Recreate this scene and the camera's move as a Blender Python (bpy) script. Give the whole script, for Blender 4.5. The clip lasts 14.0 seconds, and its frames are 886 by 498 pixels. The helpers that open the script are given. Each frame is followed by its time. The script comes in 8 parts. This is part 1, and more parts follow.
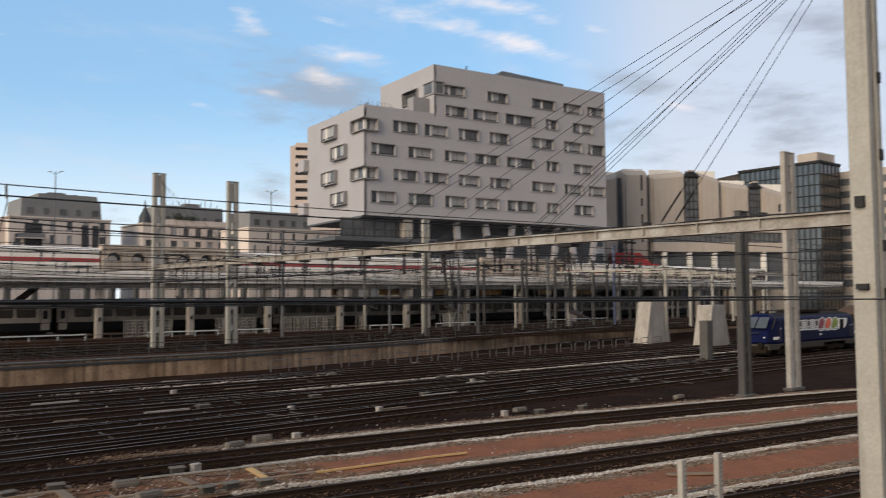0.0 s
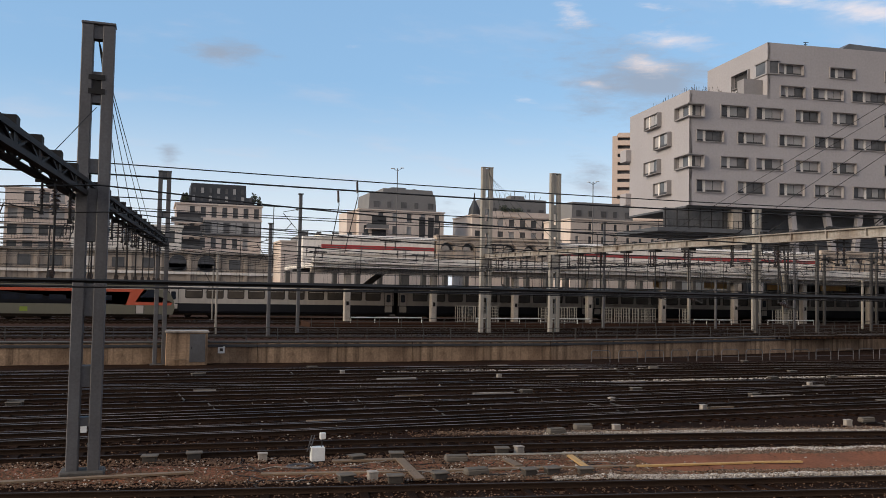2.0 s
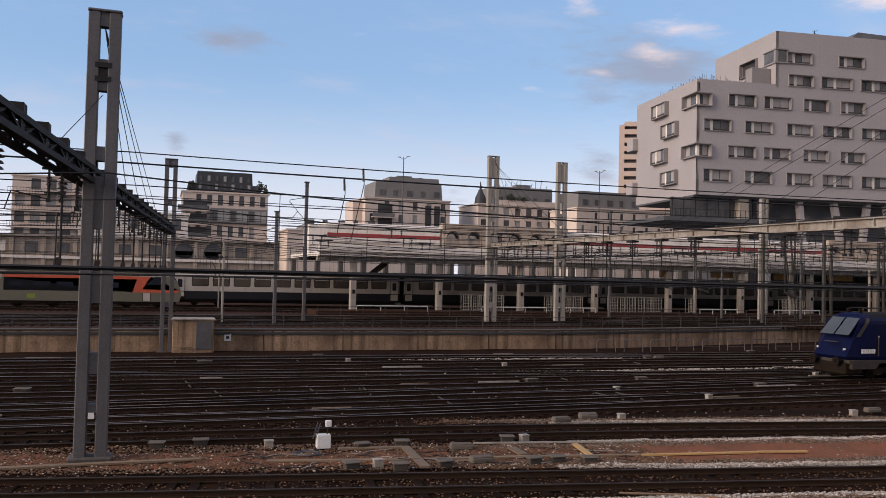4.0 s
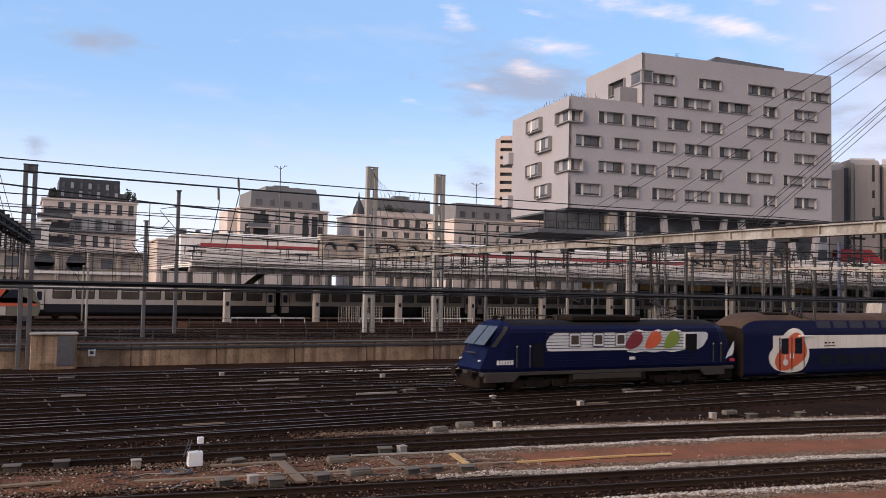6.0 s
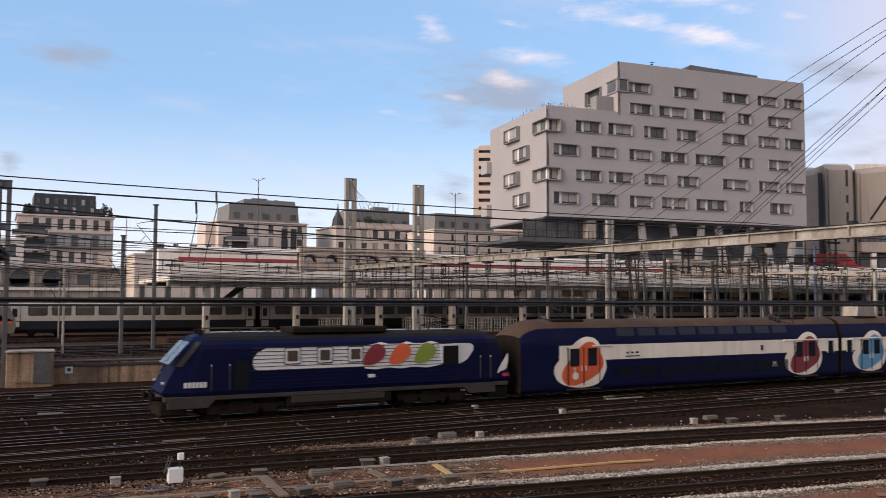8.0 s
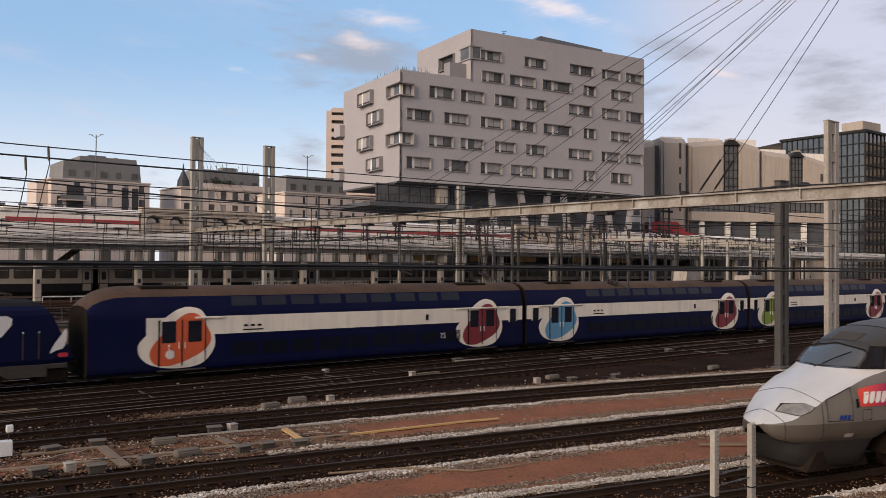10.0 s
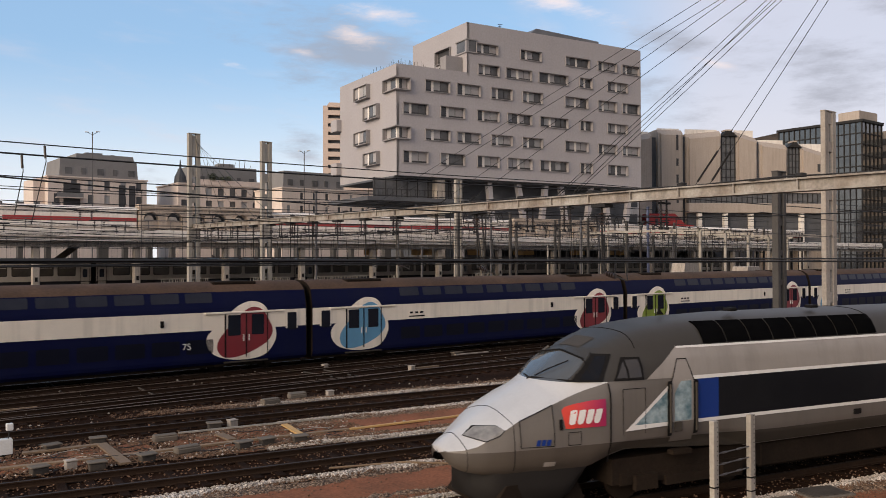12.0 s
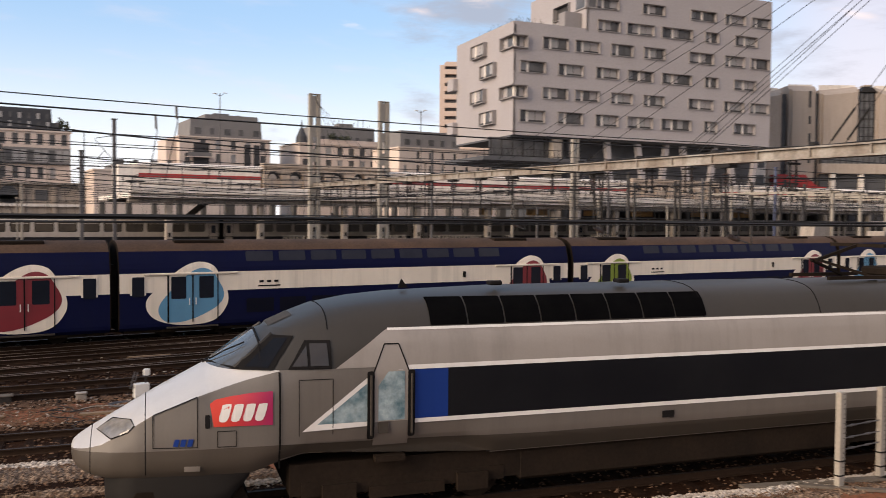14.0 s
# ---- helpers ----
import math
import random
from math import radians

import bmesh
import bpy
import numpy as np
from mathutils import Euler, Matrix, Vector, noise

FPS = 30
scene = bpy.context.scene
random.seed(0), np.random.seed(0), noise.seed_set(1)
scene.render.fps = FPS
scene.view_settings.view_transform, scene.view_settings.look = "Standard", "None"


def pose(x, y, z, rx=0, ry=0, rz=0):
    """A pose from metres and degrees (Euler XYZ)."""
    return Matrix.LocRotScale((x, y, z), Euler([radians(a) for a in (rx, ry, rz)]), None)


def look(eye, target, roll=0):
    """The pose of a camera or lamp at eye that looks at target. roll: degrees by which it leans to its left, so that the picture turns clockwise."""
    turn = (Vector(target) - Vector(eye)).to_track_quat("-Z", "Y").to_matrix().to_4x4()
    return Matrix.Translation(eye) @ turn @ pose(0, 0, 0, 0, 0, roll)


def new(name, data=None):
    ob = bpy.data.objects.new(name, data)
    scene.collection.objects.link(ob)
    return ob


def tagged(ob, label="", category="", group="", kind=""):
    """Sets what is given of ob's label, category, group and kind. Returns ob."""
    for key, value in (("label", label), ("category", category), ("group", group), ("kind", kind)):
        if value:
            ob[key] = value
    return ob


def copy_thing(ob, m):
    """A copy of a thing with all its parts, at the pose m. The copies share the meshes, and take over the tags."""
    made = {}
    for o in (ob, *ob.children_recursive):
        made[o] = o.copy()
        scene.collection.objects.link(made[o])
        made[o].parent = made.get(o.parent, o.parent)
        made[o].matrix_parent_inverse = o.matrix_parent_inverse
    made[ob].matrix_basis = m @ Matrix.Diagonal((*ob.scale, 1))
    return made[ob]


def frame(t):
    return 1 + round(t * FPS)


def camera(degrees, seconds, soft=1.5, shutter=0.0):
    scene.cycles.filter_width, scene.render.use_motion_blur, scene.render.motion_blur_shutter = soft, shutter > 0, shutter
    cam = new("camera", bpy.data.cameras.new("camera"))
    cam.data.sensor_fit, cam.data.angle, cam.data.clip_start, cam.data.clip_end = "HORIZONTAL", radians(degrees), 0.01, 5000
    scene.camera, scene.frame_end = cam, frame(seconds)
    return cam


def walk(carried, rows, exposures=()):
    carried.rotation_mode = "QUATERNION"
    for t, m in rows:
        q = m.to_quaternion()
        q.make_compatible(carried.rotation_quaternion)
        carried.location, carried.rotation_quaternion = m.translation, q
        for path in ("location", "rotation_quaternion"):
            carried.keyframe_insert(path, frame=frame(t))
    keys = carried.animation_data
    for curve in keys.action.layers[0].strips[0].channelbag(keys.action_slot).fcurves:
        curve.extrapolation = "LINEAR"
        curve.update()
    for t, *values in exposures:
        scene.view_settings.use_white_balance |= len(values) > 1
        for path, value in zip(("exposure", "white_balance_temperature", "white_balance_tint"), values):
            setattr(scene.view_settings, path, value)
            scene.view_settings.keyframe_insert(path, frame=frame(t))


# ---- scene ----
cam = camera(55.18, 14.0, 0.8, 0.3)
EYE = (0.0, 0.0, 5.3)
# seconds, yaw, pitch, roll of the hand-held camera, which stands in one spot
TURNS = [
    (0.0, -40.12, 3.32, 0.41),
    (0.5, -33.87, 1.40, 0.04),
    (1.0, -30.70, 1.56, 0.17),
    (1.5, -26.26, 2.39, -2.34),
    (1.8, -23.50, 6.97, -3.67),
    (2.0, -18.70, 2.57, -1.11),
    (2.3, -20.62, 2.84, -0.54),
    (2.5, -19.72, 2.13, -0.12),
    (2.7, -19.43, 1.98, -0.03),
    (4.8, -18.02, 1.57, -2.03),
    (5.0, -20.06, 1.50, -2.14),
    (5.5, -25.13, 1.94, -1.69),
    (6.0, -26.52, 2.72, -1.12),
    (6.5, -26.74, 3.16, -0.86),
    (7.0, -26.62, 3.28, -0.64),
    (7.5, -26.58, 3.62, -0.32),
    (8.0, -27.84, 3.43, -0.18),
    (8.5, -31.70, 2.72, -0.51),
    (9.0, -34.40, 1.33, -0.60),
    (9.2, -35.65, 0.98, -0.57),
    (11.3, -38.70, 1.38, -0.14),
    (11.5, -38.57, 1.25, 0.07),
    (12.0, -37.94, 0.65, 0.17),
    (12.5, -37.11, -0.02, 0.20),
    (13.0, -36.85, -0.40, 0.11),
    (13.5, -35.75, -1.27, -0.00),
    (14.0, -30.19, -2.08, -0.48),
]
# the film's own exposure: it darkens towards the dark yard's left end and opens up again
STOPS = [(0.0, 0.33, 6600, 0), (1.0, 0.22, 6700, 8), (1.5, 0.10, 6750, 11), (2.0, 0.18, 6650, 3), (2.5, 0.42, 6650, 10), (4.8, 0.04, 6800, 12), (5.5, 0.09, 6700, 12), (6.0, 0.44, 6550, 12), (7.0, 0.64, 6550, 10), (7.5, 0.60, 6550, 9), (8.0, 0.38, 6700, 9), (8.6, 0.40, 6800, 9), (9.0, 0.22, 6900, 10), (11.5, 0.30, 7000, 7), (13.0, 0.26, 7100, 7), (14.0, 0.55, 7250, 10)]
walk(cam, [(t, pose(*EYE, 90 + p, r, y)) for t, y, p, r in TURNS], [(t, s - 0.22, k, g) for t, s, k, g in STOPS])

# ---- light: an evening sky with broken cloud, the low sun veiled, from the left along the tracks ----
SUN_FROM = (-0.91, -0.13, 0.38)
sun = new("sun", bpy.data.lights.new("sun", "SUN"))
sun.data.energy, sun.data.angle, sun.data.color = 3.7, radians(40), (1.0, 0.82, 0.67)
sun.matrix_basis = look(SUN_FROM, (0, 0, 0))


def make_sky():
    w = bpy.data.worlds.new("sky")
    w.use_nodes = True
    scene.world = w
    nt = w.node_tree
    N, L = nt.nodes, nt.links
    bg = N["Background"]
    tc = N.new("ShaderNodeTexCoord")
    sky = N.new("ShaderNodeTexSky")
    sky.sky_type, sky.sun_disc = "NISHITA", False
    sky.sun_elevation, sky.sun_rotation = radians(22), math.atan2(SUN_FROM[0], SUN_FROM[1])
    sky.air_density, sky.dust_density, sky.ozone_density = 1.0, 0.6, 1.6
    sep = N.new("ShaderNodeSeparateXYZ")
    L.new(tc.outputs["Generated"], sep.inputs[0])

    def calc(op, a, b=None):
        n = N.new("ShaderNodeMath")
        n.operation = op
        for i, v in enumerate((a, b)):
            if v is None:
                continue
            if isinstance(v, (int, float)):
                n.inputs[i].default_value = v
            else:
                L.new(v, n.inputs[i])
        return n.outputs[0]

    def rng(v, a, b, lo=0.0, hi=1.0):
        n = N.new("ShaderNodeMapRange")
        n.interpolation_type = "SMOOTHSTEP"
        n.inputs["From Min"].default_value, n.inputs["From Max"].default_value = a, b
        n.inputs["To Min"].default_value, n.inputs["To Max"].default_value = lo, hi
        L.new(v, n.inputs["Value"])
        return n.outputs[0]

    def mixed(fac, a, b):
        x = N.new("ShaderNodeMix")
        x.data_type = "RGBA"
        for sock, v in ((0, fac), (6, a), (7, b)):
            if isinstance(v, tuple):
                x.inputs[sock].default_value = (*v, 1)
            elif isinstance(v, (int, float)):
                x.inputs[sock].default_value = v
            else:
                L.new(v, x.inputs[sock])
        return x.outputs[2]
    # clouds lie on a flat layer: the way up is drawn together towards the horizon
    up = calc("ADD", calc("MAXIMUM", sep.outputs["Z"], 0.0), 0.16)
    com = N.new("ShaderNodeCombineXYZ")
    L.new(calc("DIVIDE", sep.outputs["X"], up), com.inputs[0])
    L.new(calc("DIVIDE", sep.outputs["Y"], up), com.inputs[1])

    def cloud(scale, detail, shift, rough=0.55):
        mp = N.new("ShaderNodeMapping")
        mp.inputs["Location"].default_value = shift
        mp.inputs["Rotation"].default_value = (0, 0, radians(-38))
        mp.inputs["Scale"].default_value = (1.0, 1.7, 1)
        L.new(com.outputs[0], mp.inputs["Vector"])
        n = N.new("ShaderNodeTexNoise")
        n.inputs["Scale"].default_value, n.inputs["Detail"].default_value, n.inputs["Roughness"].default_value = scale, detail, rough
        L.new(mp.outputs[0], n.inputs["Vector"])
        return n.outputs["Fac"]
    # single clouds over the yard: the way along it, the height, their half width and half height
    GREY = [(0.640, 0.287, 0.10, 0.045, 1.35), (0.546, 0.157, 0.045, 0.026), (1.94, 0.418, 0.546, 0.139), (1.381, 0.419, 0.178, 0.046), (1.395, 0.285, 0.267, 0.057), (0.341, 0.105, 0.04, 0.017), (2.192, 0.682, 0.435, 0.107), (0.063, 0.267, 0.049, 0.016, 0.3), (0.009, 0.144, 0.013, 0.013)]
    PUFF = [(0.952, 0.485, 0.213, 0.023), (0.975, 0.433, 0.17, 0.018, 0.85), (0.512, 0.367, 0.037, 0.02), (0.664, 0.347, 0.060, 0.016, 0.95), (0.626, 0.311, 0.046, 0.013, 0.9), (0.450, 0.245, 0.026, 0.007, 0.5), (0.546, 0.274, 0.031, 0.009, 0.1), (1.466, 0.39, 0.092, 0.011), (0.634, 0.39, 0.043, 0.01, 0.0), (1.228, 0.496, 0.103, 0.017, 0.1), (0.216, 0.289, 0.036, 0.010, 0.1)]
    ahead = calc("MAXIMUM", sep.outputs["Y"], 0.02)
    u, v = calc("DIVIDE", sep.outputs["X"], ahead), calc("DIVIDE", sep.outputs["Z"], ahead)
    wisp = N.new("ShaderNodeTexNoise")
    wisp.inputs["Scale"].default_value, wisp.inputs["Detail"].default_value, wisp.inputs["Roughness"].default_value = 11.0, 9.0, 0.66
    flat = N.new("ShaderNodeMapping")
    flat.inputs["Scale"].default_value = (0.62, 0.62, 2.4)
    L.new(tc.outputs["Generated"], flat.inputs["Vector"])
    L.new(flat.outputs[0], wisp.inputs["Vector"])
    ragged = calc("MULTIPLY", calc("SUBTRACT", wisp.outputs["Fac"], 0.5), 5.5)

    def field(blobs):
        total = None
        for u0, v0, du, dv, *own in blobs:
            p = calc("DIVIDE", calc("SUBTRACT", u, u0), du)
            q = calc("DIVIDE", calc("SUBTRACT", v, v0), dv)
            d = calc("ADD", calc("MULTIPLY", p, p), calc("MULTIPLY", q, q))
            one = calc("SUBTRACT", own[0] if own else 0.45, calc("POWER", d, 0.5))
            total = one if total is None else calc("MAXIMUM", total, one)
        return rng(calc("ADD", calc("MAXIMUM", total, -1.5), ragged), -0.6, 1.2)
    front = rng(sep.outputs["Y"], 0.1, 0.25)
    # elsewhere broken cloud, closing behind the camera: unseen, added to light the front faces
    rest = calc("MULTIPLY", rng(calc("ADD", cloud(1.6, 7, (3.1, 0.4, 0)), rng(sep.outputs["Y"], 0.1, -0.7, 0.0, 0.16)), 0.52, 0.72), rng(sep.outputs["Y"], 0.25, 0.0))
    thin = calc("MULTIPLY", rng(cloud(2.6, 7, (1.7, 5.2, 0)), 0.50, 0.80), 0.30)
    hazed = mixed(0.50, sky.outputs[0], (3.0, 5.2, 8.9))
    base = mixed(rng(sep.outputs["Z"], 0.0, 0.24, 0.78, 0.0), hazed, (7.4, 7.3, 7.9))
    veil = mixed(calc("MAXIMUM", thin, rng(u, 0.95, 1.5, 0.0, 0.7)), base, (5.5, 5.2, 6.1))
    grey = mixed(calc("MULTIPLY", calc("MULTIPLY", field(GREY), front), 0.74), veil, (2.7, 2.85, 3.6))
    white = mixed(calc("MULTIPLY", calc("MULTIPLY", field(PUFF), front), 0.62), grey, (8.9, 7.2, 6.9))
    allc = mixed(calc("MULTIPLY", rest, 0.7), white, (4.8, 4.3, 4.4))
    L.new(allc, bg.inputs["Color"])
    bg.inputs["Strength"].default_value = 0.13


make_sky()


def part(name, bm, material, parent=None, label="", smooth=False):
    """Links a bmesh (or mesh data) as one mesh object, under parent when given."""
    if isinstance(bm, bmesh.types.BMesh):
        data = bpy.data.meshes.new(name)
        bm.normal_update()
        bm.to_mesh(data)
        bm.free()
        for m in (material if isinstance(material, (list, tuple)) else [material]):
            data.materials.append(m)
        if smooth:
            for p in data.polygons:
                p.use_smooth = True
    else:
        data = bm
    ob = new(name, data)
    if parent is not None:
        ob.parent = parent
    if label:
        ob["label"] = label
    return ob


def thing(name, label, category, group="", kind="", at=None):
    ob = new(name)
    ob.empty_display_size = 0.3
    if at is not None:
        ob.matrix_basis = at
    return tagged(ob, label, category, group, kind)


def box(bm, x0, x1, y0, y1, z0, z1, mi=0):
    vs = [bm.verts.new(c) for c in ((x0, y0, z0), (x1, y0, z0), (x1, y1, z0), (x0, y1, z0),
                                    (x0, y0, z1), (x1, y0, z1), (x1, y1, z1), (x0, y1, z1))]
    for f in ((0, 3, 2, 1), (4, 5, 6, 7), (0, 1, 5, 4), (1, 2, 6, 5), (2, 3, 7, 6), (3, 0, 4, 7)):
        bm.faces.new([vs[i] for i in f]).material_index = mi
    return vs


def boxes(*specs):
    bm = bmesh.new()
    for s in specs:
        box(bm, *s)
    return bm


def bevelled(x0, x1, y0, y1, z0, z1, r=0.02, seg=1):
    bm = boxes((x0, x1, y0, y1, z0, z1))
    bmesh.ops.bevel(bm, geom=bm.edges[:], offset=r, segments=seg, affect="EDGES", profile=0.6)
    return bm


def bar(bm, a, b, w, h=None, n=4, mi=0):
    """A straight bar of n sides from a to b, w across (h: the other way)."""
    a, b = Vector(a), Vector(b)
    h = w if h is None else h
    d = (b - a).normalized()
    up = Vector((0, 0, 1)) if abs(d.z) < 0.95 else Vector((0, 1, 0))
    s = d.cross(up).normalized()
    u = s.cross(d)
    rings = []
    for p in (a, b):
        ring = []
        for i in range(n):
            t = 2 * math.pi * (i + 0.5) / n
            k = math.sqrt(2) if n == 4 else 1.0
            ring.append(bm.verts.new(p + s * (math.cos(t) * w / 2 * k) + u * (math.sin(t) * h / 2 * k)))
        rings.append(ring)
    for i in range(n):
        bm.faces.new((rings[0][i], rings[0][(i + 1) % n], rings[1][(i + 1) % n], rings[1][i])).material_index = mi
    bm.faces.new(rings[0][::-1]).material_index = mi
    bm.faces.new(rings[1]).material_index = mi


def bars(segments, w, h=None, n=4):
    bm = bmesh.new()
    for a, b in segments:
        bar(bm, a, b, w, h, n)
    return bm


def prism(pts, axis, a, b):
    """A closed outline pts in the plane across axis, from a to b along it. axis x: pts are (y, z); y: (x, z); z: (x, y)."""
    bm = bmesh.new()

    def at(p, c):
        return {"x": (c, p[0], p[1]), "y": (p[0], c, p[1]), "z": (p[0], p[1], c)}[axis]
    r0 = [bm.verts.new(at(p, a)) for p in pts]
    r1 = [bm.verts.new(at(p, b)) for p in pts]
    bm.faces.new(r0)
    bm.faces.new(r1[::-1])
    for i in range(len(pts)):
        j = (i + 1) % len(pts)
        bm.faces.new((r0[j], r0[i], r1[i], r1[j]))
    bmesh.ops.recalc_face_normals(bm, faces=bm.faces)
    return bm


def merge(bm, other, m=None):
    """Adds the bmesh other (freed) to bm."""
    if m is not None:
        other.transform(m)
    data = bpy.data.meshes.new("tmp")
    other.to_mesh(data)
    other.free()
    bm.from_mesh(data)
    bpy.data.meshes.remove(data)
    return bm


def tube(pts, r, n=5):
    """A round wire through pts."""
    bm = bmesh.new()
    rings = []
    for i, p in enumerate(pts):
        p = Vector(p)
        d = (Vector(pts[min(i + 1, len(pts) - 1)]) - Vector(pts[max(i - 1, 0)])).normalized()
        up = Vector((0, 0, 1)) if abs(d.z) < 0.9 else Vector((0, 1, 0))
        s = d.cross(up).normalized()
        u = s.cross(d)
        rings.append([bm.verts.new(p + (s * math.cos(2 * math.pi * k / n) + u * math.sin(2 * math.pi * k / n)) * r) for k in range(n)])
    for r0, r1 in zip(rings, rings[1:]):
        for k in range(n):
            bm.faces.new((r0[k], r0[(k + 1) % n], r1[(k + 1) % n], r1[k]))
    bm.faces.new(rings[0][::-1])
    bm.faces.new(rings[-1])
    return bm


def cyl(bm, c, r, h, n=12, axis="z", r2=None):
    """A cylinder (cone) from c, h long along the axis."""
    r2 = r if r2 is None else r2
    rings = []
    for k, rr in ((0, r), (h, r2)):
        ring = []
        for i in range(n):
            t = 2 * math.pi * i / n
            a, b = rr * math.cos(t), rr * math.sin(t)
            o = {"z": (a, b, k), "x": (k, a, b), "y": (b, k, a)}[axis]
            ring.append(bm.verts.new((c[0] + o[0], c[1] + o[1], c[2] + o[2])))
        rings.append(ring)
    for i in range(n):
        j = (i + 1) % n
        bm.faces.new((rings[0][i], rings[0][j], rings[1][j], rings[1][i]))
    bm.faces.new(rings[0][::-1])
    bm.faces.new(rings[1])
    return bm


# ---- materials ----
def surf(name, col, rough=0.75, metal=0.0, col2=None, scale=0.6, fine=9.0, var=0.5, grain=0.25, bump=0.15, spec=0.5, streak=0.0, island=0.0):
    """A surface of two tones: broad stains (scale per metre), grain (fine), relief, streaks down the height, tone piece by piece."""
    m = bpy.data.materials.new(name)
    m.use_nodes = True
    nt = m.node_tree
    b = nt.nodes["Principled BSDF"]
    b.inputs["Roughness"].default_value = rough
    b.inputs["Metallic"].default_value = metal
    b.inputs["Specular IOR Level"].default_value = spec
    col2 = col2 or tuple(c * 0.6 for c in col)
    tc = nt.nodes.new("ShaderNodeTexCoord")

    def tex(sc, detail, vec=None):
        n = nt.nodes.new("ShaderNodeTexNoise")
        n.inputs["Scale"].default_value = sc
        n.inputs["Detail"].default_value = detail
        n.inputs["Roughness"].default_value = 0.6
        nt.links.new(vec or tc.outputs["Object"], n.inputs["Vector"])
        return n

    def ramp(n, lo, hi):
        r = nt.nodes.new("ShaderNodeMapRange")
        r.inputs["From Min"].default_value, r.inputs["From Max"].default_value = lo, hi
        nt.links.new(n, r.inputs["Value"])
        return r.outputs["Result"]

    def mix(kind, fac, a, c):
        x = nt.nodes.new("ShaderNodeMix")
        x.data_type, x.blend_type = "RGBA", kind
        for sock, v in ((0, fac), (6, a), (7, c)):
            if isinstance(v, (int, float)):
                x.inputs[sock].default_value = v
            elif isinstance(v, tuple):
                x.inputs[sock].default_value = (*v, 1)
            else:
                nt.links.new(v, x.inputs[sock])
        return x.outputs[2]

    def times(sock, k):
        q = nt.nodes.new("ShaderNodeMath")
        q.operation = "MULTIPLY"
        nt.links.new(sock, q.inputs[0])
        q.inputs[1].default_value = k
        return q.outputs[0]
    broad = tex(scale, 5)
    out = mix("MIX", times(ramp(broad.outputs["Fac"], 0.35, 0.68), var), col, col2)
    if streak:
        mp = nt.nodes.new("ShaderNodeMapping")
        mp.inputs["Scale"].default_value = (2.2, 2.2, 0.10)
        nt.links.new(tc.outputs["Object"], mp.inputs["Vector"])
        st = tex(1.0, 4, mp.outputs["Vector"])
        out = mix("MIX", times(ramp(st.outputs["Fac"], 0.48, 0.75), streak), out, tuple(c * 0.35 for c in col2))
    if island:
        g = nt.nodes.new("ShaderNodeNewGeometry")
        i = nt.nodes.new("ShaderNodeObjectInfo")
        ad = nt.nodes.new("ShaderNodeMath")
        nt.links.new(g.outputs["Random Per Island"], ad.inputs[0])
        nt.links.new(i.outputs["Random"], ad.inputs[1])
        fr = nt.nodes.new("ShaderNodeMath")
        fr.operation = "FRACT"
        nt.links.new(ad.outputs[0], fr.inputs[0])
        out = mix("MIX", times(fr.outputs[0], island), out, tuple(c * 0.45 for c in col2))
    gr = tex(fine, 6)
    out = mix("MULTIPLY", grain, out, ramp(gr.outputs["Fac"], 0.25, 0.7))
    nt.links.new(out, b.inputs["Base Color"])
    if bump:
        bp = nt.nodes.new("ShaderNodeBump")
        bp.inputs["Strength"].default_value = bump
        bp.inputs["Distance"].default_value = 0.03
        nt.links.new(gr.outputs["Fac"], bp.inputs["Height"])
        nt.links.new(bp.outputs["Normal"], b.inputs["Normal"])
    return m


def glass(name, col, rough=0.08):
    """A dark pane seen from outside, with the sky in its gloss."""
    m = surf(name, col, rough, 0, tuple(c * 0.5 for c in col), 0.35, 3.0, 0.6, 0.1, 0.0, 0.6)
    return m


def lit(name, col, power):
    m = bpy.data.materials.new(name)
    m.use_nodes = True
    b = m.node_tree.nodes["Principled BSDF"]
    b.inputs["Base Color"].default_value = (*col, 1)
    b.inputs["Emission Color"].default_value = (*col, 1)
    b.inputs["Emission Strength"].default_value = power
    return m


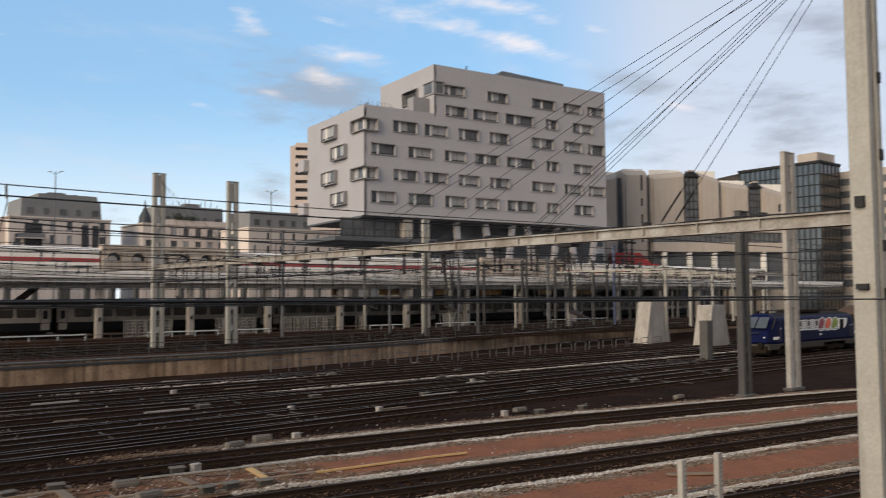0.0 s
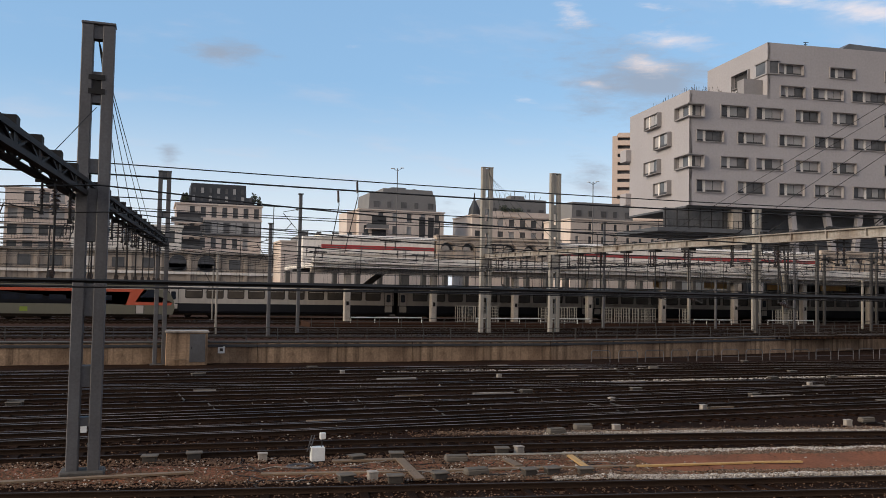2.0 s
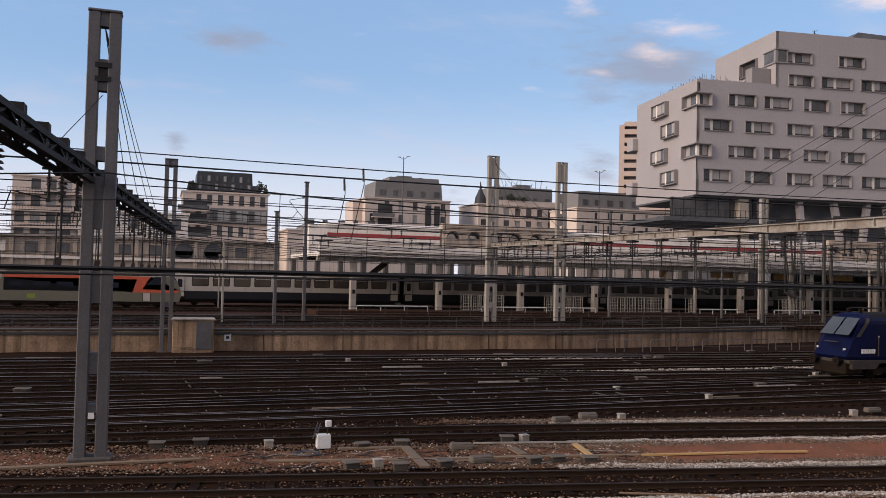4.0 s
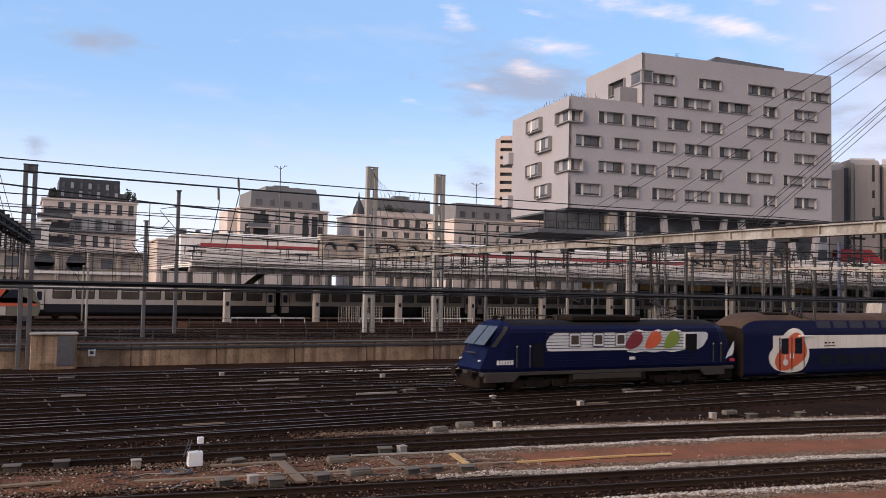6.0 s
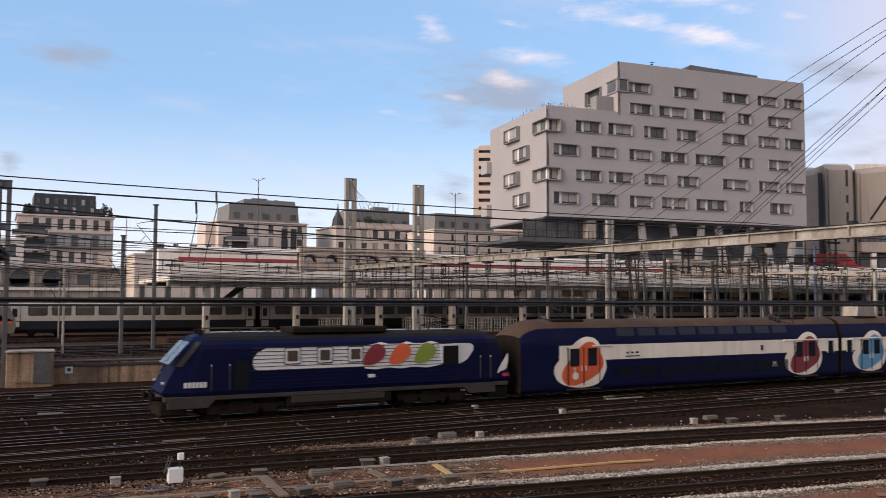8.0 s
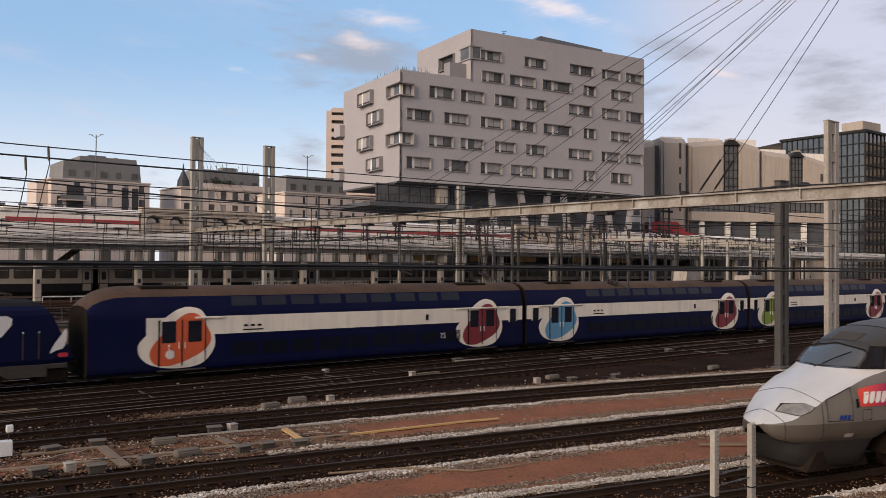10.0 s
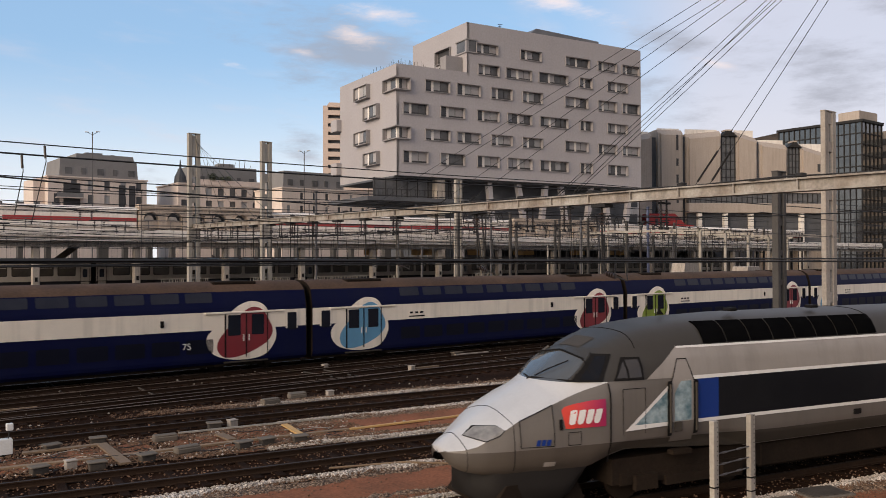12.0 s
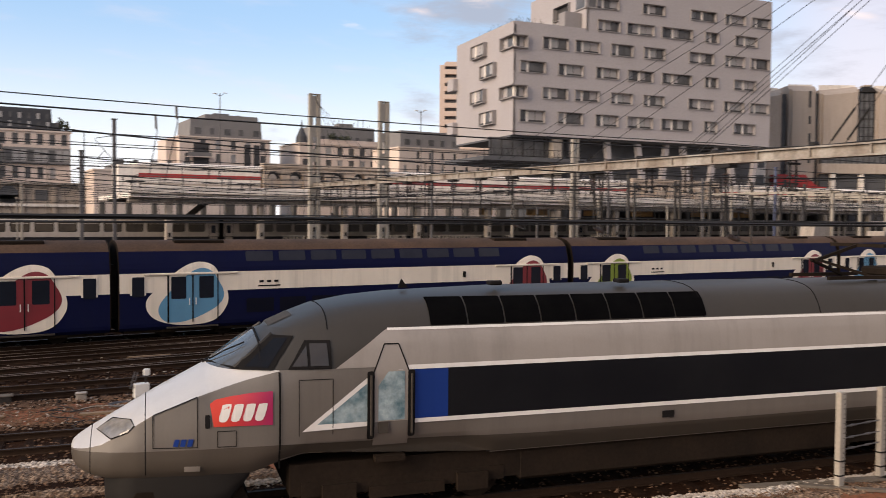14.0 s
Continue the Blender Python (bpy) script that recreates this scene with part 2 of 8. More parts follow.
def stones(name, tones, scale=24.0):
    """Loose stones lying close: cells of four tones, shade painted into the gaps between them, and a strong relief."""
    m = bpy.data.materials.new(name)
    m.use_nodes = True
    nt = m.node_tree
    b = nt.nodes["Principled BSDF"]
    b.inputs["Roughness"].default_value = 0.92
    b.inputs["Specular IOR Level"].default_value = 0.15
    tc = nt.nodes.new("ShaderNodeTexCoord")
    v = nt.nodes.new("ShaderNodeTexVoronoi")
    v.inputs["Scale"].default_value = scale
    nt.links.new(tc.outputs["Object"], v.inputs["Vector"])
    sep = nt.nodes.new("ShaderNodeSeparateColor")
    nt.links.new(v.outputs["Color"], sep.inputs[0])
    ramp = nt.nodes.new("ShaderNodeValToRGB")
    el = ramp.color_ramp.elements
    el[0].position, el[0].color = 0.0, (*tones[0], 1)
    el[1].position, el[1].color = 1.0, (*tones[-1], 1)
    for i, t in enumerate(tones[1:-1]):
        e = el.new((i + 1) / (len(tones) - 1))
        e.color = (*t, 1)
    nt.links.new(sep.outputs[0], ramp.inputs[0])
    # colour multiplied down towards the cell edges, as shade between stones
    gap_shade = nt.nodes.new("ShaderNodeMapRange")
    gap_shade.inputs["From Min"].default_value, gap_shade.inputs["From Max"].default_value = 0.75, 0.35
    gap_shade.inputs["To Min"].default_value, gap_shade.inputs["To Max"].default_value = 0.25, 1.0
    nt.links.new(v.outputs["Distance"], gap_shade.inputs["Value"])
    mx = nt.nodes.new("ShaderNodeMix")
    mx.data_type, mx.blend_type = "RGBA", "MULTIPLY"
    mx.inputs[0].default_value = 1.0
    nt.links.new(ramp.outputs[0], mx.inputs[6])
    nt.links.new(gap_shade.outputs[0], mx.inputs[7])
    nt.links.new(mx.outputs[2], b.inputs["Base Color"])
    bp = nt.nodes.new("ShaderNodeBump")
    bp.invert = True
    bp.inputs["Strength"].default_value, bp.inputs["Distance"].default_value = 0.9, 0.03
    nt.links.new(v.outputs["Distance"], bp.inputs["Height"])
    nt.links.new(bp.outputs["Normal"], b.inputs["Normal"])
    return m
M_BALLAST = surf("dark ballast", (0.0150, 0.0076, 0.0046), 0.95, 0, (0.046, 0.0210, 0.0112), 0.35, 14, 0.75, 0.65, 0.9, 0.04)
M_SOIL = surf("red brown soil", (0.29, 0.112, 0.060), 0.95, 0, (0.175, 0.080, 0.047), 0.8, 12, 0.7, 0.5, 0.5, 0.1)
M_GRAVEL = surf("pale gravel", (0.60, 0.52, 0.445), 0.9, 0, (0.40, 0.325, 0.26), 3, 30, 0.6, 0.35, 0.4, 0.2, island=0.45)
M_GRAVEL2 = surf("brown gravel", (0.25, 0.150, 0.096), 0.9, 0, (0.105, 0.060, 0.039), 2, 30, 0.6, 0.3, 0.2, 0.15, island=0.7)
M_RAIL = surf("worn rail steel", (0.034, 0.020, 0.013), 0.9, 0.0, (0.020, 0.0125, 0.009), 0.6, 20, 0.6, 0.3, 0.1, 0.08)
# bright and dark patches put broken glints into the rail head's colour
M_RAILTOP = surf("rail head with painted glints", (0.20, 0.148, 0.115), 0.5, 0.2, (0.012, 0.008, 0.006), 0.16, 20, 1.0, 0.2, 0.0, 0.2)
M_RAILDULL = surf("dull oily rail head", (0.045, 0.034, 0.028), 0.7, 0.2, (0.025, 0.018, 0.014), 0.6, 20, 0.6, 0.3, 0.1, 0.2)
M_SLEEPER = surf("oily sleeper", (0.016, 0.0088, 0.0056), 0.9, 0, (0.040, 0.0205, 0.0122), 1.2, 20, 0.7, 0.5, 0.4, 0.05, island=0.4)
M_CONC = surf("weathered concrete", (0.40, 0.35, 0.30), 0.9, 0, (0.25, 0.205, 0.17), 0.5, 7, 0.7, 0.3, 0.3, streak=0.55)
M_WALL = surf("stained wall concrete", (0.64, 0.43, 0.275), 0.92, 0, (0.20, 0.125, 0.08), 0.34, 9, 0.9, 0.5, 0.4, 0.2, streak=1.0, island=0.3)
M_CONCD = surf("dark concrete", (0.10, 0.09, 0.08), 0.92, 0, (0.055, 0.048, 0.042), 0.4, 7, 0.7, 0.4, 0.3)
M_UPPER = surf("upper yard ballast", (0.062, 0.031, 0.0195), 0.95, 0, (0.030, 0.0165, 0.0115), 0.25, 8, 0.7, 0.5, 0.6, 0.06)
M_CITY = surf("city ground", (0.16, 0.15, 0.14), 0.95, 0, (0.10, 0.095, 0.09), 0.05, 2, 0.6, 0.3, 0.1)
M_POSTW = surf("pale painted steel", (0.370, 0.336, 0.288), 0.65, 0.05, (0.28, 0.245, 0.21), 0.7, 14, 0.6, 0.25, 0.1, 0.3, streak=0.5)
M_POSTG = surf("grey galvanised steel", (0.125, 0.12, 0.125), 0.6, 0.2, (0.075, 0.066, 0.064), 0.8, 14, 0.6, 0.3, 0.1, streak=0.3)
M_IRON = surf("dark iron fittings", (0.030, 0.028, 0.028), 0.7, 0.2, (0.018, 0.016, 0.015), 1.5, 18, 0.6, 0.3, 0.1, 0.25)
M_WIRE = surf("wire", (0.022, 0.021, 0.021), 0.6, 0.2, None, 1, 10, 0.3, 0.1, 0.0, 0.25)
M_INSUL = surf("brown insulator", (0.035, 0.022, 0.018), 0.3, 0, None, 4, 20, 0.3, 0.1, 0.0, 0.4)
M_FACADE = surf("white mineral cladding", (0.365, 0.336, 0.337), 0.8, 0, (0.315, 0.290, 0.291), 0.12, 3, 0.6, 0.15, 0.05, 0.3, streak=0.06)
M_FACFRAME = surf("window surround", (0.27, 0.248, 0.245), 0.75, 0, (0.22, 0.205, 0.2), 0.4, 6, 0.5, 0.15, 0.05, 0.3)
M_REVEAL = surf("dark grey for reveals and fittings", (0.06, 0.058, 0.06), 0.7, 0, None, 0.5, 6, 0.4, 0.2, 0.0, 0.2)
M_GLASS = surf("grey window glass", (0.115, 0.112, 0.112), 0.2, 0, (0.055, 0.055, 0.058), 0.6, 3.0, 0.8, 0.1, 0.0, 0.3)
M_BLIND = surf("drawn window blind", (0.36, 0.335, 0.33), 0.6, 0, (0.28, 0.262, 0.258), 0.5, 3.0, 0.6, 0.1, 0.0, 0.3)
M_GLASS2 = surf("curtained window glass", (0.36, 0.345, 0.335), 0.4, 0, (0.22, 0.215, 0.21), 0.5, 3.0, 0.6, 0.1, 0.0, 0.3)
M_SLATE = surf("dark slate mansard", (0.045, 0.047, 0.053), 0.6, 0.1, (0.03, 0.03, 0.034), 0.5, 5, 0.6, 0.25, 0.1)
# dark tone for undersides and recesses, with their shade in the colour
M_DARKFAC = surf("dark tone for shaded recesses", (0.09, 0.092, 0.10), 0.8, 0, (0.045, 0.045, 0.05), 0.3, 5, 0.6, 0.3, 0.05)
M_BEIGE = surf("beige concrete panels", (0.42, 0.35, 0.295), 0.88, 0, (0.34, 0.28, 0.232), 0.12, 4, 0.6, 0.2, 0.1, 0.3, streak=0.25)
M_STONE = surf("weathered limestone", (0.47, 0.385, 0.31), 0.88, 0, (0.29, 0.23, 0.185), 0.4, 6, 0.6, 0.25, 0.2, 0.3, streak=0.4)
M_HOUSE = surf("cream render", (0.66, 0.55, 0.48), 0.85, 0, (0.55, 0.455, 0.395), 0.15, 4, 0.6, 0.2, 0.1, 0.3, streak=0.2)
M_ATTIC = surf("grey attic render", (0.205, 0.195, 0.19), 0.85, 0, (0.15, 0.145, 0.142), 0.3, 5, 0.6, 0.2, 0.1, 0.3)
M_ZINC = surf("zinc roof", (0.17, 0.17, 0.18), 0.6, 0.3, (0.11, 0.11, 0.12), 0.5, 5, 0.6, 0.25, 0.1)
M_WHITEW = surf("white painted wall", (0.80, 0.735, 0.665), 0.8, 0, (0.64, 0.57, 0.505), 0.3, 5, 0.6, 0.2, 0.1, 0.3, streak=0.3)
M_REDSTR = surf("red stripe paint", (0.34, 0.035, 0.035), 0.65, 0, None, 0.4, 6, 0.3, 0.2, 0.0, 0.3)
M_TOWER = surf("pinkish tower render", (0.56, 0.44, 0.375), 0.85, 0, (0.48, 0.37, 0.31), 0.1, 2, 0.5, 0.2, 0.0, 0.3)
M_LEAF = surf("dark foliage", (0.035, 0.05, 0.022), 0.8, 0, (0.06, 0.06, 0.03), 1.5, 9, 0.8, 0.4, 0.0, island=0.6)
M_BARK = surf("bark", (0.06, 0.045, 0.035), 0.9, 0, None, 3, 20, 0.6, 0.4, 0.3)
M_WHITE = surf("white enamel", (0.72, 0.71, 0.68), 0.45, 0, (0.6, 0.58, 0.55), 2, 15, 0.5, 0.15, 0.05)
M_GREYBOX = surf("grey cast box", (0.075, 0.064, 0.055), 0.8, 0, (0.04, 0.033, 0.028), 2, 15, 0.6, 0.3, 0.2, 0.15)
M_WOOD = surf("weathered timber", (0.26, 0.17, 0.10), 0.85, 0, (0.16, 0.11, 0.07), 1.5, 18, 0.6, 0.35, 0.2, island=0.4)
M_YELLOW = surf("yellow of planks and lit panels", (0.55, 0.33, 0.12), 0.8, 0, (0.42, 0.25, 0.10), 2, 18, 0.6, 0.3, 0.1)
M_LID = surf("weathered cast lid", (0.16, 0.135, 0.11), 0.85, 0, (0.09, 0.072, 0.058), 2, 15, 0.6, 0.3, 0.2, 0.15)
M_BANK = stones("pale gravel bank", ((0.30, 0.24, 0.19), (0.55, 0.475, 0.40), (0.72, 0.64, 0.56), (0.48, 0.40, 0.33)), 21.0)
M_BANK2 = stones("brown gravel spread", ((0.070, 0.043, 0.028), (0.19, 0.122, 0.080), (0.34, 0.24, 0.17), (0.13, 0.085, 0.055)), 21.0)
M_MIRROR = surf("dark mirrored facade glass", (0.17, 0.165, 0.16), 0.06, 0.85, (0.09, 0.088, 0.086), 0.25, 3.0, 0.7, 0.1, 0.0, 0.5)
M_BEAM = surf("rust streaked pale beam paint", (0.40, 0.37, 0.33), 0.75, 0, (0.19, 0.135, 0.10), 0.9, 11, 0.75, 0.4, 0.15, 0.25, streak=0.55)
M_POSTD = surf("dark weathered steel", (0.085, 0.078, 0.072), 0.7, 0.1, (0.05, 0.044, 0.04), 0.8, 14, 0.6, 0.3, 0.1, 0.25, streak=0.3)
def paint(name, col, rough=0.35, metal=0.0, dirt=0.35, spec=0.5, streak=0.12):
    """Vehicle paint: glossy coat, dulled by brake dust in broad patches."""
    return surf(name, col, rough, metal, tuple(c * 0.62 + 0.012 for c in col), 0.55, 22, dirt, 0.05, 0.0, spec, streak=streak)


P_NAVY = paint("navy coach paint", (0.0028, 0.0046, 0.031), 0.5, 0, 0.25, 0.08)
P_SKIRT2 = paint("dark skirt paint", (0.046, 0.037, 0.029), 0.6, 0.0, 0.6, 0.12)
P_LOCOROOF = surf("sooty engine roof", (0.012, 0.011, 0.012), 0.8, 0, (0.022, 0.018, 0.016), 0.8, 14, 0.7, 0.3, 0.1, 0.1)
P_LOCOGL = surf("brown lit window", (0.075, 0.052, 0.038), 0.3, 0, None, 0.35, 3.0, 0.6, 0.1, 0.0, 0.3)
P_CREAM = paint("cream band paint", (0.80, 0.70, 0.58), 0.45, streak=0.3)
P_UPGL = surf("tinted upper deck glass", (0.016, 0.018, 0.030), 0.38, 0, (0.03, 0.032, 0.045), 0.9, 3.0, 0.6, 0.1, 0.0, 0.16)
P_ROOF = surf("rusty brown roof", (0.098, 0.060, 0.041), 0.85, 0, (0.048, 0.033, 0.026), 0.5, 9, 0.75, 0.3, 0.1, 0.12)
P_WHITE = paint("white emblem paint", (0.66, 0.63, 0.60), 0.45, 0, 0.2)
P_RED = paint("dark red door paint", (0.20, 0.015, 0.022), 0.4)
P_ORANGE = paint("orange door paint", (0.62, 0.10, 0.03), 0.4)
P_BLUE = paint("sky blue door paint", (0.10, 0.27, 0.42), 0.4)
P_GREEN = paint("olive green door paint", (0.20, 0.26, 0.025), 0.4)
P_UNDER = surf("sooty underframe", (0.0150, 0.0112, 0.0088), 0.85, 0.0, (0.032, 0.022, 0.0155), 0.8, 14, 0.6, 0.3, 0.2, 0.04)
P_GREYU = surf("grey brown underframe", (0.062, 0.053, 0.045), 0.8, 0.0, (0.036, 0.029, 0.023), 0.8, 14, 0.6, 0.3, 0.1, 0.2)
P_COACHGL = surf("coach window glass", (0.014, 0.017, 0.026), 0.10, 0, None, 0.35, 3.0, 0.6, 0.1, 0.0, 0.35)
P_SCREEN = glass("windscreen glass", (0.075, 0.074, 0.072), 0.10)
P_SILVER = paint("silver grey train paint", (0.138, 0.120, 0.106), 0.42, 0.1, 0.4, 0.4, 0.22)
P_LIGHT = paint("light grey upper paint", (0.285, 0.252, 0.226), 0.38, 0.1, 0.4, 0.4, 0.25)
# pale hood paint; the sky's brightness on it is part of the tone
P_HOOD = paint("pale nose paint with sky sheen", (0.50, 0.475, 0.455), 0.3, 0.15, 0.2)
P_DGREY = paint("dark grey train paint", (0.038, 0.033, 0.028), 0.45, 0.0, 0.7, 0.25)
# lower tone of the two-tone nose; its brown grey also holds shade
P_SKIRT = paint("brown grey shaded nose paint", (0.070, 0.056, 0.045), 0.5, 0.0, 0.5, 0.22)
# near-black so that the shadow below the chin is in the colour
P_APRON = paint("apron tone with chin shadow", (0.013, 0.011, 0.010), 0.6, 0.0, 0.5, 0.2)
P_GRILLE = surf("black intake grille", (0.0035, 0.0035, 0.004), 0.8, 0, (0.006, 0.006, 0.006), 3, 40, 0.5, 0.4, 0.3, 0.0)
P_CABGL = surf("dark cab glass", (0.008, 0.008, 0.010), 0.15, 0, None, 0.35, 3.0, 0.6, 0.1, 0.0, 0.14)
P_LOWGLASS = surf("cab side glass", (0.035, 0.032, 0.032), 0.12, 0, None, 0.35, 3.0, 0.6, 0.1, 0.0, 0.4)
P_LAMPGL = surf("headlamp glass", (0.24, 0.22, 0.20), 0.16, 0, (0.10, 0.09, 0.08), 3.0, 9.0, 0.8, 0.2, 0.0, 0.6)
P_BAND = paint("black window band", (0.007, 0.007, 0.009), 0.35, 0, 0.4, 0.1)
P_TBLUE = paint("bright blue square", (0.004, 0.028, 0.17), 0.4, 0, 0.2, 0.3)
P_SEAM = surf("black rubber seam", (0.010, 0.009, 0.009), 0.85, 0, None, 2, 20, 0.3, 0.1, 0.0, 0.1)
P_MAGENTA = paint("crimson emblem", (0.46, 0.022, 0.045), 0.4, 0, 0.2)
def two_tone(name, a, b, x0, x1):
    """Paint that passes from tone a at x0 to tone b at x1 along its vehicle."""
    m = paint(name, a, 0.4, 0, 0.2)
    nt = m.node_tree
    tc, sep, rg, mx = (nt.nodes.new(k) for k in ("ShaderNodeTexCoord", "ShaderNodeSeparateXYZ", "ShaderNodeMapRange", "ShaderNodeMix"))
    nt.links.new(tc.outputs["Object"], sep.inputs[0])
    rg.inputs["From Min"].default_value, rg.inputs["From Max"].default_value = x0, x1
    nt.links.new(sep.outputs["X"], rg.inputs["Value"])
    mx.data_type = "RGBA"
    mx.inputs[6].default_value, mx.inputs[7].default_value = (*a, 1), (*b, 1)
    nt.links.new(rg.outputs["Result"], mx.inputs[0])
    nt.links.new(mx.outputs[2], nt.nodes["Principled BSDF"].inputs["Base Color"])
    return m


P_EMBLEM = two_tone("red to crimson emblem", (0.55, 0.040, 0.022), (0.30, 0.014, 0.075), -0.8, -0.05)
P_DOORGL = surf("hazy blue door foil", (0.10, 0.17, 0.20), 0.25, 0, (0.42, 0.50, 0.52), 3.2, 9.0, 0.95, 0.3, 0.0, 0.5)
P_CORAIL = paint("pale grey coach paint", (0.46, 0.405, 0.355), 0.5, 0, 0.3, 0.3, 0.25)
P_CORDARK = paint("dark lower coach paint", (0.013, 0.013, 0.017), 0.6, 0, 0.4, 0.2)
P_LOCOGR = paint("grey green engine paint", (0.135, 0.122, 0.085), 0.5)
M_BLUEPOLE = surf("blue painted steel", (0.085, 0.10, 0.17), 0.6, 0, (0.06, 0.068, 0.10), 0.8, 14, 0.6, 0.25, 0.1, 0.3)
P_LOCOOR = paint("faded orange engine paint", (0.55, 0.12, 0.045), 0.5)
# brown pane colour stands for the lit inside of the coach
P_CORGL = surf("coach window toned for lit inside", (0.085, 0.068, 0.052), 0.2, 0, (0.03, 0.026, 0.022), 0.5, 3.0, 0.8, 0.1, 0.0, 0.3)
P_ENGRED = paint("faded red stripe paint", (0.50, 0.085, 0.035), 0.5)
P_LOWGL = surf("dark lower deck glass", (0.005, 0.006, 0.014), 0.35, 0, None, 0.35, 3.0, 0.6, 0.1, 0.0, 0.12)
# ---- ground, tracks, retaining wall ----
WALL = [(-120, 60.0), (-60, 60.0), (0, 60.0), (30, 60.2), (46, 63.5), (66, 68.0), (86, 72.5), (130, 80.0), (300, 92.0)]
UP = 1.15        # the upper yard's level; rail heads of the lower yard are at 0
LOW = -0.26


def wall_y(x):
    return float(np.interp(x, [p[0] for p in WALL], [p[1] for p in WALL]))


def make_ground():
    bm = bmesh.new()
    xs = [-3000, -600, -120, -60, 0, 30, 46, 66, 86, 130, 300, 900, 3000]
    rows = []
    for x in xs:
        y = wall_y(x)
        rows.append([bm.verts.new(c) for c in ((x, -3000, LOW), (x, -60, LOW), (x, y + 0.1, LOW), (x, y + 0.15, UP), (x, 125, UP), (x, 600, UP), (x, 3800, UP))])
    for a, b in zip(rows, rows[1:]):
        for i in range(len(a) - 1):
            f = bm.faces.new((a[i], b[i], b[i + 1], a[i + 1]))
            f.material_index = 0 if i < 3 else (1 if i == 3 else 2)
    tagged(part("ground", bm, [M_BALLAST, M_UPPER, M_CITY]), "dark oily railway yard ground, higher beyond the wall", "ground", kind="structure")


make_ground()


def t1(x):
    if x > 60:
        return t1(60) - 0.30 * (x - 60)
    if x < -25:
        return t1(-25)
    return 28.65 - 0.0955 * (x + 2) - 0.0021 * (x + 2) * (x - 20)


def t2(x):
    return 22.25 - 0.158 * x


def t3(x):
    return 16.05 - 0.20 * x


def straight(y0, slope=0.0094):
    return lambda x: y0 + slope * (x - 32)


FAR = [straight(y) for y in (32.1, 35.5, 39.0, 42.6, 46.2, 49.8, 53.4)]
SWITCHES = [lambda x: 32.1 + 3.4 * min(1, max(0, (x - 5) / 45)) ** 1.0, lambda x: 46.2 - 7.2 * min(1, max(0, (x + 10) / 80)),
            lambda x: 53.4 - 3.6 * min(1, max(0, (x - 20) / 45)), lambda x: 35.5 + 7.1 * min(1, max(0, (x + 5) / 90))]


def bed_height(x, y):
    n = noise.noise(Vector((x * 0.35, y * 0.35, 0))) * 0.05 + noise.noise(Vector((x * 1.6, y * 1.6, 3))) * 0.035
    return -0.19 + n


def make_bed():
    bm = bmesh.new()
    xs = np.concatenate([np.arange(-30, 60, 0.55), np.arange(60, 150, 1.5)])
    ys = np.concatenate([np.arange(4, 34, 0.45), np.arange(34, 60.2, 1.0)])
    grid = [[bm.verts.new((x, min(y, wall_y(x) - 0.05), bed_height(x, y))) for y in ys] for x in xs]
    for i in range(len(xs) - 1):
        for j in range(len(ys) - 1):
            bm.faces.new((grid[i][j], grid[i + 1][j], grid[i + 1][j + 1], grid[i][j + 1]))
    tagged(part("ballast_bed", bm, M_BALLAST, smooth=True), "uneven bed of dark oily ballast under the tracks", "ballast", kind="structure")


make_bed()


def rail_bm(f, off, xs):
    """Foot, web and head of one rail along y = f(x) + off, head at 0."""
    prof = [(-0.07, -0.16), (-0.07, -0.145), (-0.012, -0.125), (-0.012, -0.04), (-0.042, -0.03), (-0.042, 0.0), (0.042, 0.004), (0.042, -0.03), (0.012, -0.04), (0.012, -0.125), (0.07, -0.145), (0.07, -0.16)]
    bm = bmesh.new()
    rings = [[bm.verts.new((x, f(x) + off + a, z)) for a, z in prof] for x in xs]
    for r0, r1 in zip(rings, rings[1:]):
        for k in range(len(prof) - 1):
            fc = bm.faces.new((r0[k + 1], r0[k], r1[k], r1[k + 1]))
            fc.material_index = 1 if k == 5 else 0
    return bm


SLEEPER = None


def make_track(f, x0, x1, step, label, sleepers=True):
    global SLEEPER
    tr = thing("track", label, "railway track", "tracks of the yard", "structure")
    xs = np.arange(x0, x1 + 0.01, step)
    for off in (-0.75, 0.75):
        part("rail", rail_bm(f, off, xs), [M_RAIL, M_RAILDULL if sleepers else M_RAILTOP], tr)
    if sleepers:
        if SLEEPER is None:
            bm = bevelled(-0.12, 0.12, -1.25, 1.25, -0.30, -0.145, 0.02)
            SLEEPER = part("sleeper", bm, M_SLEEPER, tr).data
            bpy.data.objects.remove(bpy.data.objects["sleeper"])
        for x in np.arange(x0, x1, 0.62):
            if -8 < x < 50:
                ob = part("sleeper", SLEEPER, None, tr)
                sl = (f(x + 0.5) - f(x - 0.5))
                ob.matrix_basis = pose(x + random.uniform(-0.03, 0.03), f(x), random.uniform(-0.015, 0.01), 0, 0, math.degrees(math.atan(sl)) + random.uniform(-1, 1))
    else:
        bm = bmesh.new()
        for x in np.arange(x0, x1, 0.62):
            box(bm, x - 0.12, x + 0.12, f(x) - 1.25, f(x) + 1.25, -0.3, -0.135 + random.uniform(-0.02, 0.01))
        tagged(part("sleepers", bm, M_SLEEPER, tr), kind="stuff")
    return tr


make_track(t1, -30, 140, 2.0, "rusty track with a slight bend on dark ballast")
make_track(t2, -40, 110, 5.0, "track with polished rails between strips of pale gravel")
make_track(t3, -40, 90, 5.0, "track nearest the camera, edged with pale gravel")
for f in FAR:
    make_track(f, -60, 160, 10.0, "track with polished rails on black oily ballast", False)
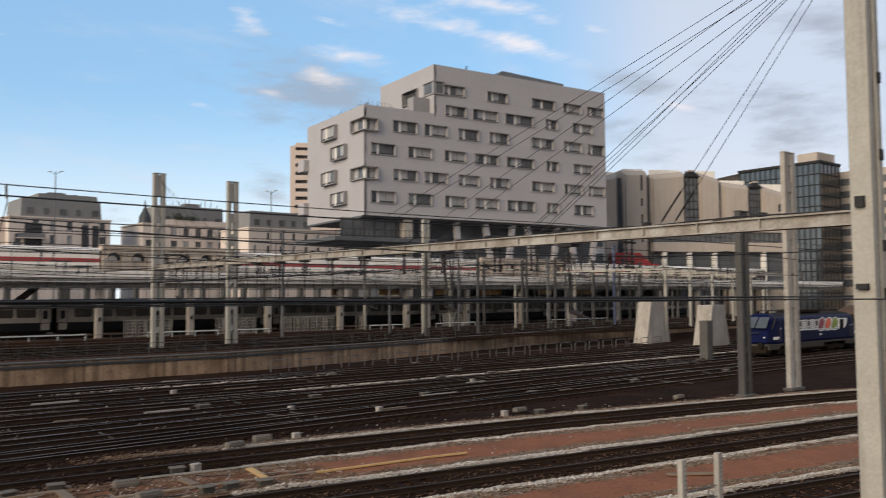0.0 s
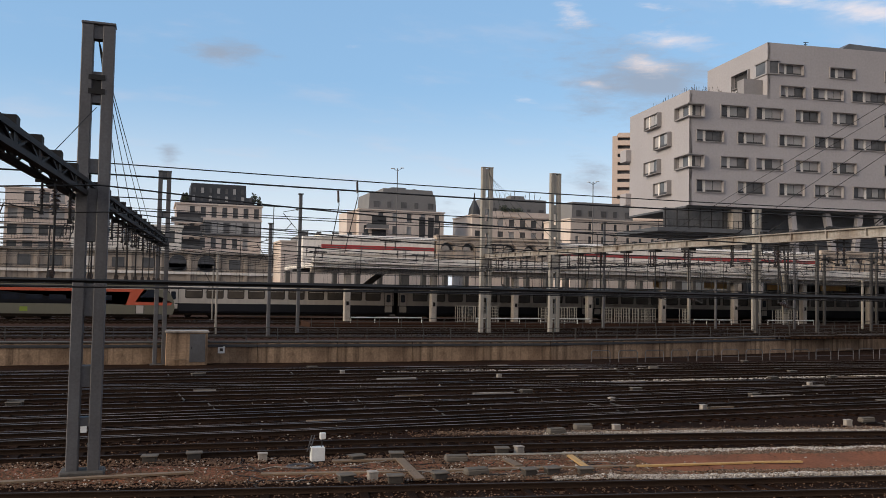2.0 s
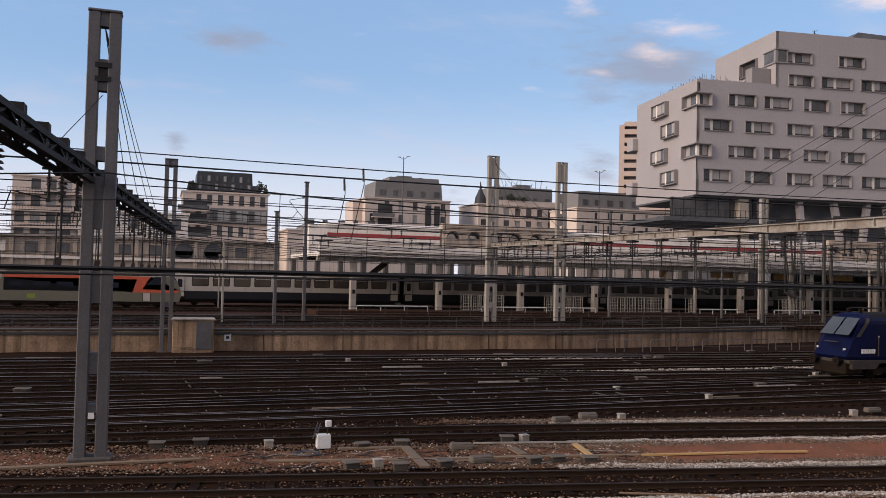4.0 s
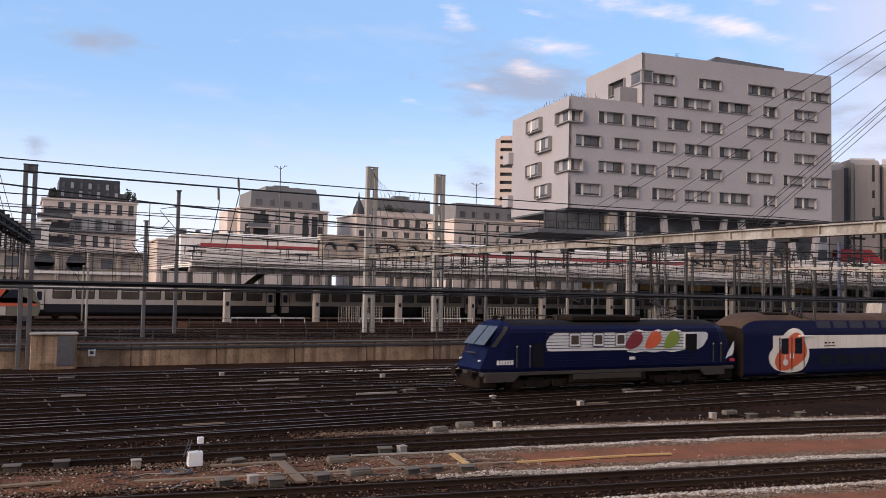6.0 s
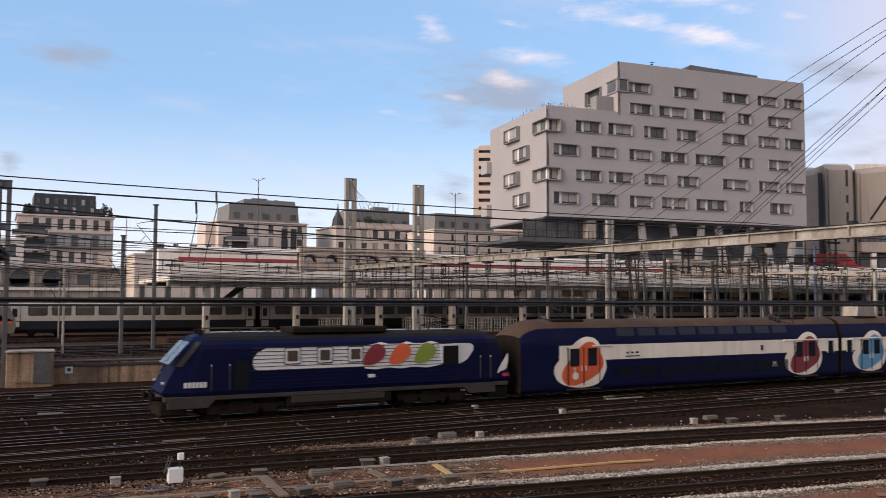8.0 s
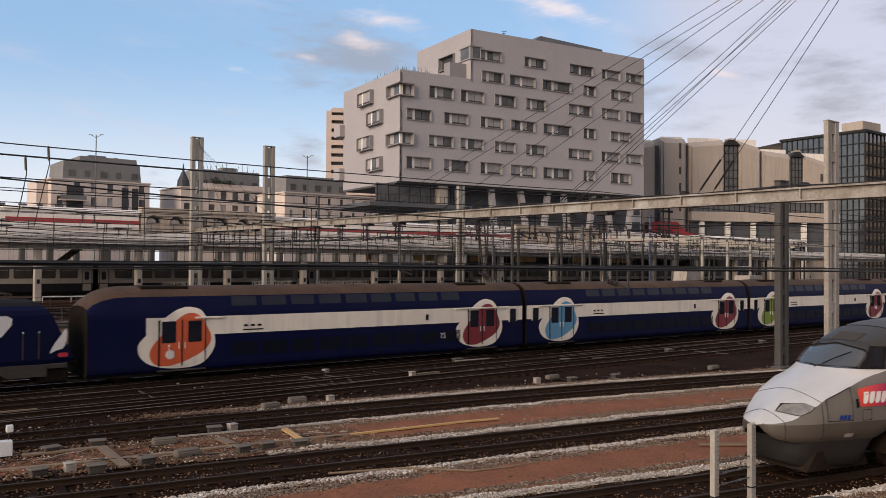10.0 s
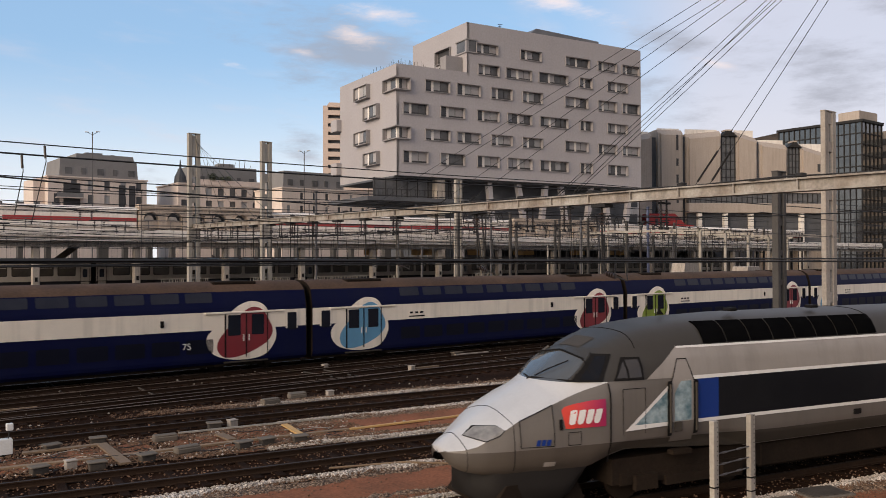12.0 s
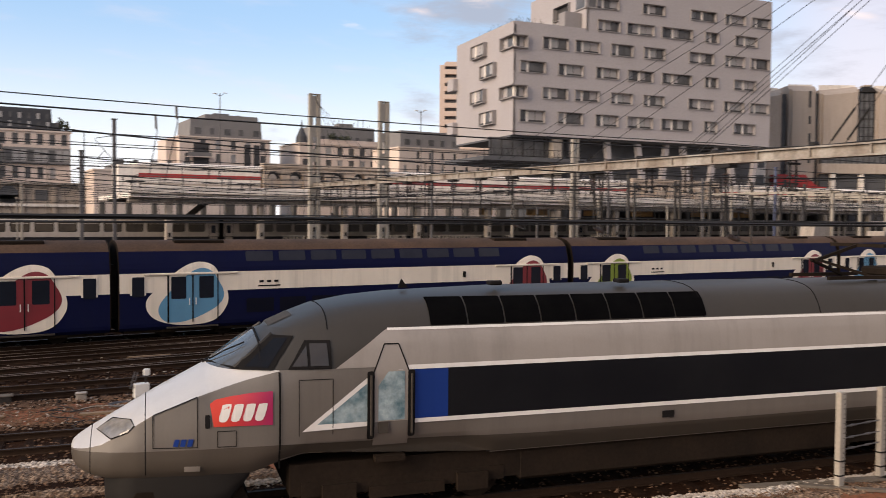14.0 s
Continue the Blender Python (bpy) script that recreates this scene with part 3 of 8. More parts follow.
for f in SWITCHES:
    sw = thing("track", "curved switch rails crossing between two tracks", "railway track", "tracks of the yard", "structure")
    for off in (-0.75, 0.75):
        part("rail", rail_bm(f, off, np.arange(-40, 120, 5.0)), [M_RAIL, M_RAILTOP], sw)


def soil_strip(fa, fb, x0, x1, label):
    """Bare red soil between two lines, with ragged edges."""
    bm = bmesh.new()
    xs = np.arange(x0, x1, 0.5)
    n = 9
    rows = []
    for x in xs:
        a, b = fa(x) + 0.35 * noise.noise(Vector((x * 0.5, 7, 0))), fb(x) + 0.35 * noise.noise(Vector((x * 0.5, 17, 0)))
        row = []
        for j in range(n):
            y = a + (b - a) * j / (n - 1)
            edge = 0.09 if j in (0, n - 1) else 0
            row.append(bm.verts.new((x, y, max(bed_height(x, y), -0.2) + 0.045 - edge + 0.02 * noise.noise(Vector((x, y, 9))))))
        rows.append(row)
    for r0, r1 in zip(rows, rows[1:]):
        for j in range(n - 1):
            bm.faces.new((r0[j], r1[j], r1[j + 1], r0[j + 1]))
    tagged(part("soil", bm, M_SOIL, smooth=True), label, "soil", kind="structure")


soil_strip(lambda x: t2(x) + 2.0, lambda x: t1(x) - 1.9, 9, 75, "strip of trodden red soil between two tracks")
soil_strip(lambda x: t3(x) + 1.9, lambda x: t2(x) - 2.0, 6, 80, "strip of trodden red soil between two tracks")
soil_strip(lambda x: t3(x) - 4.5, lambda x: t3(x) - 1.9, 4, 60, "trodden red soil beside the nearest track")
soil_strip(lambda x: t2(x) + 2.4, lambda x: t2(x) + 4.6, -14, 9, "red soil littered with stones and cables")

ROCK = [(-1, 0, 0), (1, 0, 0), (0, -1, 0), (0, 1, 0), (0, 0, -0.7), (0, 0, 0.8)]
ROCKF = [(0, 2, 5), (2, 1, 5), (1, 3, 5), (3, 0, 5), (2, 0, 4), (1, 2, 4), (3, 1, 4), (0, 3, 4)]


def scatter(name, spots, material, label, category):
    vs, fs = [], []
    for x, y, z, s in spots:
        a = random.uniform(0, 6.3)
        ca, sa = math.cos(a) * s, math.sin(a) * s
        k = len(vs)
        for p in ROCK:
            j = random.uniform(0.6, 1.25)
            vs.append((x + (p[0] * ca - p[1] * sa) * j, y + (p[0] * sa + p[1] * ca) * j * 0.8, z + p[2] * s * 0.8 * j))
        fs += [tuple(i + k for i in f) for f in ROCKF]
    data = bpy.data.meshes.new(name)
    data.from_pydata(vs, [], fs)
    data.materials.append(material)
    return tagged(new(name, data), label, category, kind="stuff")


def gravel_line(f, x0, x1, n, width, size=(0.018, 0.046)):
    out = []
    for _ in range(n):
        x = random.uniform(x0, x1)
        thick = 0.5 + 0.5 * noise.noise(Vector((x * 0.22, f(x) * 3, 5)))
        y = f(x) + random.gauss(0, 1) * width * (0.35 + thick)
        h = max(0, 0.10 * thick * (1 - abs(y - f(x)) / (2.2 * width)))
        out.append((x, y, -0.16 + h + random.uniform(-0.02, 0.02), random.uniform(*size)))
    return out


EDGES = [(t2, -1.75, -4, 70, 8500), (t2, 1.75, 11, 75, 6500), (t1, -1.8, 13, 80, 7500), (t1, 1.8, 14, 90, 4000), (t3, 1.75, 4, 60, 7000), (t3, -1.8, 8, 45, 9000)]
pale, brown = [], []
for f, o, x0, x1, n in EDGES:
    pale += gravel_line(lambda x: f(x) + o, x0, x1, n, 0.115)
    # the pale line fades into a band of brown stones on its outer side
    for _ in range(n):
        x = random.uniform(x0 - 5, min(x1, 50))
        y = f(x) + o + math.copysign(0.1 + abs(random.gauss(0, 0.45)), o)
        brown.append((x, y, bed_height(x, y) + 0.055, random.uniform(0.016, 0.042)))
pale += gravel_line(lambda x: 45.0 + 0.012 * (x - 32), 15, 78, 1500, 0.12, (0.05, 0.10))
pale += gravel_line(lambda x: 51.7 - 0.05 * (x - 32), 10, 75, 1000, 0.12, (0.05, 0.10))


def gravel_bank(f, o, x0, x1, w, mat=None, high=0.09, label="low ridge of pale fresh gravel along a track", name="gravel_bank"):
    """A low uneven ridge of pale stones beside a track, fading in and out along it."""
    bm = bmesh.new()
    rows = []
    for x in np.arange(x0, x1, 0.075):
        n1 = noise.noise(Vector((x * 0.28, o * 5, f(0))))
        n2 = noise.noise(Vector((x * 1.3, o * 5, f(0) + 4)))
        fade = min(1.0, (x - x0) / 3.0, (x1 - x) / 3.0)
        ww = w * max(0.12, (0.75 + 0.75 * n1 + 0.3 * n2)) * max(0.1, fade)
        c = f(x) + o + math.copysign(0.12 * (n2 + 0.6), o)
        row = []
        for j in range(9):
            k = j / 4 - 1
            y = c + k * ww + random.uniform(-0.02, 0.02)
            z = max(bed_height(x, y), -0.19) + high * (1 - k * k) - 0.06 * k * k + random.uniform(-0.028, 0.028)
            row.append(bm.verts.new((x + random.uniform(-0.02, 0.02), y, z)))
        rows.append(row)
    for r0, r1 in zip(rows, rows[1:]):
        for j in range(8):
            bm.faces.new((r0[j], r1[j], r1[j + 1], r0[j + 1]))
    tagged(part(name, bm, mat or M_BANK), label, "gravel", kind="stuff")


for (f, o, x0, x1, n), w in zip(EDGES, (0.25, 0.24, 0.26, 0.15, 0.24, 0.30)):
    gravel_bank(f, o, x0, x1, w)
    gravel_bank(f, o + math.copysign(0.55, o), x0 - 4, min(x1, 60), 0.55, M_BANK2, 0.075, "spread of brown mixed gravel beside a track", "brown_gravel")
for _ in range(14000):
    x = random.uniform(-10, 15)
    y = t2(x) + random.uniform(1.7, 5.4)
    (pale if random.random() < 0.07 else brown).append((x, y, max(bed_height(x, y), -0.2) + 0.06, random.uniform(0.018, 0.055)))
for _ in range(36000):
    x = random.uniform(-12, 55)
    f = random.choice((t1, t2, t2, t3, t3))
    y = f(x) + random.uniform(-3.3, 3.3)
    brown.append((x, y, bed_height(x, y) + 0.03, random.uniform(0.016, 0.045)))
scatter("gravel", pale, M_GRAVEL, "pale fresh gravel spilled along the track edges", "gravel")
scatter("ballast", brown, M_GRAVEL2, "loose brown ballast stones between the tracks", "ballast")


def make_wall():
    w = thing("wall_retaining", "long stained concrete retaining wall between the two yards", "retaining wall", kind="structure")
    x = -66.0
    while x < 130:
        a, b = x, x + 5.6
        ya, yb = wall_y(a), wall_y(b)
        L = math.hypot(b - a, yb - ya)
        bm = bevelled(0.022, L - 0.022, -0.18, 0.22, LOW - 0.1, UP + 0.05, 0.015)
        ob = part("panel", bm, M_WALL, w)
        ob.matrix_basis = pose(a, ya, 0, 0, 0, math.degrees(math.atan2(yb - ya, b - a)))
        bm = bevelled(0.0, L - 0.006, -0.26, 0.3, UP + 0.05, UP + 0.17, 0.03)
        ob = part("coping", bm, M_CONCD, w, "dark coping slab")
        duct = part("cable_duct", bevelled(0.0, L, -0.27, -0.185, UP - 0.24, UP - 0.05, 0.02), M_REVEAL, w, "dark cable duct fixed below the coping")
        duct.matrix_basis = pose(a, ya, 0, 0, 0, math.degrees(math.atan2(yb - ya, b - a)))
        ob.matrix_basis = pose(a, ya, 0, 0, 0, math.degrees(math.atan2(yb - ya, b - a)))
        x = b


make_wall()
# ---- the big office block ----
def window_box(parent, x0, x1, z0, z1, deep=0.55, proud=0.0):
    """One recessed window in a facade that lies in the plane y = 0, looking towards -y: frame proud, panes set back."""
    w = thing("window", "recessed window with a pale frame and net curtains", "window")
    del w["category"]
    w.parent = parent
    t = 0.10
    bm = wall_with_holes(x1 - x0 + 2 * t, z0 - t, z1 + t, [(t, t + x1 - x0, z0, z1)], proud + 0.05)
    bm.transform(Matrix.Translation((x0 - t, -proud, 0)))
    part("frame", bm, M_FACFRAME, w)
    n = max(2, round((x1 - x0) / 1.35))
    step = (x1 - x0) / n
    for i in range(n):
        m = random.choice((M_BLIND, M_BLIND, M_GLASS2, M_GLASS, M_GLASS))
        a, b = x0 + i * step, x0 + (i + 1) * step
        part("pane", boxes((a + 0.05, b - 0.05, deep - 0.08, deep - 0.05, z0, z1)), m, w)
    c = x0 + step * (n // 2 if n > 2 else 1)
    part("pillar", boxes((c - 0.22, c + 0.22, deep - 0.16, deep - 0.09, z0, z1)), M_WHITEW, w, "pale pillar between the panes")
    part("balustrade", boxes((x0 + 0.05, c - 0.24, deep - 0.2, deep - 0.17, z0, z0 + 0.36)), M_REVEAL, w)
    part("balustrade", boxes((c + 0.24, x1 - 0.05, deep - 0.2, deep - 0.17, z0, z0 + 0.36)), M_REVEAL, w)
    return w


def wall_with_holes(L, z0, z1, holes, thick=0.6):
    """A wall in the plane y = 0 .. thick, x 0 .. L, in one piece, with rectangular holes (x0, x1, za, zb) right through it."""
    bm = bmesh.new()
    xs = sorted({0.0, L} | {min(max(v, 0.0), L) for h in holes for v in h[:2]})
    zs = sorted({z0, z1} | {min(max(v, z0), z1) for h in holes for v in h[2:]})
    made = {}

    def at(i, j, k):
        if (i, j, k) not in made:
            made[i, j, k] = bm.verts.new((xs[i], thick * k, zs[j]))
        return made[i, j, k]

    def solid(i, j):
        if not (0 <= i < len(xs) - 1 and 0 <= j < len(zs) - 1):
            return False
        cx, cz = (xs[i] + xs[i + 1]) / 2, (zs[j] + zs[j + 1]) / 2
        return not any(h[0] < cx < h[1] and h[2] < cz < h[3] for h in holes)
    for i in range(len(xs) - 1):
        for j in range(len(zs) - 1):
            if not solid(i, j):
                continue
            bm.faces.new([at(i, j, 0), at(i + 1, j, 0), at(i + 1, j + 1, 0), at(i, j + 1, 0)])
            bm.faces.new([at(i, j + 1, 1), at(i + 1, j + 1, 1), at(i + 1, j, 1), at(i, j, 1)])
            for di, dj, p, q in ((-1, 0, (i, j + 1), (i, j)), (1, 0, (i + 1, j), (i + 1, j + 1)), (0, -1, (i, j), (i + 1, j)), (0, 1, (i + 1, j + 1), (i, j + 1))):
                if not solid(i + di, j + dj):
                    bm.faces.new([at(*q, 0), at(*p, 0), at(*p, 1), at(*q, 1)])
    bmesh.ops.recalc_face_normals(bm, faces=bm.faces)
    return bm


def make_office():
    at = pose(77.1, 110.85, -0.24, 0, 0, -7.15) @ Matrix.Diagonal((1.025, 1.09, 1.02, 1))
    b = thing("office_building", "white clad office block on slanting stilts, stepped roof, staggered windows", "building", at=at)
    Z0, ZL, ZU, L, D = 18.5, 35.5, 44.3, 51.4, 20.2
    sh = 3.69
    lo = [19.6 + sh * i for i in range(4)] + [19.6 + sh * 4]
    # alternate storeys carry one of two window rhythms
    A = [(1.2, 5.6), (8.0, 12.5), (15.0, 19.3), (21.1, 26.1), (27.9, 34.0), (36.8, 39.6), (43.2, 48.0)]
    B = [(5.2, 9.7), (11.1, 15.6), (17.8, 22.0), (24.2, 28.4), (33.4, 38.6), (41.0, 45.4), (46.8, 51.0)]
    holes_lo = []
    tops = {0: (20.6, 22.4, A), 1: (24.4, 26.1, B), 2: (28.3, 30.0, A), 3: (32.2, 34.0, B)}
    for i, (za, zb, row) in tops.items():
        holes_lo += [(x0, x1, za, zb) for x0, x1 in row]
    holes_lo = [h for h in holes_lo]
    corner = [(24.3, 26.1), (32.0, 33.8)]
    part("facade", wall_with_holes(L, Z0, ZL, holes_lo + [(0, 2.2, za, zb) for za, zb in corner]), M_FACADE, b)
    for h in holes_lo:
        window_box(b, *h, proud=0.18)
    # upper block, from 13 m on
    hu = [(x0 - 13, x1 - 13, 35.95, 37.65) for x0, x1 in ((15.2, 19.4), (20.8, 26.1), (27.7, 34.0), (36.7, 39.6), (43.2, 48.1))]
    hu += [(x0 - 13, x1 - 13, 39.5, 41.1) for x0, x1 in ((14.9, 19.1), (23.8, 28.2), (33.6, 39.0), (41.0, 45.4), (46.8, 51.0))]
    up = part("facade", wall_with_holes(L - 13.0, ZL + 0.002, ZU, hu), M_FACADE, b)
    up.location = (13.0, 0, 0)
    for h in hu:
        w = window_box(b, *h, proud=0.18)
        w.location = (13.0, 0, 0)
    # body behind the facade skin, its dark grey standing for shade in the reveals
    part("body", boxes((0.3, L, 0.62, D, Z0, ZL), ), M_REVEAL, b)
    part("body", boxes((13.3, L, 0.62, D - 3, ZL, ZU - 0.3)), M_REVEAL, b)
    # end wall towards the yard's entry (plane x = 0), with proud bay windows
    side_holes = [(5.4, 10.0, 20.8, 22.8), (8.8, 13.4, 24.6, 26.7), (5.4, 10.0, 28.4, 30.5), (8.8, 13.4, 32.2, 34.3)]
    bm = wall_with_holes(D, Z0, ZL, [(D - h[1], D - h[0], h[2], h[3]) for h in side_holes] + [(D - 3.6, D, za, zb) for za, zb in corner], 0.5)
    ob = part("end_wall", bm, M_FACADE, b)
    ob.matrix_basis = Matrix.Translation((-0.004, D, 0)) @ pose(0, 0, 0, 0, 0, -90)
    for h in side_holes:
        w = window_box(b, D - h[1], D - h[0], h[2], h[3], -0.35, 0.75)
        w.matrix_basis = Matrix.Translation((-0.004, D, 0)) @ pose(0, 0, 0, 0, 0, -90)
    # bays on the far edge of the end wall
    for z in (23.3, 31.0):
        part("bay", bevelled(-1.0, 0.5, D - 0.6, D + 1.8, z - 3.0, z - 0.9, 0.05), M_FACADE, b, "proud box bay")
    # corner windows that wrap round the edge
    for za, zb in corner:
        part("corner_window", boxes((0.62, 2.2, 0.56, 0.615, za, zb)), M_GLASS, b, "recessed dark corner window")
        part("corner_window", boxes((0.24, 0.295, 0.62, 3.6, za, zb)), M_GLASS, b)
        part("corner_pillar", boxes((0.22, 0.66, 0.30, 0.62, za, zb)), M_WHITEW, b, "white corner pillar")
        part("blind", boxes((1.3, 2.1, 0.5, 0.55, za + 0.3, zb)), M_BLIND, b)
        part("blind", boxes((0.19, 0.235, 2.2, 3.4, za + 0.3, zb)), M_BLIND, b)
        for zz in (za - 0.14, zb):
            part("frame", prism([(-0.5, -0.5), (2.34, -0.5), (2.34, -0.006), (-0.006, -0.006), (-0.006, 3.75), (-0.5, 3.75)], "z", zz, zz + 0.14), M_FACFRAME, b)
        part("frame", boxes((2.2, 2.34, -0.5, -0.006, za, zb)), M_FACFRAME, b)
        part("frame", boxes((-0.5, -0.006, 3.6, 3.75, za, zb)), M_FACFRAME, b)
    # upper block end wall, terrace glazing and roof parapets
    bm = wall_with_holes(D - 3, ZL, ZU, [(8.0, 12.5, 39.0, 41.2)], 0.5)
    ob = part("end_wall", bm, M_FACADE, b)
    ob.matrix_basis = Matrix.Translation((12.996, D - 3, 0)) @ pose(0, 0, 0, 0, 0, -90)
    w = window_box(b, 8.0, 12.5, 39.0, 41.2, proud=0.4)
    w.matrix_basis = Matrix.Translation((12.996, D - 3, 0)) @ pose(0, 0, 0, 0, 0, -90)
    part("corner_pillar", boxes((12.88, 13.35, -0.08, 0.4, 39.5, 41.4)), M_FACFRAME, b)
    part("corner_window", boxes((12.93, 14.8, -0.03, 0.3, 39.5, 41.4), (12.95, 13.3, -0.03, 2.9, 39.5, 41.4)), M_GLASS, b, "glazed corner window")
    part("frame", boxes((12.78, 15.0, -0.2, 0.4, 41.4, 41.6), (12.78, 13.4, 0.4, 3.1, 41.4, 41.6), (12.78, 15.0, -0.2, 0.4, 39.3, 39.5), (12.78, 13.4, 0.4, 3.1, 39.3, 39.5)), M_FACFRAME, b)
    part("terrace_glazing", boxes((12.6, 12.9, 3.0, 8.0, ZL + 0.3, ZL + 3.0)), M_GLASS2, b, "terrace glazing")
    part("terrace_glazing", boxes((9.8, 12.9, 1.2, 3.0, ZL, ZL + 3.2)), M_FACFRAME, b, "terrace pavilion")
    bm = boxes((0, 13.0, 0, 0.4, ZL, ZL + 0.5), (0, 0.4, 0.4, D, ZL, ZL + 0.5))
    part("parapet", bm, M_FACADE, b)
    bm = bmesh.new()
    for i in range(70):
        x, y = (random.uniform(0.6, 2.0), random.uniform(1.0, 14)) if i % 2 else (random.uniform(0.7, 9), random.uniform(0.7, 1.5))
        bar(bm, (x, y, ZL + 0.3), (x + random.uniform(-0.3, 0.3), y, ZL + random.uniform(0.8, 1.7)), 0.05, n=3)
    part("terrace_plants", bm, M_BARK, b, "thin bare planting on the terrace")
    part("roof", boxes((13.2, L - 0.1, 0.6, D - 3.2, ZU - 0.3, ZU)), M_ZINC, b)
    bm = prism([(26.5, ZU), (28.2, ZU + 1.3), (42.3, ZU + 0.8), (42.3, ZU)], "y", 1.2, 9)
    part("roof_shed", bm, M_ZINC, b, "low grey plant room on the roof")
    bm = bars([((20.3, 1, ZU), (20.3, 1, ZU + 0.9)), ((19.9, 1, ZU + 0.8), (20.8, 1, ZU + 0.9)), ((20.0, 1, ZU + 0.5), (20.6, 1, ZU + 0.5))], 0.07)
    part("aerial", bm, M_IRON, b)
    # undercroft: set-back storeys, their shade put into a dark tone, and slanting white stilts
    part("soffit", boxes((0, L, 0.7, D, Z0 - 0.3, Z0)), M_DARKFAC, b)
    part("undercroft", boxes((9.0, L, 4.0, D, UP, Z0 - 0.3)), M_DARKFAC, b, "dark glazed undercroft, shade deepened by its tone")
    for i in range(9):
        x = 12 + i * 4.4
        part("undercroft_window", boxes((x, x + 1.6, 3.96, 4.0, 14.6, 16.4)), M_GLASS, b)
        part("undercroft_window", boxes((x + 0.4, x + 3.4, 3.96, 4.0, 10.2, 12.9)), M_GLASS, b)
    for i, (xa, xb) in enumerate(((11.5, 13.2), (18.2, 20.0), (24.2, 27.6), (30.2, 27.9), (33.5, 36.5), (40.5, 38.0), (43.5, 46.5), (50.0, 47.0))):
        bm = bmesh.new()
        bar(bm, (xb, 1.5, UP), (xa, 1.5, Z0 - 0.1), 0.85, 0.85)
        part("stilt", bm, M_FACADE, b, "slanting white concrete stilt")
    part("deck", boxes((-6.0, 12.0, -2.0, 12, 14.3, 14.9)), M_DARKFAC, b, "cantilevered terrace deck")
    bm = bmesh.new()
    for i in range(22):
        bar(bm, (-5.8 + i * 0.8, -1.9, 14.9), (-5.8 + i * 0.8, -1.9, 16.1), 0.05)
    bar(bm, (-5.8, -1.9, 16.1), (11.9, -1.9, 16.1), 0.07)
    part("railing", bm, M_IRON, b)
    for i in range(8):
        part("mullion", boxes((-3 + i * 1.9, -3 + i * 1.9 + 0.12, 1.5, 1.62, 14.9, Z0 - 0.3)), M_IRON, b)
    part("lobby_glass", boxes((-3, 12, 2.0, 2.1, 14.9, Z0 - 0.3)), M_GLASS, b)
    part("pier", bevelled(7.6, 9.2, 0.6, 3.6, UP, Z0 - 0.3, 0.05), M_CONC, b)
    return b


make_office()


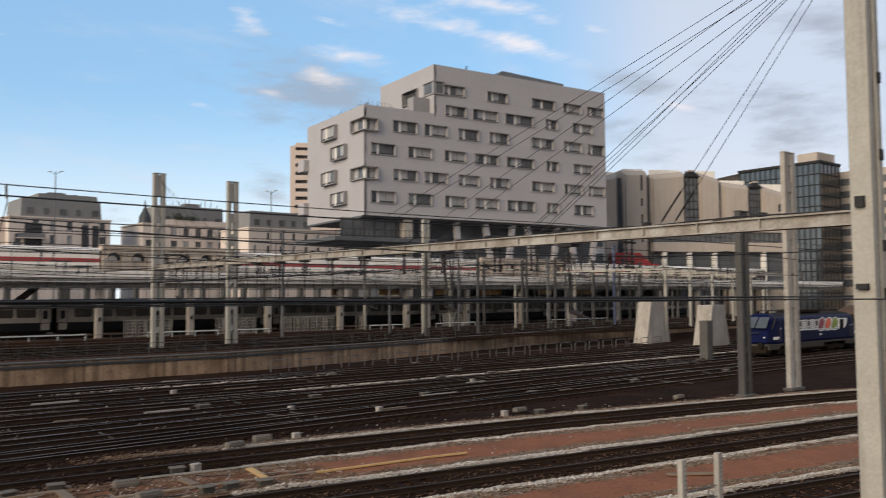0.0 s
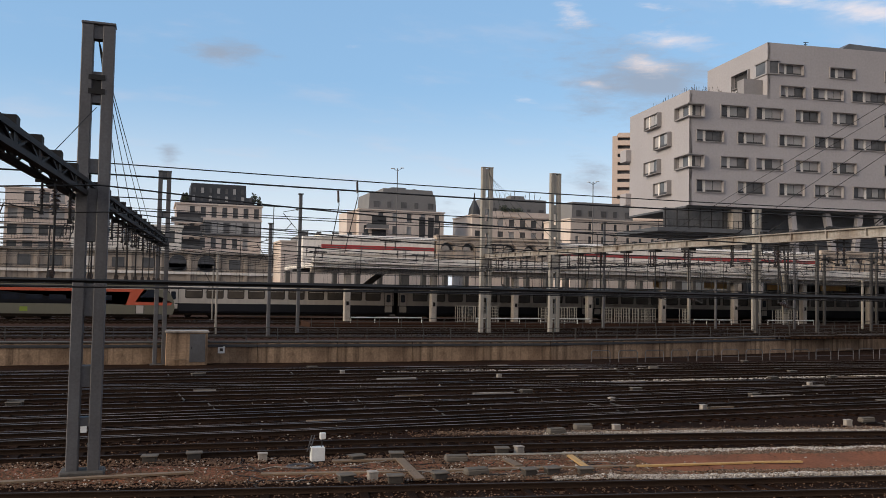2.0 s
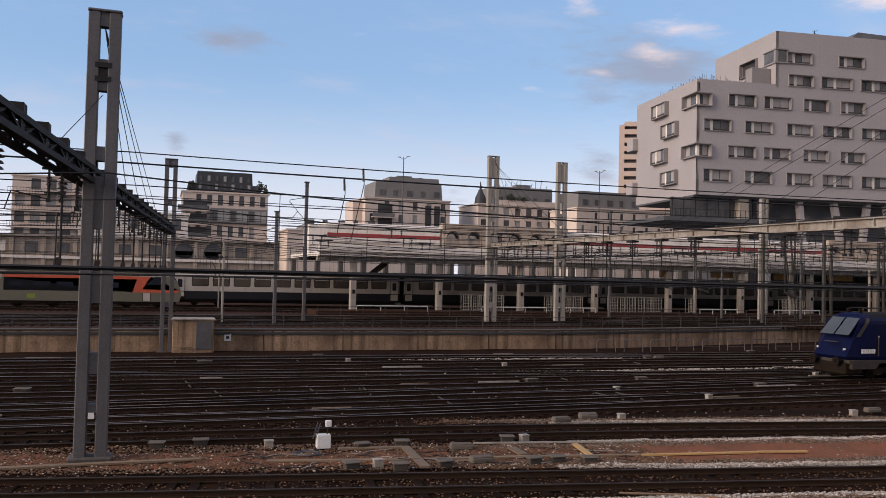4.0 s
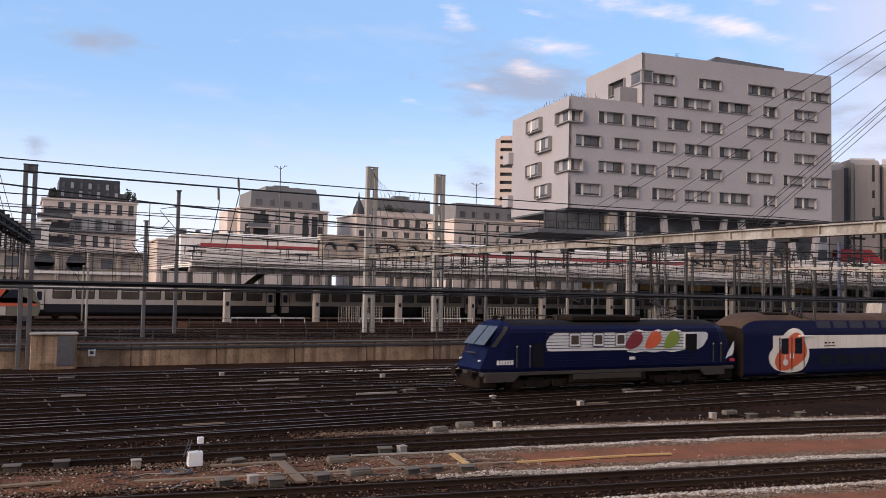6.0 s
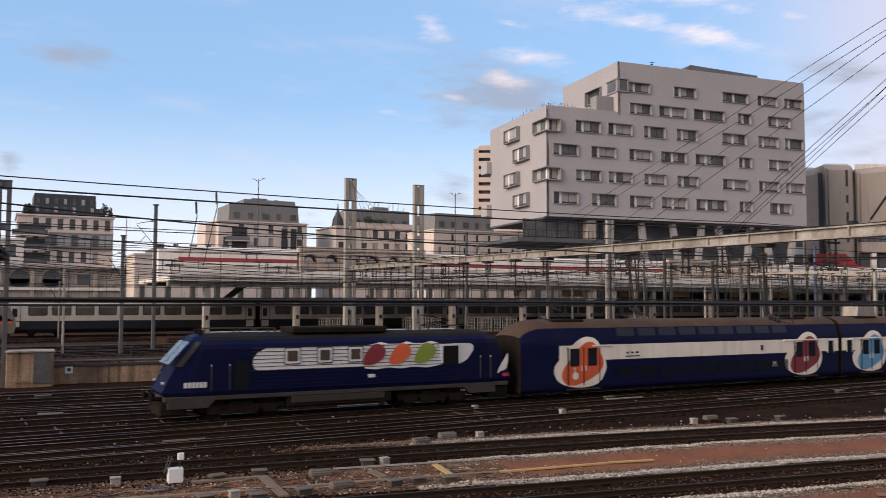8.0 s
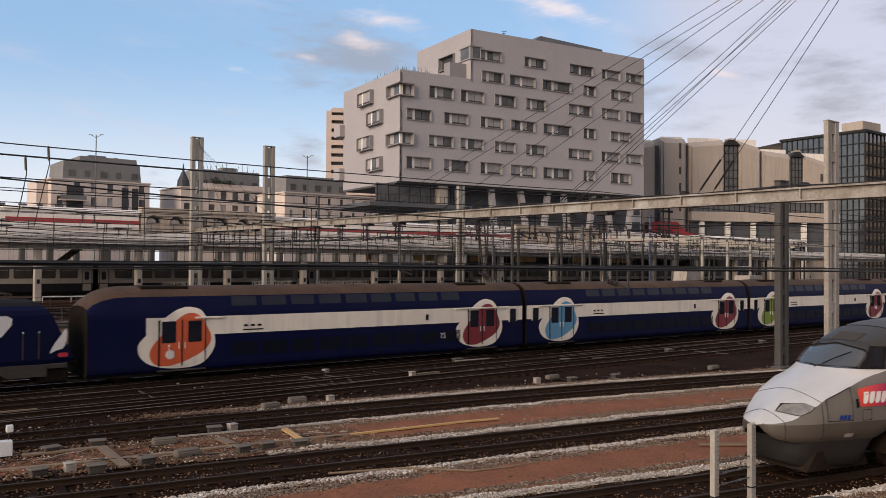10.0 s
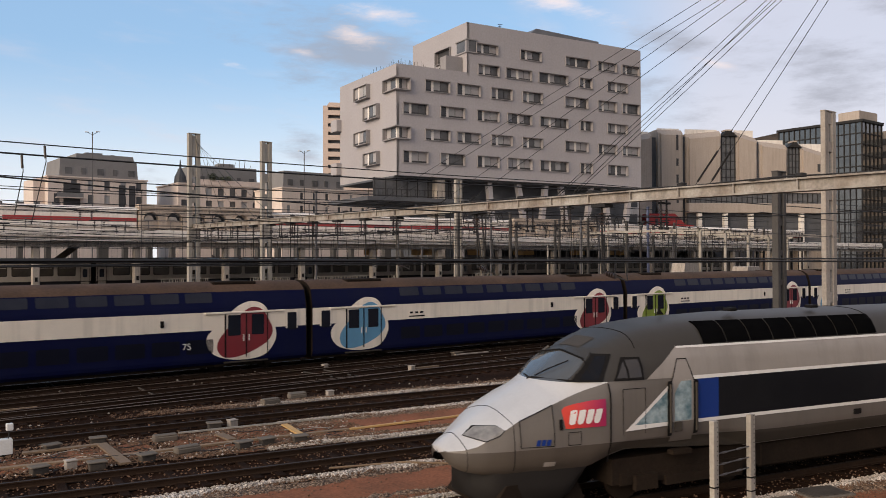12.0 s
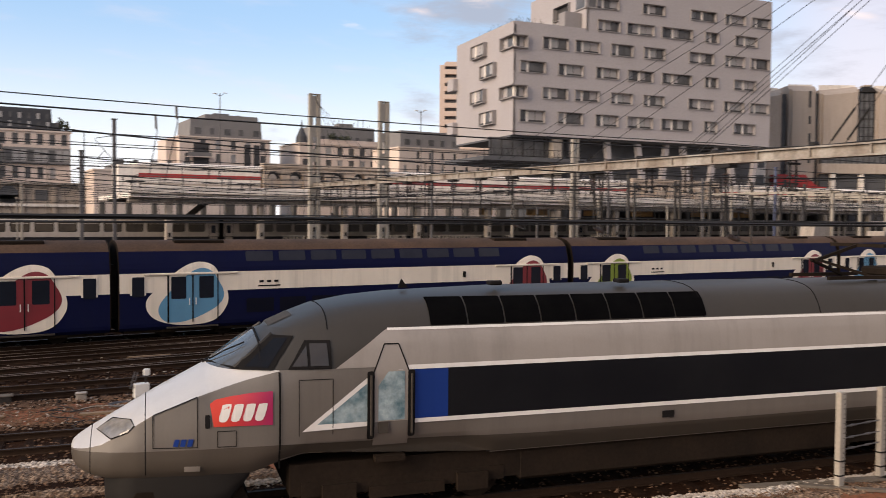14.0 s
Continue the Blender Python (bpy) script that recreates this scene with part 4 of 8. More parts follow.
# ---- far houses ----
def house(name, label, x0, x1, y, z1, cols, floors, mat, roof=None, depth=14, base=UP, win=(1.1, 1.7), rz=0.0, balconies=(), slate=False):
    """A block whose facade looks towards -y: storeys of windows set into the wall, balconies, an attic."""
    h = thing(name, label, "building", "houses beyond the station", at=pose(x0, y, 0, 0, 0, rz))
    L = x1 - x0
    sh = 3.0
    holes = []
    for f in range(floors):
        za = z1 - sh * (f + 1) + 0.75
        for c in range(cols):
            cx = L * (c + 0.5) / cols
            if (c * 7 + f * 3) % 11 == 0:
                continue
            holes.append((cx - win[0] / 2, cx + win[0] / 2, za, za + win[1]))
    part("wall", wall_with_holes(L, base, z1, holes, 0.4), mat, h)
    for hh in holes:
        w = part("window", boxes((hh[0], hh[1], 0.22, 0.27, hh[2], hh[3])), M_GLASS if random.random() < 0.75 else M_GLASS2, h)
        part("window_frame", boxes((hh[0] - 0.1, hh[1] + 0.1, -0.06, 0.06, hh[2] - 0.14, hh[2])), M_FACFRAME, h)
    part("body", boxes((0.01, L - 0.01, 0.42, depth, base, z1 - 0.05)), mat, h)
    part("cornice", boxes((-0.25, L + 0.25, -0.25, depth, z1, z1 + 0.3)), mat, h)
    for bz in balconies:
        part("balcony", boxes((-0.6, L + 0.6, -1.2, 0.0, bz, bz + 0.18)), mat, h)
        bm = bmesh.new()
        for i in range(int(L / 0.5) + 2):
            bar(bm, (-0.55 + i * 0.5, -1.15, bz + 0.18), (-0.55 + i * 0.5, -1.15, bz + 1.15), 0.05, n=3)
        bar(bm, (-0.55, -1.15, bz + 1.15), (L + 0.55, -1.15, bz + 1.15), 0.07)
        part("balcony_rail", bm, M_IRON, h)
    if roof:
        for (a, b, d0, zt, sl) in roof:
            za = z1 + 0.3 if zt < 24 or not slate else 22.2
            bm = bmesh.new()
            v = [bm.verts.new(c) for c in ((a, d0, za), (b, d0, za), (b, depth - 1, za), (a, depth - 1, za), (a + sl, d0 + sl, zt), (b - sl, d0 + sl, zt), (b - sl, depth - 1 - sl, zt), (a + sl, depth - 1 - sl, zt))]
            for f in ((4, 5, 6, 7), (0, 1, 5, 4), (1, 2, 6, 5), (2, 3, 7, 6), (3, 0, 4, 7)):
                bm.faces.new([v[i] for i in f])
            part("roof" if slate else "attic", bm, M_SLATE if slate else M_ATTIC, h)
            n = max(2, int((b - a) / (1.45 if slate else 2.9)))
            for i in range(n):
                cx = a + (b - a) * (i + 0.5) / n
                for lev in range(max(1, int((zt - za) / 2.6))):
                    zz = za + 0.6 + lev * 2.5
                    yy = d0 + sl * (zz - za) / (zt - za) - 0.06
                    part("dormer", boxes((cx - 0.27, cx + 0.27, yy, yy + 0.4, zz, zz + 1.05) if slate else (cx - 0.45, cx + (0.45 if i % 2 else 0.9), yy, yy + 0.4, zz, zz + 1.4)), M_GLASS2 if slate and (i + lev) % 2 else M_GLASS, h)
    return h


def bush(spots, name, label):
    vs, fs = [], []
    for cx, cy, cz, rx, rz, n in spots:
        for _ in range(n):
            d = Vector((random.gauss(0, 1), random.gauss(0, 1), random.gauss(0, 1))).normalized() * random.uniform(0.35, 1.0)
            p = Vector((cx + d.x * rx, cy + d.y * rx, cz + d.z * rz))
            s = random.uniform(0.12, 0.3)
            u = Vector((random.gauss(0, 1), random.gauss(0, 1), random.gauss(0, 1))).normalized()
            w = u.orthogonal().normalized() * s
            k = len(vs)
            vs += [p + u * s, p + w, p - u * s, p - w]
            fs.append((k, k + 1, k + 2, k + 3))
    data = bpy.data.meshes.new(name)
    data.from_pydata([tuple(v) for v in vs], [], fs)
    data.materials.append(M_LEAF)
    return tagged(new(name, data), label, "shrub")


h1 = house("apartment_building", "pinkish apartment house with a dark mansard roof and roof plants", 3.2, 19.4, 170, 20.3, 8, 4, M_HOUSE, [(0.9, 14.9, 1.2, 22.2, 0.1), (2.6, 13.3, 1.8, 24.7, 0.12)], slate=True, win=(0.95, 1.9))
part("loggia", boxes((5.2, 16.1, -0.5, -0.02, 14.4, 17.4)), M_ATTIC, h1, "glazed grey loggia storey")
for i in range(9):
    part("loggia_window", boxes((5.5 + i * 1.18, 6.45 + i * 1.18, -0.56, -0.5, 14.9, 17.0)), M_GLASS2 if i % 3 else M_GLASS, h1)
for z in (16.6, 14.0, 11.4, 8.8):
    part("balcony", boxes((-0.9, 5.0, -1.5, -0.42, z, z + 0.2)), M_HOUSE, h1)
    part("balcony_screen", boxes((-0.85, 4.95, -1.46, -1.42, z + 0.2, z + 1.1)), M_GLASS, h1, "smoked glass balcony front")
    # thin dark sheet on the wall for the shade behind the balcony
    part("balcony_void", boxes((0.2, 4.6, -0.10, -0.03, z + 0.3, z + 2.2)), M_REVEAL, h1)
part("string_course", boxes((-0.1, 16.3, -0.3, -0.02, 17.4, 17.65)), M_HOUSE, h1)
h2 = house("apartment_building", "pale apartment house with set-back grey attic storeys", 43.7, 64.2, 190, 22.7, 6, 3, M_HOUSE, [(2.4, 18.9, 1.0, 26.9, 0.25), (5.4, 18.8, 1.2, 28.2, 0.7)], win=(1.2, 1.8))
part("chimney", bevelled(8.8, 12.4, 5, 7, 28.2, 28.9, 0.05), M_ZINC, h2)
part("chimney", bevelled(14.2, 15.0, 5, 7, 28.2, 28.7, 0.05), M_ZINC, h2)
# flat dark sheets on the facade stand for the loggias' shade
for x0, x1 in ((3.0, 6.4), (14.4, 15.8), (16.6, 18.0)):
    part("loggia", boxes((x0, x1, -0.06, -0.02, 15.0, 21.6)), M_REVEAL, h2, "tall dark sheet standing for a shaded loggia")
for z in (15.3, 18.3):
    part("balcony", boxes((1.4, 6.8, -1.3, -0.08, z, z + 0.2)), M_HOUSE, h2)
    part("balcony_screen", boxes((1.45, 6.75, -1.26, -1.22, z + 0.2, z + 1.1)), M_ATTIC, h2)
part("wing", boxes((-2.2, -0.02, 3.0, 12, UP, 22.4)), M_HOUSE, h2, "narrow side wing")
h3 = house("apartment_building", "cream apartment house with grey attics behind two masts", 71.4, 92.0, 190, 22.6, 7, 3, M_HOUSE, [(4.6, 20.4, 2.0, 27.4, 0.08)], win=(1.5, 1.7))
part("terrace_wall", boxes((4.4, 20.5, 0.4, 0.7, 22.9, 24.0)), M_HOUSE, h3)
part("roof_hut", boxes((12.5, 16.2, 6, 9, 27.4, 28.6)), M_ATTIC, h3)
for i in range(9):
    part("roof_aerial", bars([((8.6 + i * 1.35, 4, 27.4), (8.6 + i * 1.35 + 0.2 * (i % 3), 4, 28.4 + 0.45 * (i % 4)))], 0.09, n=4), M_IRON, h3)
bm = bmesh.new()
cyl(bm, (1.6, 3.0, 22.9), 1.5, 1.6, 12, "z", 1.3)
cyl(bm, (1.6, 3.0, 24.5), 1.3, 2.0, 12, "z", 0.35)
cyl(bm, (1.6, 3.0, 26.5), 0.3, 1.9, 8, "z", 0.1)
part("turret", bm, M_SLATE, h3, "small dark slate turret")
house("apartment_building", "low cream apartment house beside the office block", 88.4, 118.0, 172, 21.2, 9, 3, M_HOUSE, [(1.0, 17.0, 1.5, 25.4, 0.3)], win=(0.8, 1.5))
house("apartment_building", "cream apartment house with long balconies", -26.0, -10.5, 168, 21.5, 6, 6, M_HOUSE, None, balconies=(18.2, 15.2, 12.2, 9.2), win=(1.6, 1.9))
for spot in ((4.9, 170.7, 21.6, 0.6, 1.2, 120), (17.9, 171.6, 22.0, 0.8, 1.3, 120), (18.9, 170.8, 21.5, 0.4, 1.1, 90)):
    bush([spot], "roof_shrub", "dark shrub in a tub on a roof terrace")
for spot in ((80, 191, 24.6, 1.3, 1.0, 150), (83, 191, 24.4, 2.4, 0.8, 160)):
    bush([spot], "roof_shrub", "dark shrub on a roof terrace")


def make_tower():
    t = thing("tower_block", "tall pinkish tower block with long balcony bands", "building", at=pose(184.0, 320, 0, 0, 0, -29))
    part("wall", boxes((0, 2.2, 0, 3, UP, 71.6)), M_TOWER, t)
    # dark core gives the shade between the balcony bands
    part("core", boxes((2.2, 26, 1.6, 22, UP, 71.0)), M_DARKFAC, t)
    for i in range(18):
        z = 6.4 + i * 3.6
        part("balcony", boxes((2.2, 26, 0.0, 1.6, z, z + 2.1)), M_TOWER, t)
    part("cornice", prism([(1.2, 71.0), (2.6, 73.0), (26, 73.0), (26, 71.0)], "y", 0, 20), M_TOWER, t)


make_tower()


def make_right_complex():
    b = thing("civic_building", "beige concrete building with tall dark window slots and pale roof edges", "building", at=pose(145, 117.7, -0.27, 0, 0, -30) @ Matrix.Diagonal((1.051, 1.051, 1.051, 1)))
    # (x0, x1, front, top at x0, top at x1) of the stepped blocks, away from the office
    blocks = ((0.0, 3.3, 0.4, 30.6, 31.2), (4.3, 9.6, -0.5, 31.8, 31.7), (10.6, 18.2, 0.0, 31.0, 31.8), (21.6, 26.3, 0.2, 31.8, 30.4), (26.9, 33.2, 0.5, 29.9, 29.2), (36.0, 42.5, 0.2, 29.2, 27.4))
    for x0, x1, f, za, zb in blocks:
        bm = bmesh.new()
        v = [bm.verts.new(c) for c in ((x0, f, za - 1.2), (x1, f, zb - 1.2), (x1, f + 1.4, zb), (x0, f + 1.4, za), (x0, 20, za), (x1, 20, zb))]
        w = [bm.verts.new((c[0], c[1], UP)) for c in ((x0, f), (x1, f), (x1, 20), (x0, 20))]
        for fc in ((v[0], v[1], v[2], v[3]), (v[3], v[2], v[5], v[4]), (w[0], w[1], v[1], v[0]), (w[1], w[2], v[5], v[2], v[1]), (w[3], w[0], v[0], v[3], v[4]), (w[2], w[3], v[4], v[5])):
            bm.faces.new(fc)
        bmesh.ops.recalc_face_normals(bm, faces=bm.faces)
        bmesh.ops.bevel(bm, geom=[d for d in bm.edges if abs(d.verts[0].co.z - d.verts[1].co.z) > 5], offset=0.5, segments=2, affect="EDGES")
        part("shaft", bm, M_BEIGE, b)
        part("roof_edge", boxes((x0 + 0.3, x1 - 0.3, f + 1.7, f + 2.0, min(za, zb) - 0.3, max(za, zb) + 0.3)), M_WHITEW, b, "pale roof edge")
    part("core", boxes((0.3, 42.0, 2.6, 19.8, UP, 27.0)), M_BEIGE, b)
    for x0, x1, zt in ((3.3, 4.3, 30.2), (9.6, 10.6, 30.4), (26.3, 26.9, 29.6)):
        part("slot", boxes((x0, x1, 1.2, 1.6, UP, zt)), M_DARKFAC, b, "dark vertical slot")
    for za, zb in ((27.4, 30.6), (24.2, 25.7), (20.6, 22.4), (16.6, 18.4)):
        part("slit_window", boxes((8.0, 8.45, -0.56, -0.504, za, zb)), M_REVEAL, b)
    for x, za in ((2.0, 18.0), (39.6, 19.6), (39.6, 23.4)):
        part("slit_window", boxes((x, x + 0.6, 0.12, 0.19, za, za + 1.6)), M_REVEAL, b)
    for x0, x1, zb in ((18.5, 21.4, 30.6), (33.5, 35.8, 28.5)):
        part("glass_slot", boxes((x0 - 0.3, x1 + 0.3, 0.9, 1.2, 18.6, zb)), M_GLASS, b, "tall dark glazed slot")
        bm = bmesh.new()
        for i in range(8):
            z = 18.6 + (zb - 18.6) * i / 7
            box(bm, x0 - 0.3, x1 + 0.3, 0.80, 0.9, z - 0.07, z + 0.07)
        for i in range(4):
            x = x0 + (x1 - x0) * i / 3
            box(bm, x - 0.07, x + 0.07, 0.78, 0.9, 18.6, zb)
        part("glazing_grid", bm, M_IRON, b)
        part("gable", prism([(x0 - 0.4, zb), (x0 + 0.9, zb + 1.1), (x1 - 0.9, zb + 1.1), (x1 + 0.4, zb)], "y", 0.3, 2.4), M_IRON, b, "dark angular gable")
        part("gable_edge", boxes((x0 + 0.7, x1 - 0.7, 0.25, 2.4, zb + 1.1, zb + 1.4)), M_BEIGE, b)
    # lower storeys: a long ribbon window over a beige band, a dark recess under it
    part("band_top", boxes((10.2, 42.6, -1.8, -0.1, 18.7, 19.3)), M_BEIGE, b)
    part("ribbon_window", boxes((10.3, 42.4, -1.4, -0.1, 16.5, 18.7)), M_GLASS, b)
    for i in range(29):
        part("mullion", boxes((10.5 + i * 1.12, 10.62 + i * 1.12, -1.5, -1.4, 16.5, 18.7)), M_IRON, b)
    part("band", bevelled(10.0, 42.6, -2.1, -0.1, 14.5, 16.5, 0.08), M_BEIGE, b)
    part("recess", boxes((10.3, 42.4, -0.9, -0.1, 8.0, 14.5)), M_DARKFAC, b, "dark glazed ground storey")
    for i in range(6):
        part("column", bevelled(12.0 + i * 5.6, 12.9 + i * 5.6, -1.9, -1.0, UP, 14.5, 0.05), M_WHITEW, b)
    part("red_hall", boxes((0.6, 6.2, -4.0, -0.6, 9.8, 14.2)), M_REDSTR, b, "red metal clad annexe")
    part("red_roof", prism([(6.2, 9.8), (10.2, 9.8), (10.2, 11.8), (8.2, 12.2), (6.2, 14.2)], "y", -3.9, -0.6), M_REDSTR, b)
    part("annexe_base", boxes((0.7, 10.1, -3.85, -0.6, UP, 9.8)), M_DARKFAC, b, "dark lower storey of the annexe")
    part("red_window", boxes((2.0, 2.6, -4.06, -4.004, 11.6, 13.2)), M_REVEAL, b)
    part("link", boxes((-4.5, -0.3, -1, 8, UP, 18.8)), M_WHITEW, b, "low white link block")
    for z in (12.2, 15.6):
        part("link_window", boxes((-4.2, -0.6, -1.06, -1.004, z, z + 2.0)), M_GLASS, b)


make_right_complex()


def make_glass_tower():
    b = thing("glass_building", "dark glass office building with a beige block on its roof", "building")
    A, C, E = Vector((237.3, 139.2)), Vector((236.1, 113.7)), Vector((248.2, 113.9))
    top = 43.0
    part("body", prism([tuple(A), tuple(C), tuple(E), (300, 150), (300, 180), (250, 170)], "z", UP, top), M_MIRROR, b)

    def grid(p, q, n, m, name):
        d = (q - p).normalized()
        o = Vector((d.y, -d.x)) * 0.12
        bm = bmesh.new()
        for i in range(n + 1):
            c = p.lerp(q, i / n) + o
            bar(bm, (c.x, c.y, UP), (c.x, c.y, top), 0.22, 0.22)
        for k in range(m + 1):
            z = 6 + (top - 6) * k / m
            bar(bm, (p.x + o.x, p.y + o.y, z), (q.x + o.x, q.y + o.y, z), 0.2, 0.3)
        part(name, bm, M_IRON, b)
    grid(A, C, 15, 12, "glazing_grid")
    grid(C, E, 5, 12, "glazing_grid")
    part("parapet", prism([(236.6, 139.6), (235.5, 113.2), (248.6, 113.4), (249, 115), (237.4, 115), (238.4, 139.6)], "z", top, top + 0.7), M_IRON, b)
    part("roof_block", prism([(240.5, 122.5), (239.6, 116.0), (249.4, 115.6), (258, 124)], "z", top, 46.8), M_BEIGE, b)
    n = thing("office_building", "striped grey office building beside the glass one", "building", "houses beyond the station")
    part("body", boxes((257, 300, 98, 121, UP, 42.6)), M_BEIGE, n)
    for k in range(9):
        part("window_band", boxes((256.9, 257, 98.4, 120.6, 8 + k * 3.8, 10 + k * 3.8)), M_GLASS, n)
        part("window_band", boxes((257.4, 299.6, 97.9, 98, 8 + k * 3.8, 10 + k * 3.8)), M_GLASS, n)


make_glass_tower()
# ---- trains ----
def loft(stations, mats_of, close_ends=True):
    """Skin over rings of (x, y, z); mats_of(centre) gives the material slot of a face."""
    bm = bmesh.new()
    rings = [[bm.verts.new(p) for p in ring] for ring in stations]
    for r0, r1 in zip(rings, rings[1:]):
        for k in range(len(r0) - 1):
            f = bm.faces.new((r0[k], r1[k], r1[k + 1], r0[k + 1]))
            f.material_index = mats_of(f.calc_center_median())
    if close_ends:
        bm.faces.new(rings[0])
        bm.faces.new(rings[-1][::-1])
    bmesh.ops.recalc_face_normals(bm, faces=bm.faces)
    return bm


def curve_closed(pts, per=5):
    """A smooth closed line through pts."""
    out, n = [], len(pts)
    for i in range(n):
        p0, p1, p2, p3 = (Vector(pts[(i + k - 1) % n]) for k in range(4))
        for j in range(per):
            t = j / per
            out.append(0.5 * ((2 * p1) + (p2 - p0) * t + (2 * p0 - 5 * p1 + 4 * p2 - p3) * t * t + (3 * p1 - p0 - 3 * p2 + p3) * t ** 3))
    return [(p.x, p.y) for p in out]


def decal(pts, side, off, fine=0.3, thick=0.0):
    """A thin shell with the outline pts (x, z) laid over the near side of a vehicle, whose skin is at y = -side(x, z)."""
    bm = bmesh.new()
    f = bm.faces.new([bm.verts.new((x, 0, z)) for x, z in pts])
    bmesh.ops.triangulate(bm, faces=[f])
    for _ in range(4):
        long = [e for e in bm.edges if e.calc_length() > fine]
        if not long:
            break
        bmesh.ops.subdivide_edges(bm, edges=long, cuts=1)
        bmesh.ops.triangulate(bm, faces=bm.faces[:])
    for v in bm.verts:
        v.co.y = -side(v.co.x, v.co.z) - off
    bmesh.ops.recalc_face_normals(bm, faces=bm.faces)
    if sum(fc.normal.y for fc in bm.faces) > 0:
        bmesh.ops.reverse_faces(bm, faces=bm.faces)
    return bm


def rect(x0, x1, z0, z1, r=0.0):
    if not r:
        return [(x0, z0), (x1, z0), (x1, z1), (x0, z1)]
    out = []
    for cx, cz, a0 in ((x1 - r, z0 + r, -90), (x1 - r, z1 - r, 0), (x0 + r, z1 - r, 90), (x0 + r, z0 + r, 180)):
        for k in range(4):
            a = radians(a0 + 30 * k)
            out.append((cx + r * math.cos(a), cz + r * math.sin(a)))
    return out


def bogie(parent, x, wheels=(-1.25, 1.25), r=0.44, half=1.05):
    b = part("bogie", boxes((x - 1.9, x + 1.9, -half - 0.12, -half + 0.02, 0.42, 0.68), (x - 1.9, x + 1.9, half - 0.02, half + 0.12, 0.42, 0.68), (x - 0.5, x + 0.5, -half, half, 0.3, 0.8),
                            (x - 0.7, x + 0.7, -half - 0.2, -half, 0.32, 0.52), (x - 1.55, x - 0.95, -half - 0.22, -half - 0.1, 0.30, 0.62), (x + 0.95, x + 1.55, -half - 0.22, -half - 0.1, 0.30, 0.62)), P_UNDER, parent)
    for w in wheels:
        for s in (-1, 1):
            bm = bmesh.new()
            cyl(bm, (x + w, s * 0.75 - 0.06, r), r, 0.13, 20, "y")
            part("wheel", bm, P_UNDER, b)


COACH = [(1.30, 0.42), (1.40, 0.55), (1.42, 0.70), (1.42, 2.02), (1.42, 2.85), (1.40, 3.05), (1.35, 3.27), (1.20, 3.78), (1.08, 3.92), (0.80, 4.10), (0.42, 4.21), (0.0, 4.24)]


def coach_side(x, z):
    return float(np.interp(z, [p[1] for p in COACH], [p[0] for p in COACH]))


BLOB = [(-1.97, 1.5), (-1.86, 1.15), (-1.5, 0.83), (-0.8, 0.62), (0.0, 0.57), (0.7, 0.65), (1.16, 0.88), (1.5, 1.35), (1.57, 1.75), (1.45, 2.25), (1.17, 2.78), (0.86, 3.17), (0.3, 3.31), (-0.25, 3.17), (-0.75, 2.86), (-1.15, 2.5), (-1.65, 2.05), (-1.9, 1.78)]
HEART = [(-1.45, 1.15), (-1.2, 0.79), (-0.7, 0.70), (-0.1, 0.80), (0.4, 0.98), (0.97, 1.27), (1.3, 1.6), (1.37, 1.97), (1.15, 2.45), (0.85, 2.88), (0.42, 3.04), (-0.05, 2.88), (-0.5, 2.5), (-1.0, 2.0), (-1.37, 1.55)]


def emblem_door(coach, x, colour, wheelchair=False):
    d = part("door", decal([(x + a, z) for a, z in curve_closed(BLOB)], coach_side, 0.012), P_CREAM, coach, "sliding double door in a pear shaped painted field")
    part("painted_field", decal([(x + a, z) for a, z in curve_closed(HEART)], coach_side, 0.018), colour, d)
    for a, b in ((-0.92, -0.28), (0.28, 0.92)):
        part("door_window", decal(rect(x + a, x + b, 1.72, 2.68, 0.05), coach_side, 0.026), P_COACHGL, d)
    for a, w in ((-1.08, 0.07), (-0.02, 0.05), (1.08, 0.04)):
        part("door_seam", boxes((x + a, x + a + w, -1.455, -1.40, 0.70, 2.74)), P_SEAM, d)
    for a in (-0.16, 0.12):
        part("door_handle", boxes((x + a, x + a + 0.04, -1.475, -1.44, 1.45, 1.75)), P_WHITE, d)
    part("door_rail", bevelled(x + 0.6 if wheelchair else x - 2.05, x + 2.0, -1.50, -1.40, 2.76, 2.85, 0.015), P_CREAM, d)
    part("footboard", boxes((x - 1.1, x + 1.1, -1.50, -1.30, 0.46, 0.52)), P_GREYU, d)
    if wheelchair:
        bm = bmesh.new()
        cyl(bm, (x - 0.55, -1.452, 1.20), 0.20, 0.008, 20, "y")
        cyl(bm, (x - 0.55, -1.455, 1.20), 0.001, 0.001, 4, "y")
        merge(bm, boxes((x - 0.62, x - 0.56, -1.455, -1.445, 1.22, 1.52), (x - 0.60, x - 0.38, -1.455, -1.445, 1.30, 1.36), (x - 0.42, x - 0.36, -1.455, -1.445, 1.08, 1.32)))
        cyl(bm, (x - 0.59, -1.455, 1.60), 0.055, 0.01, 12, "y")
        part("access_sign", bm, P_WHITE, d, "white wheelchair sign")


def writing(text, size, at, material, parent, name="lettering"):
    c = bpy.data.curves.new(name, "FONT")
    c.body, c.size, c.extrude = text, size, 0.004
    ob = new(name, c)
    data = bpy.data.meshes.new_from_object(ob)
    bpy.data.objects.remove(ob)
    data.materials.clear()
    data.materials.append(material)
    t = part(name, data, None, parent)
    t.matrix_basis = at
    return t


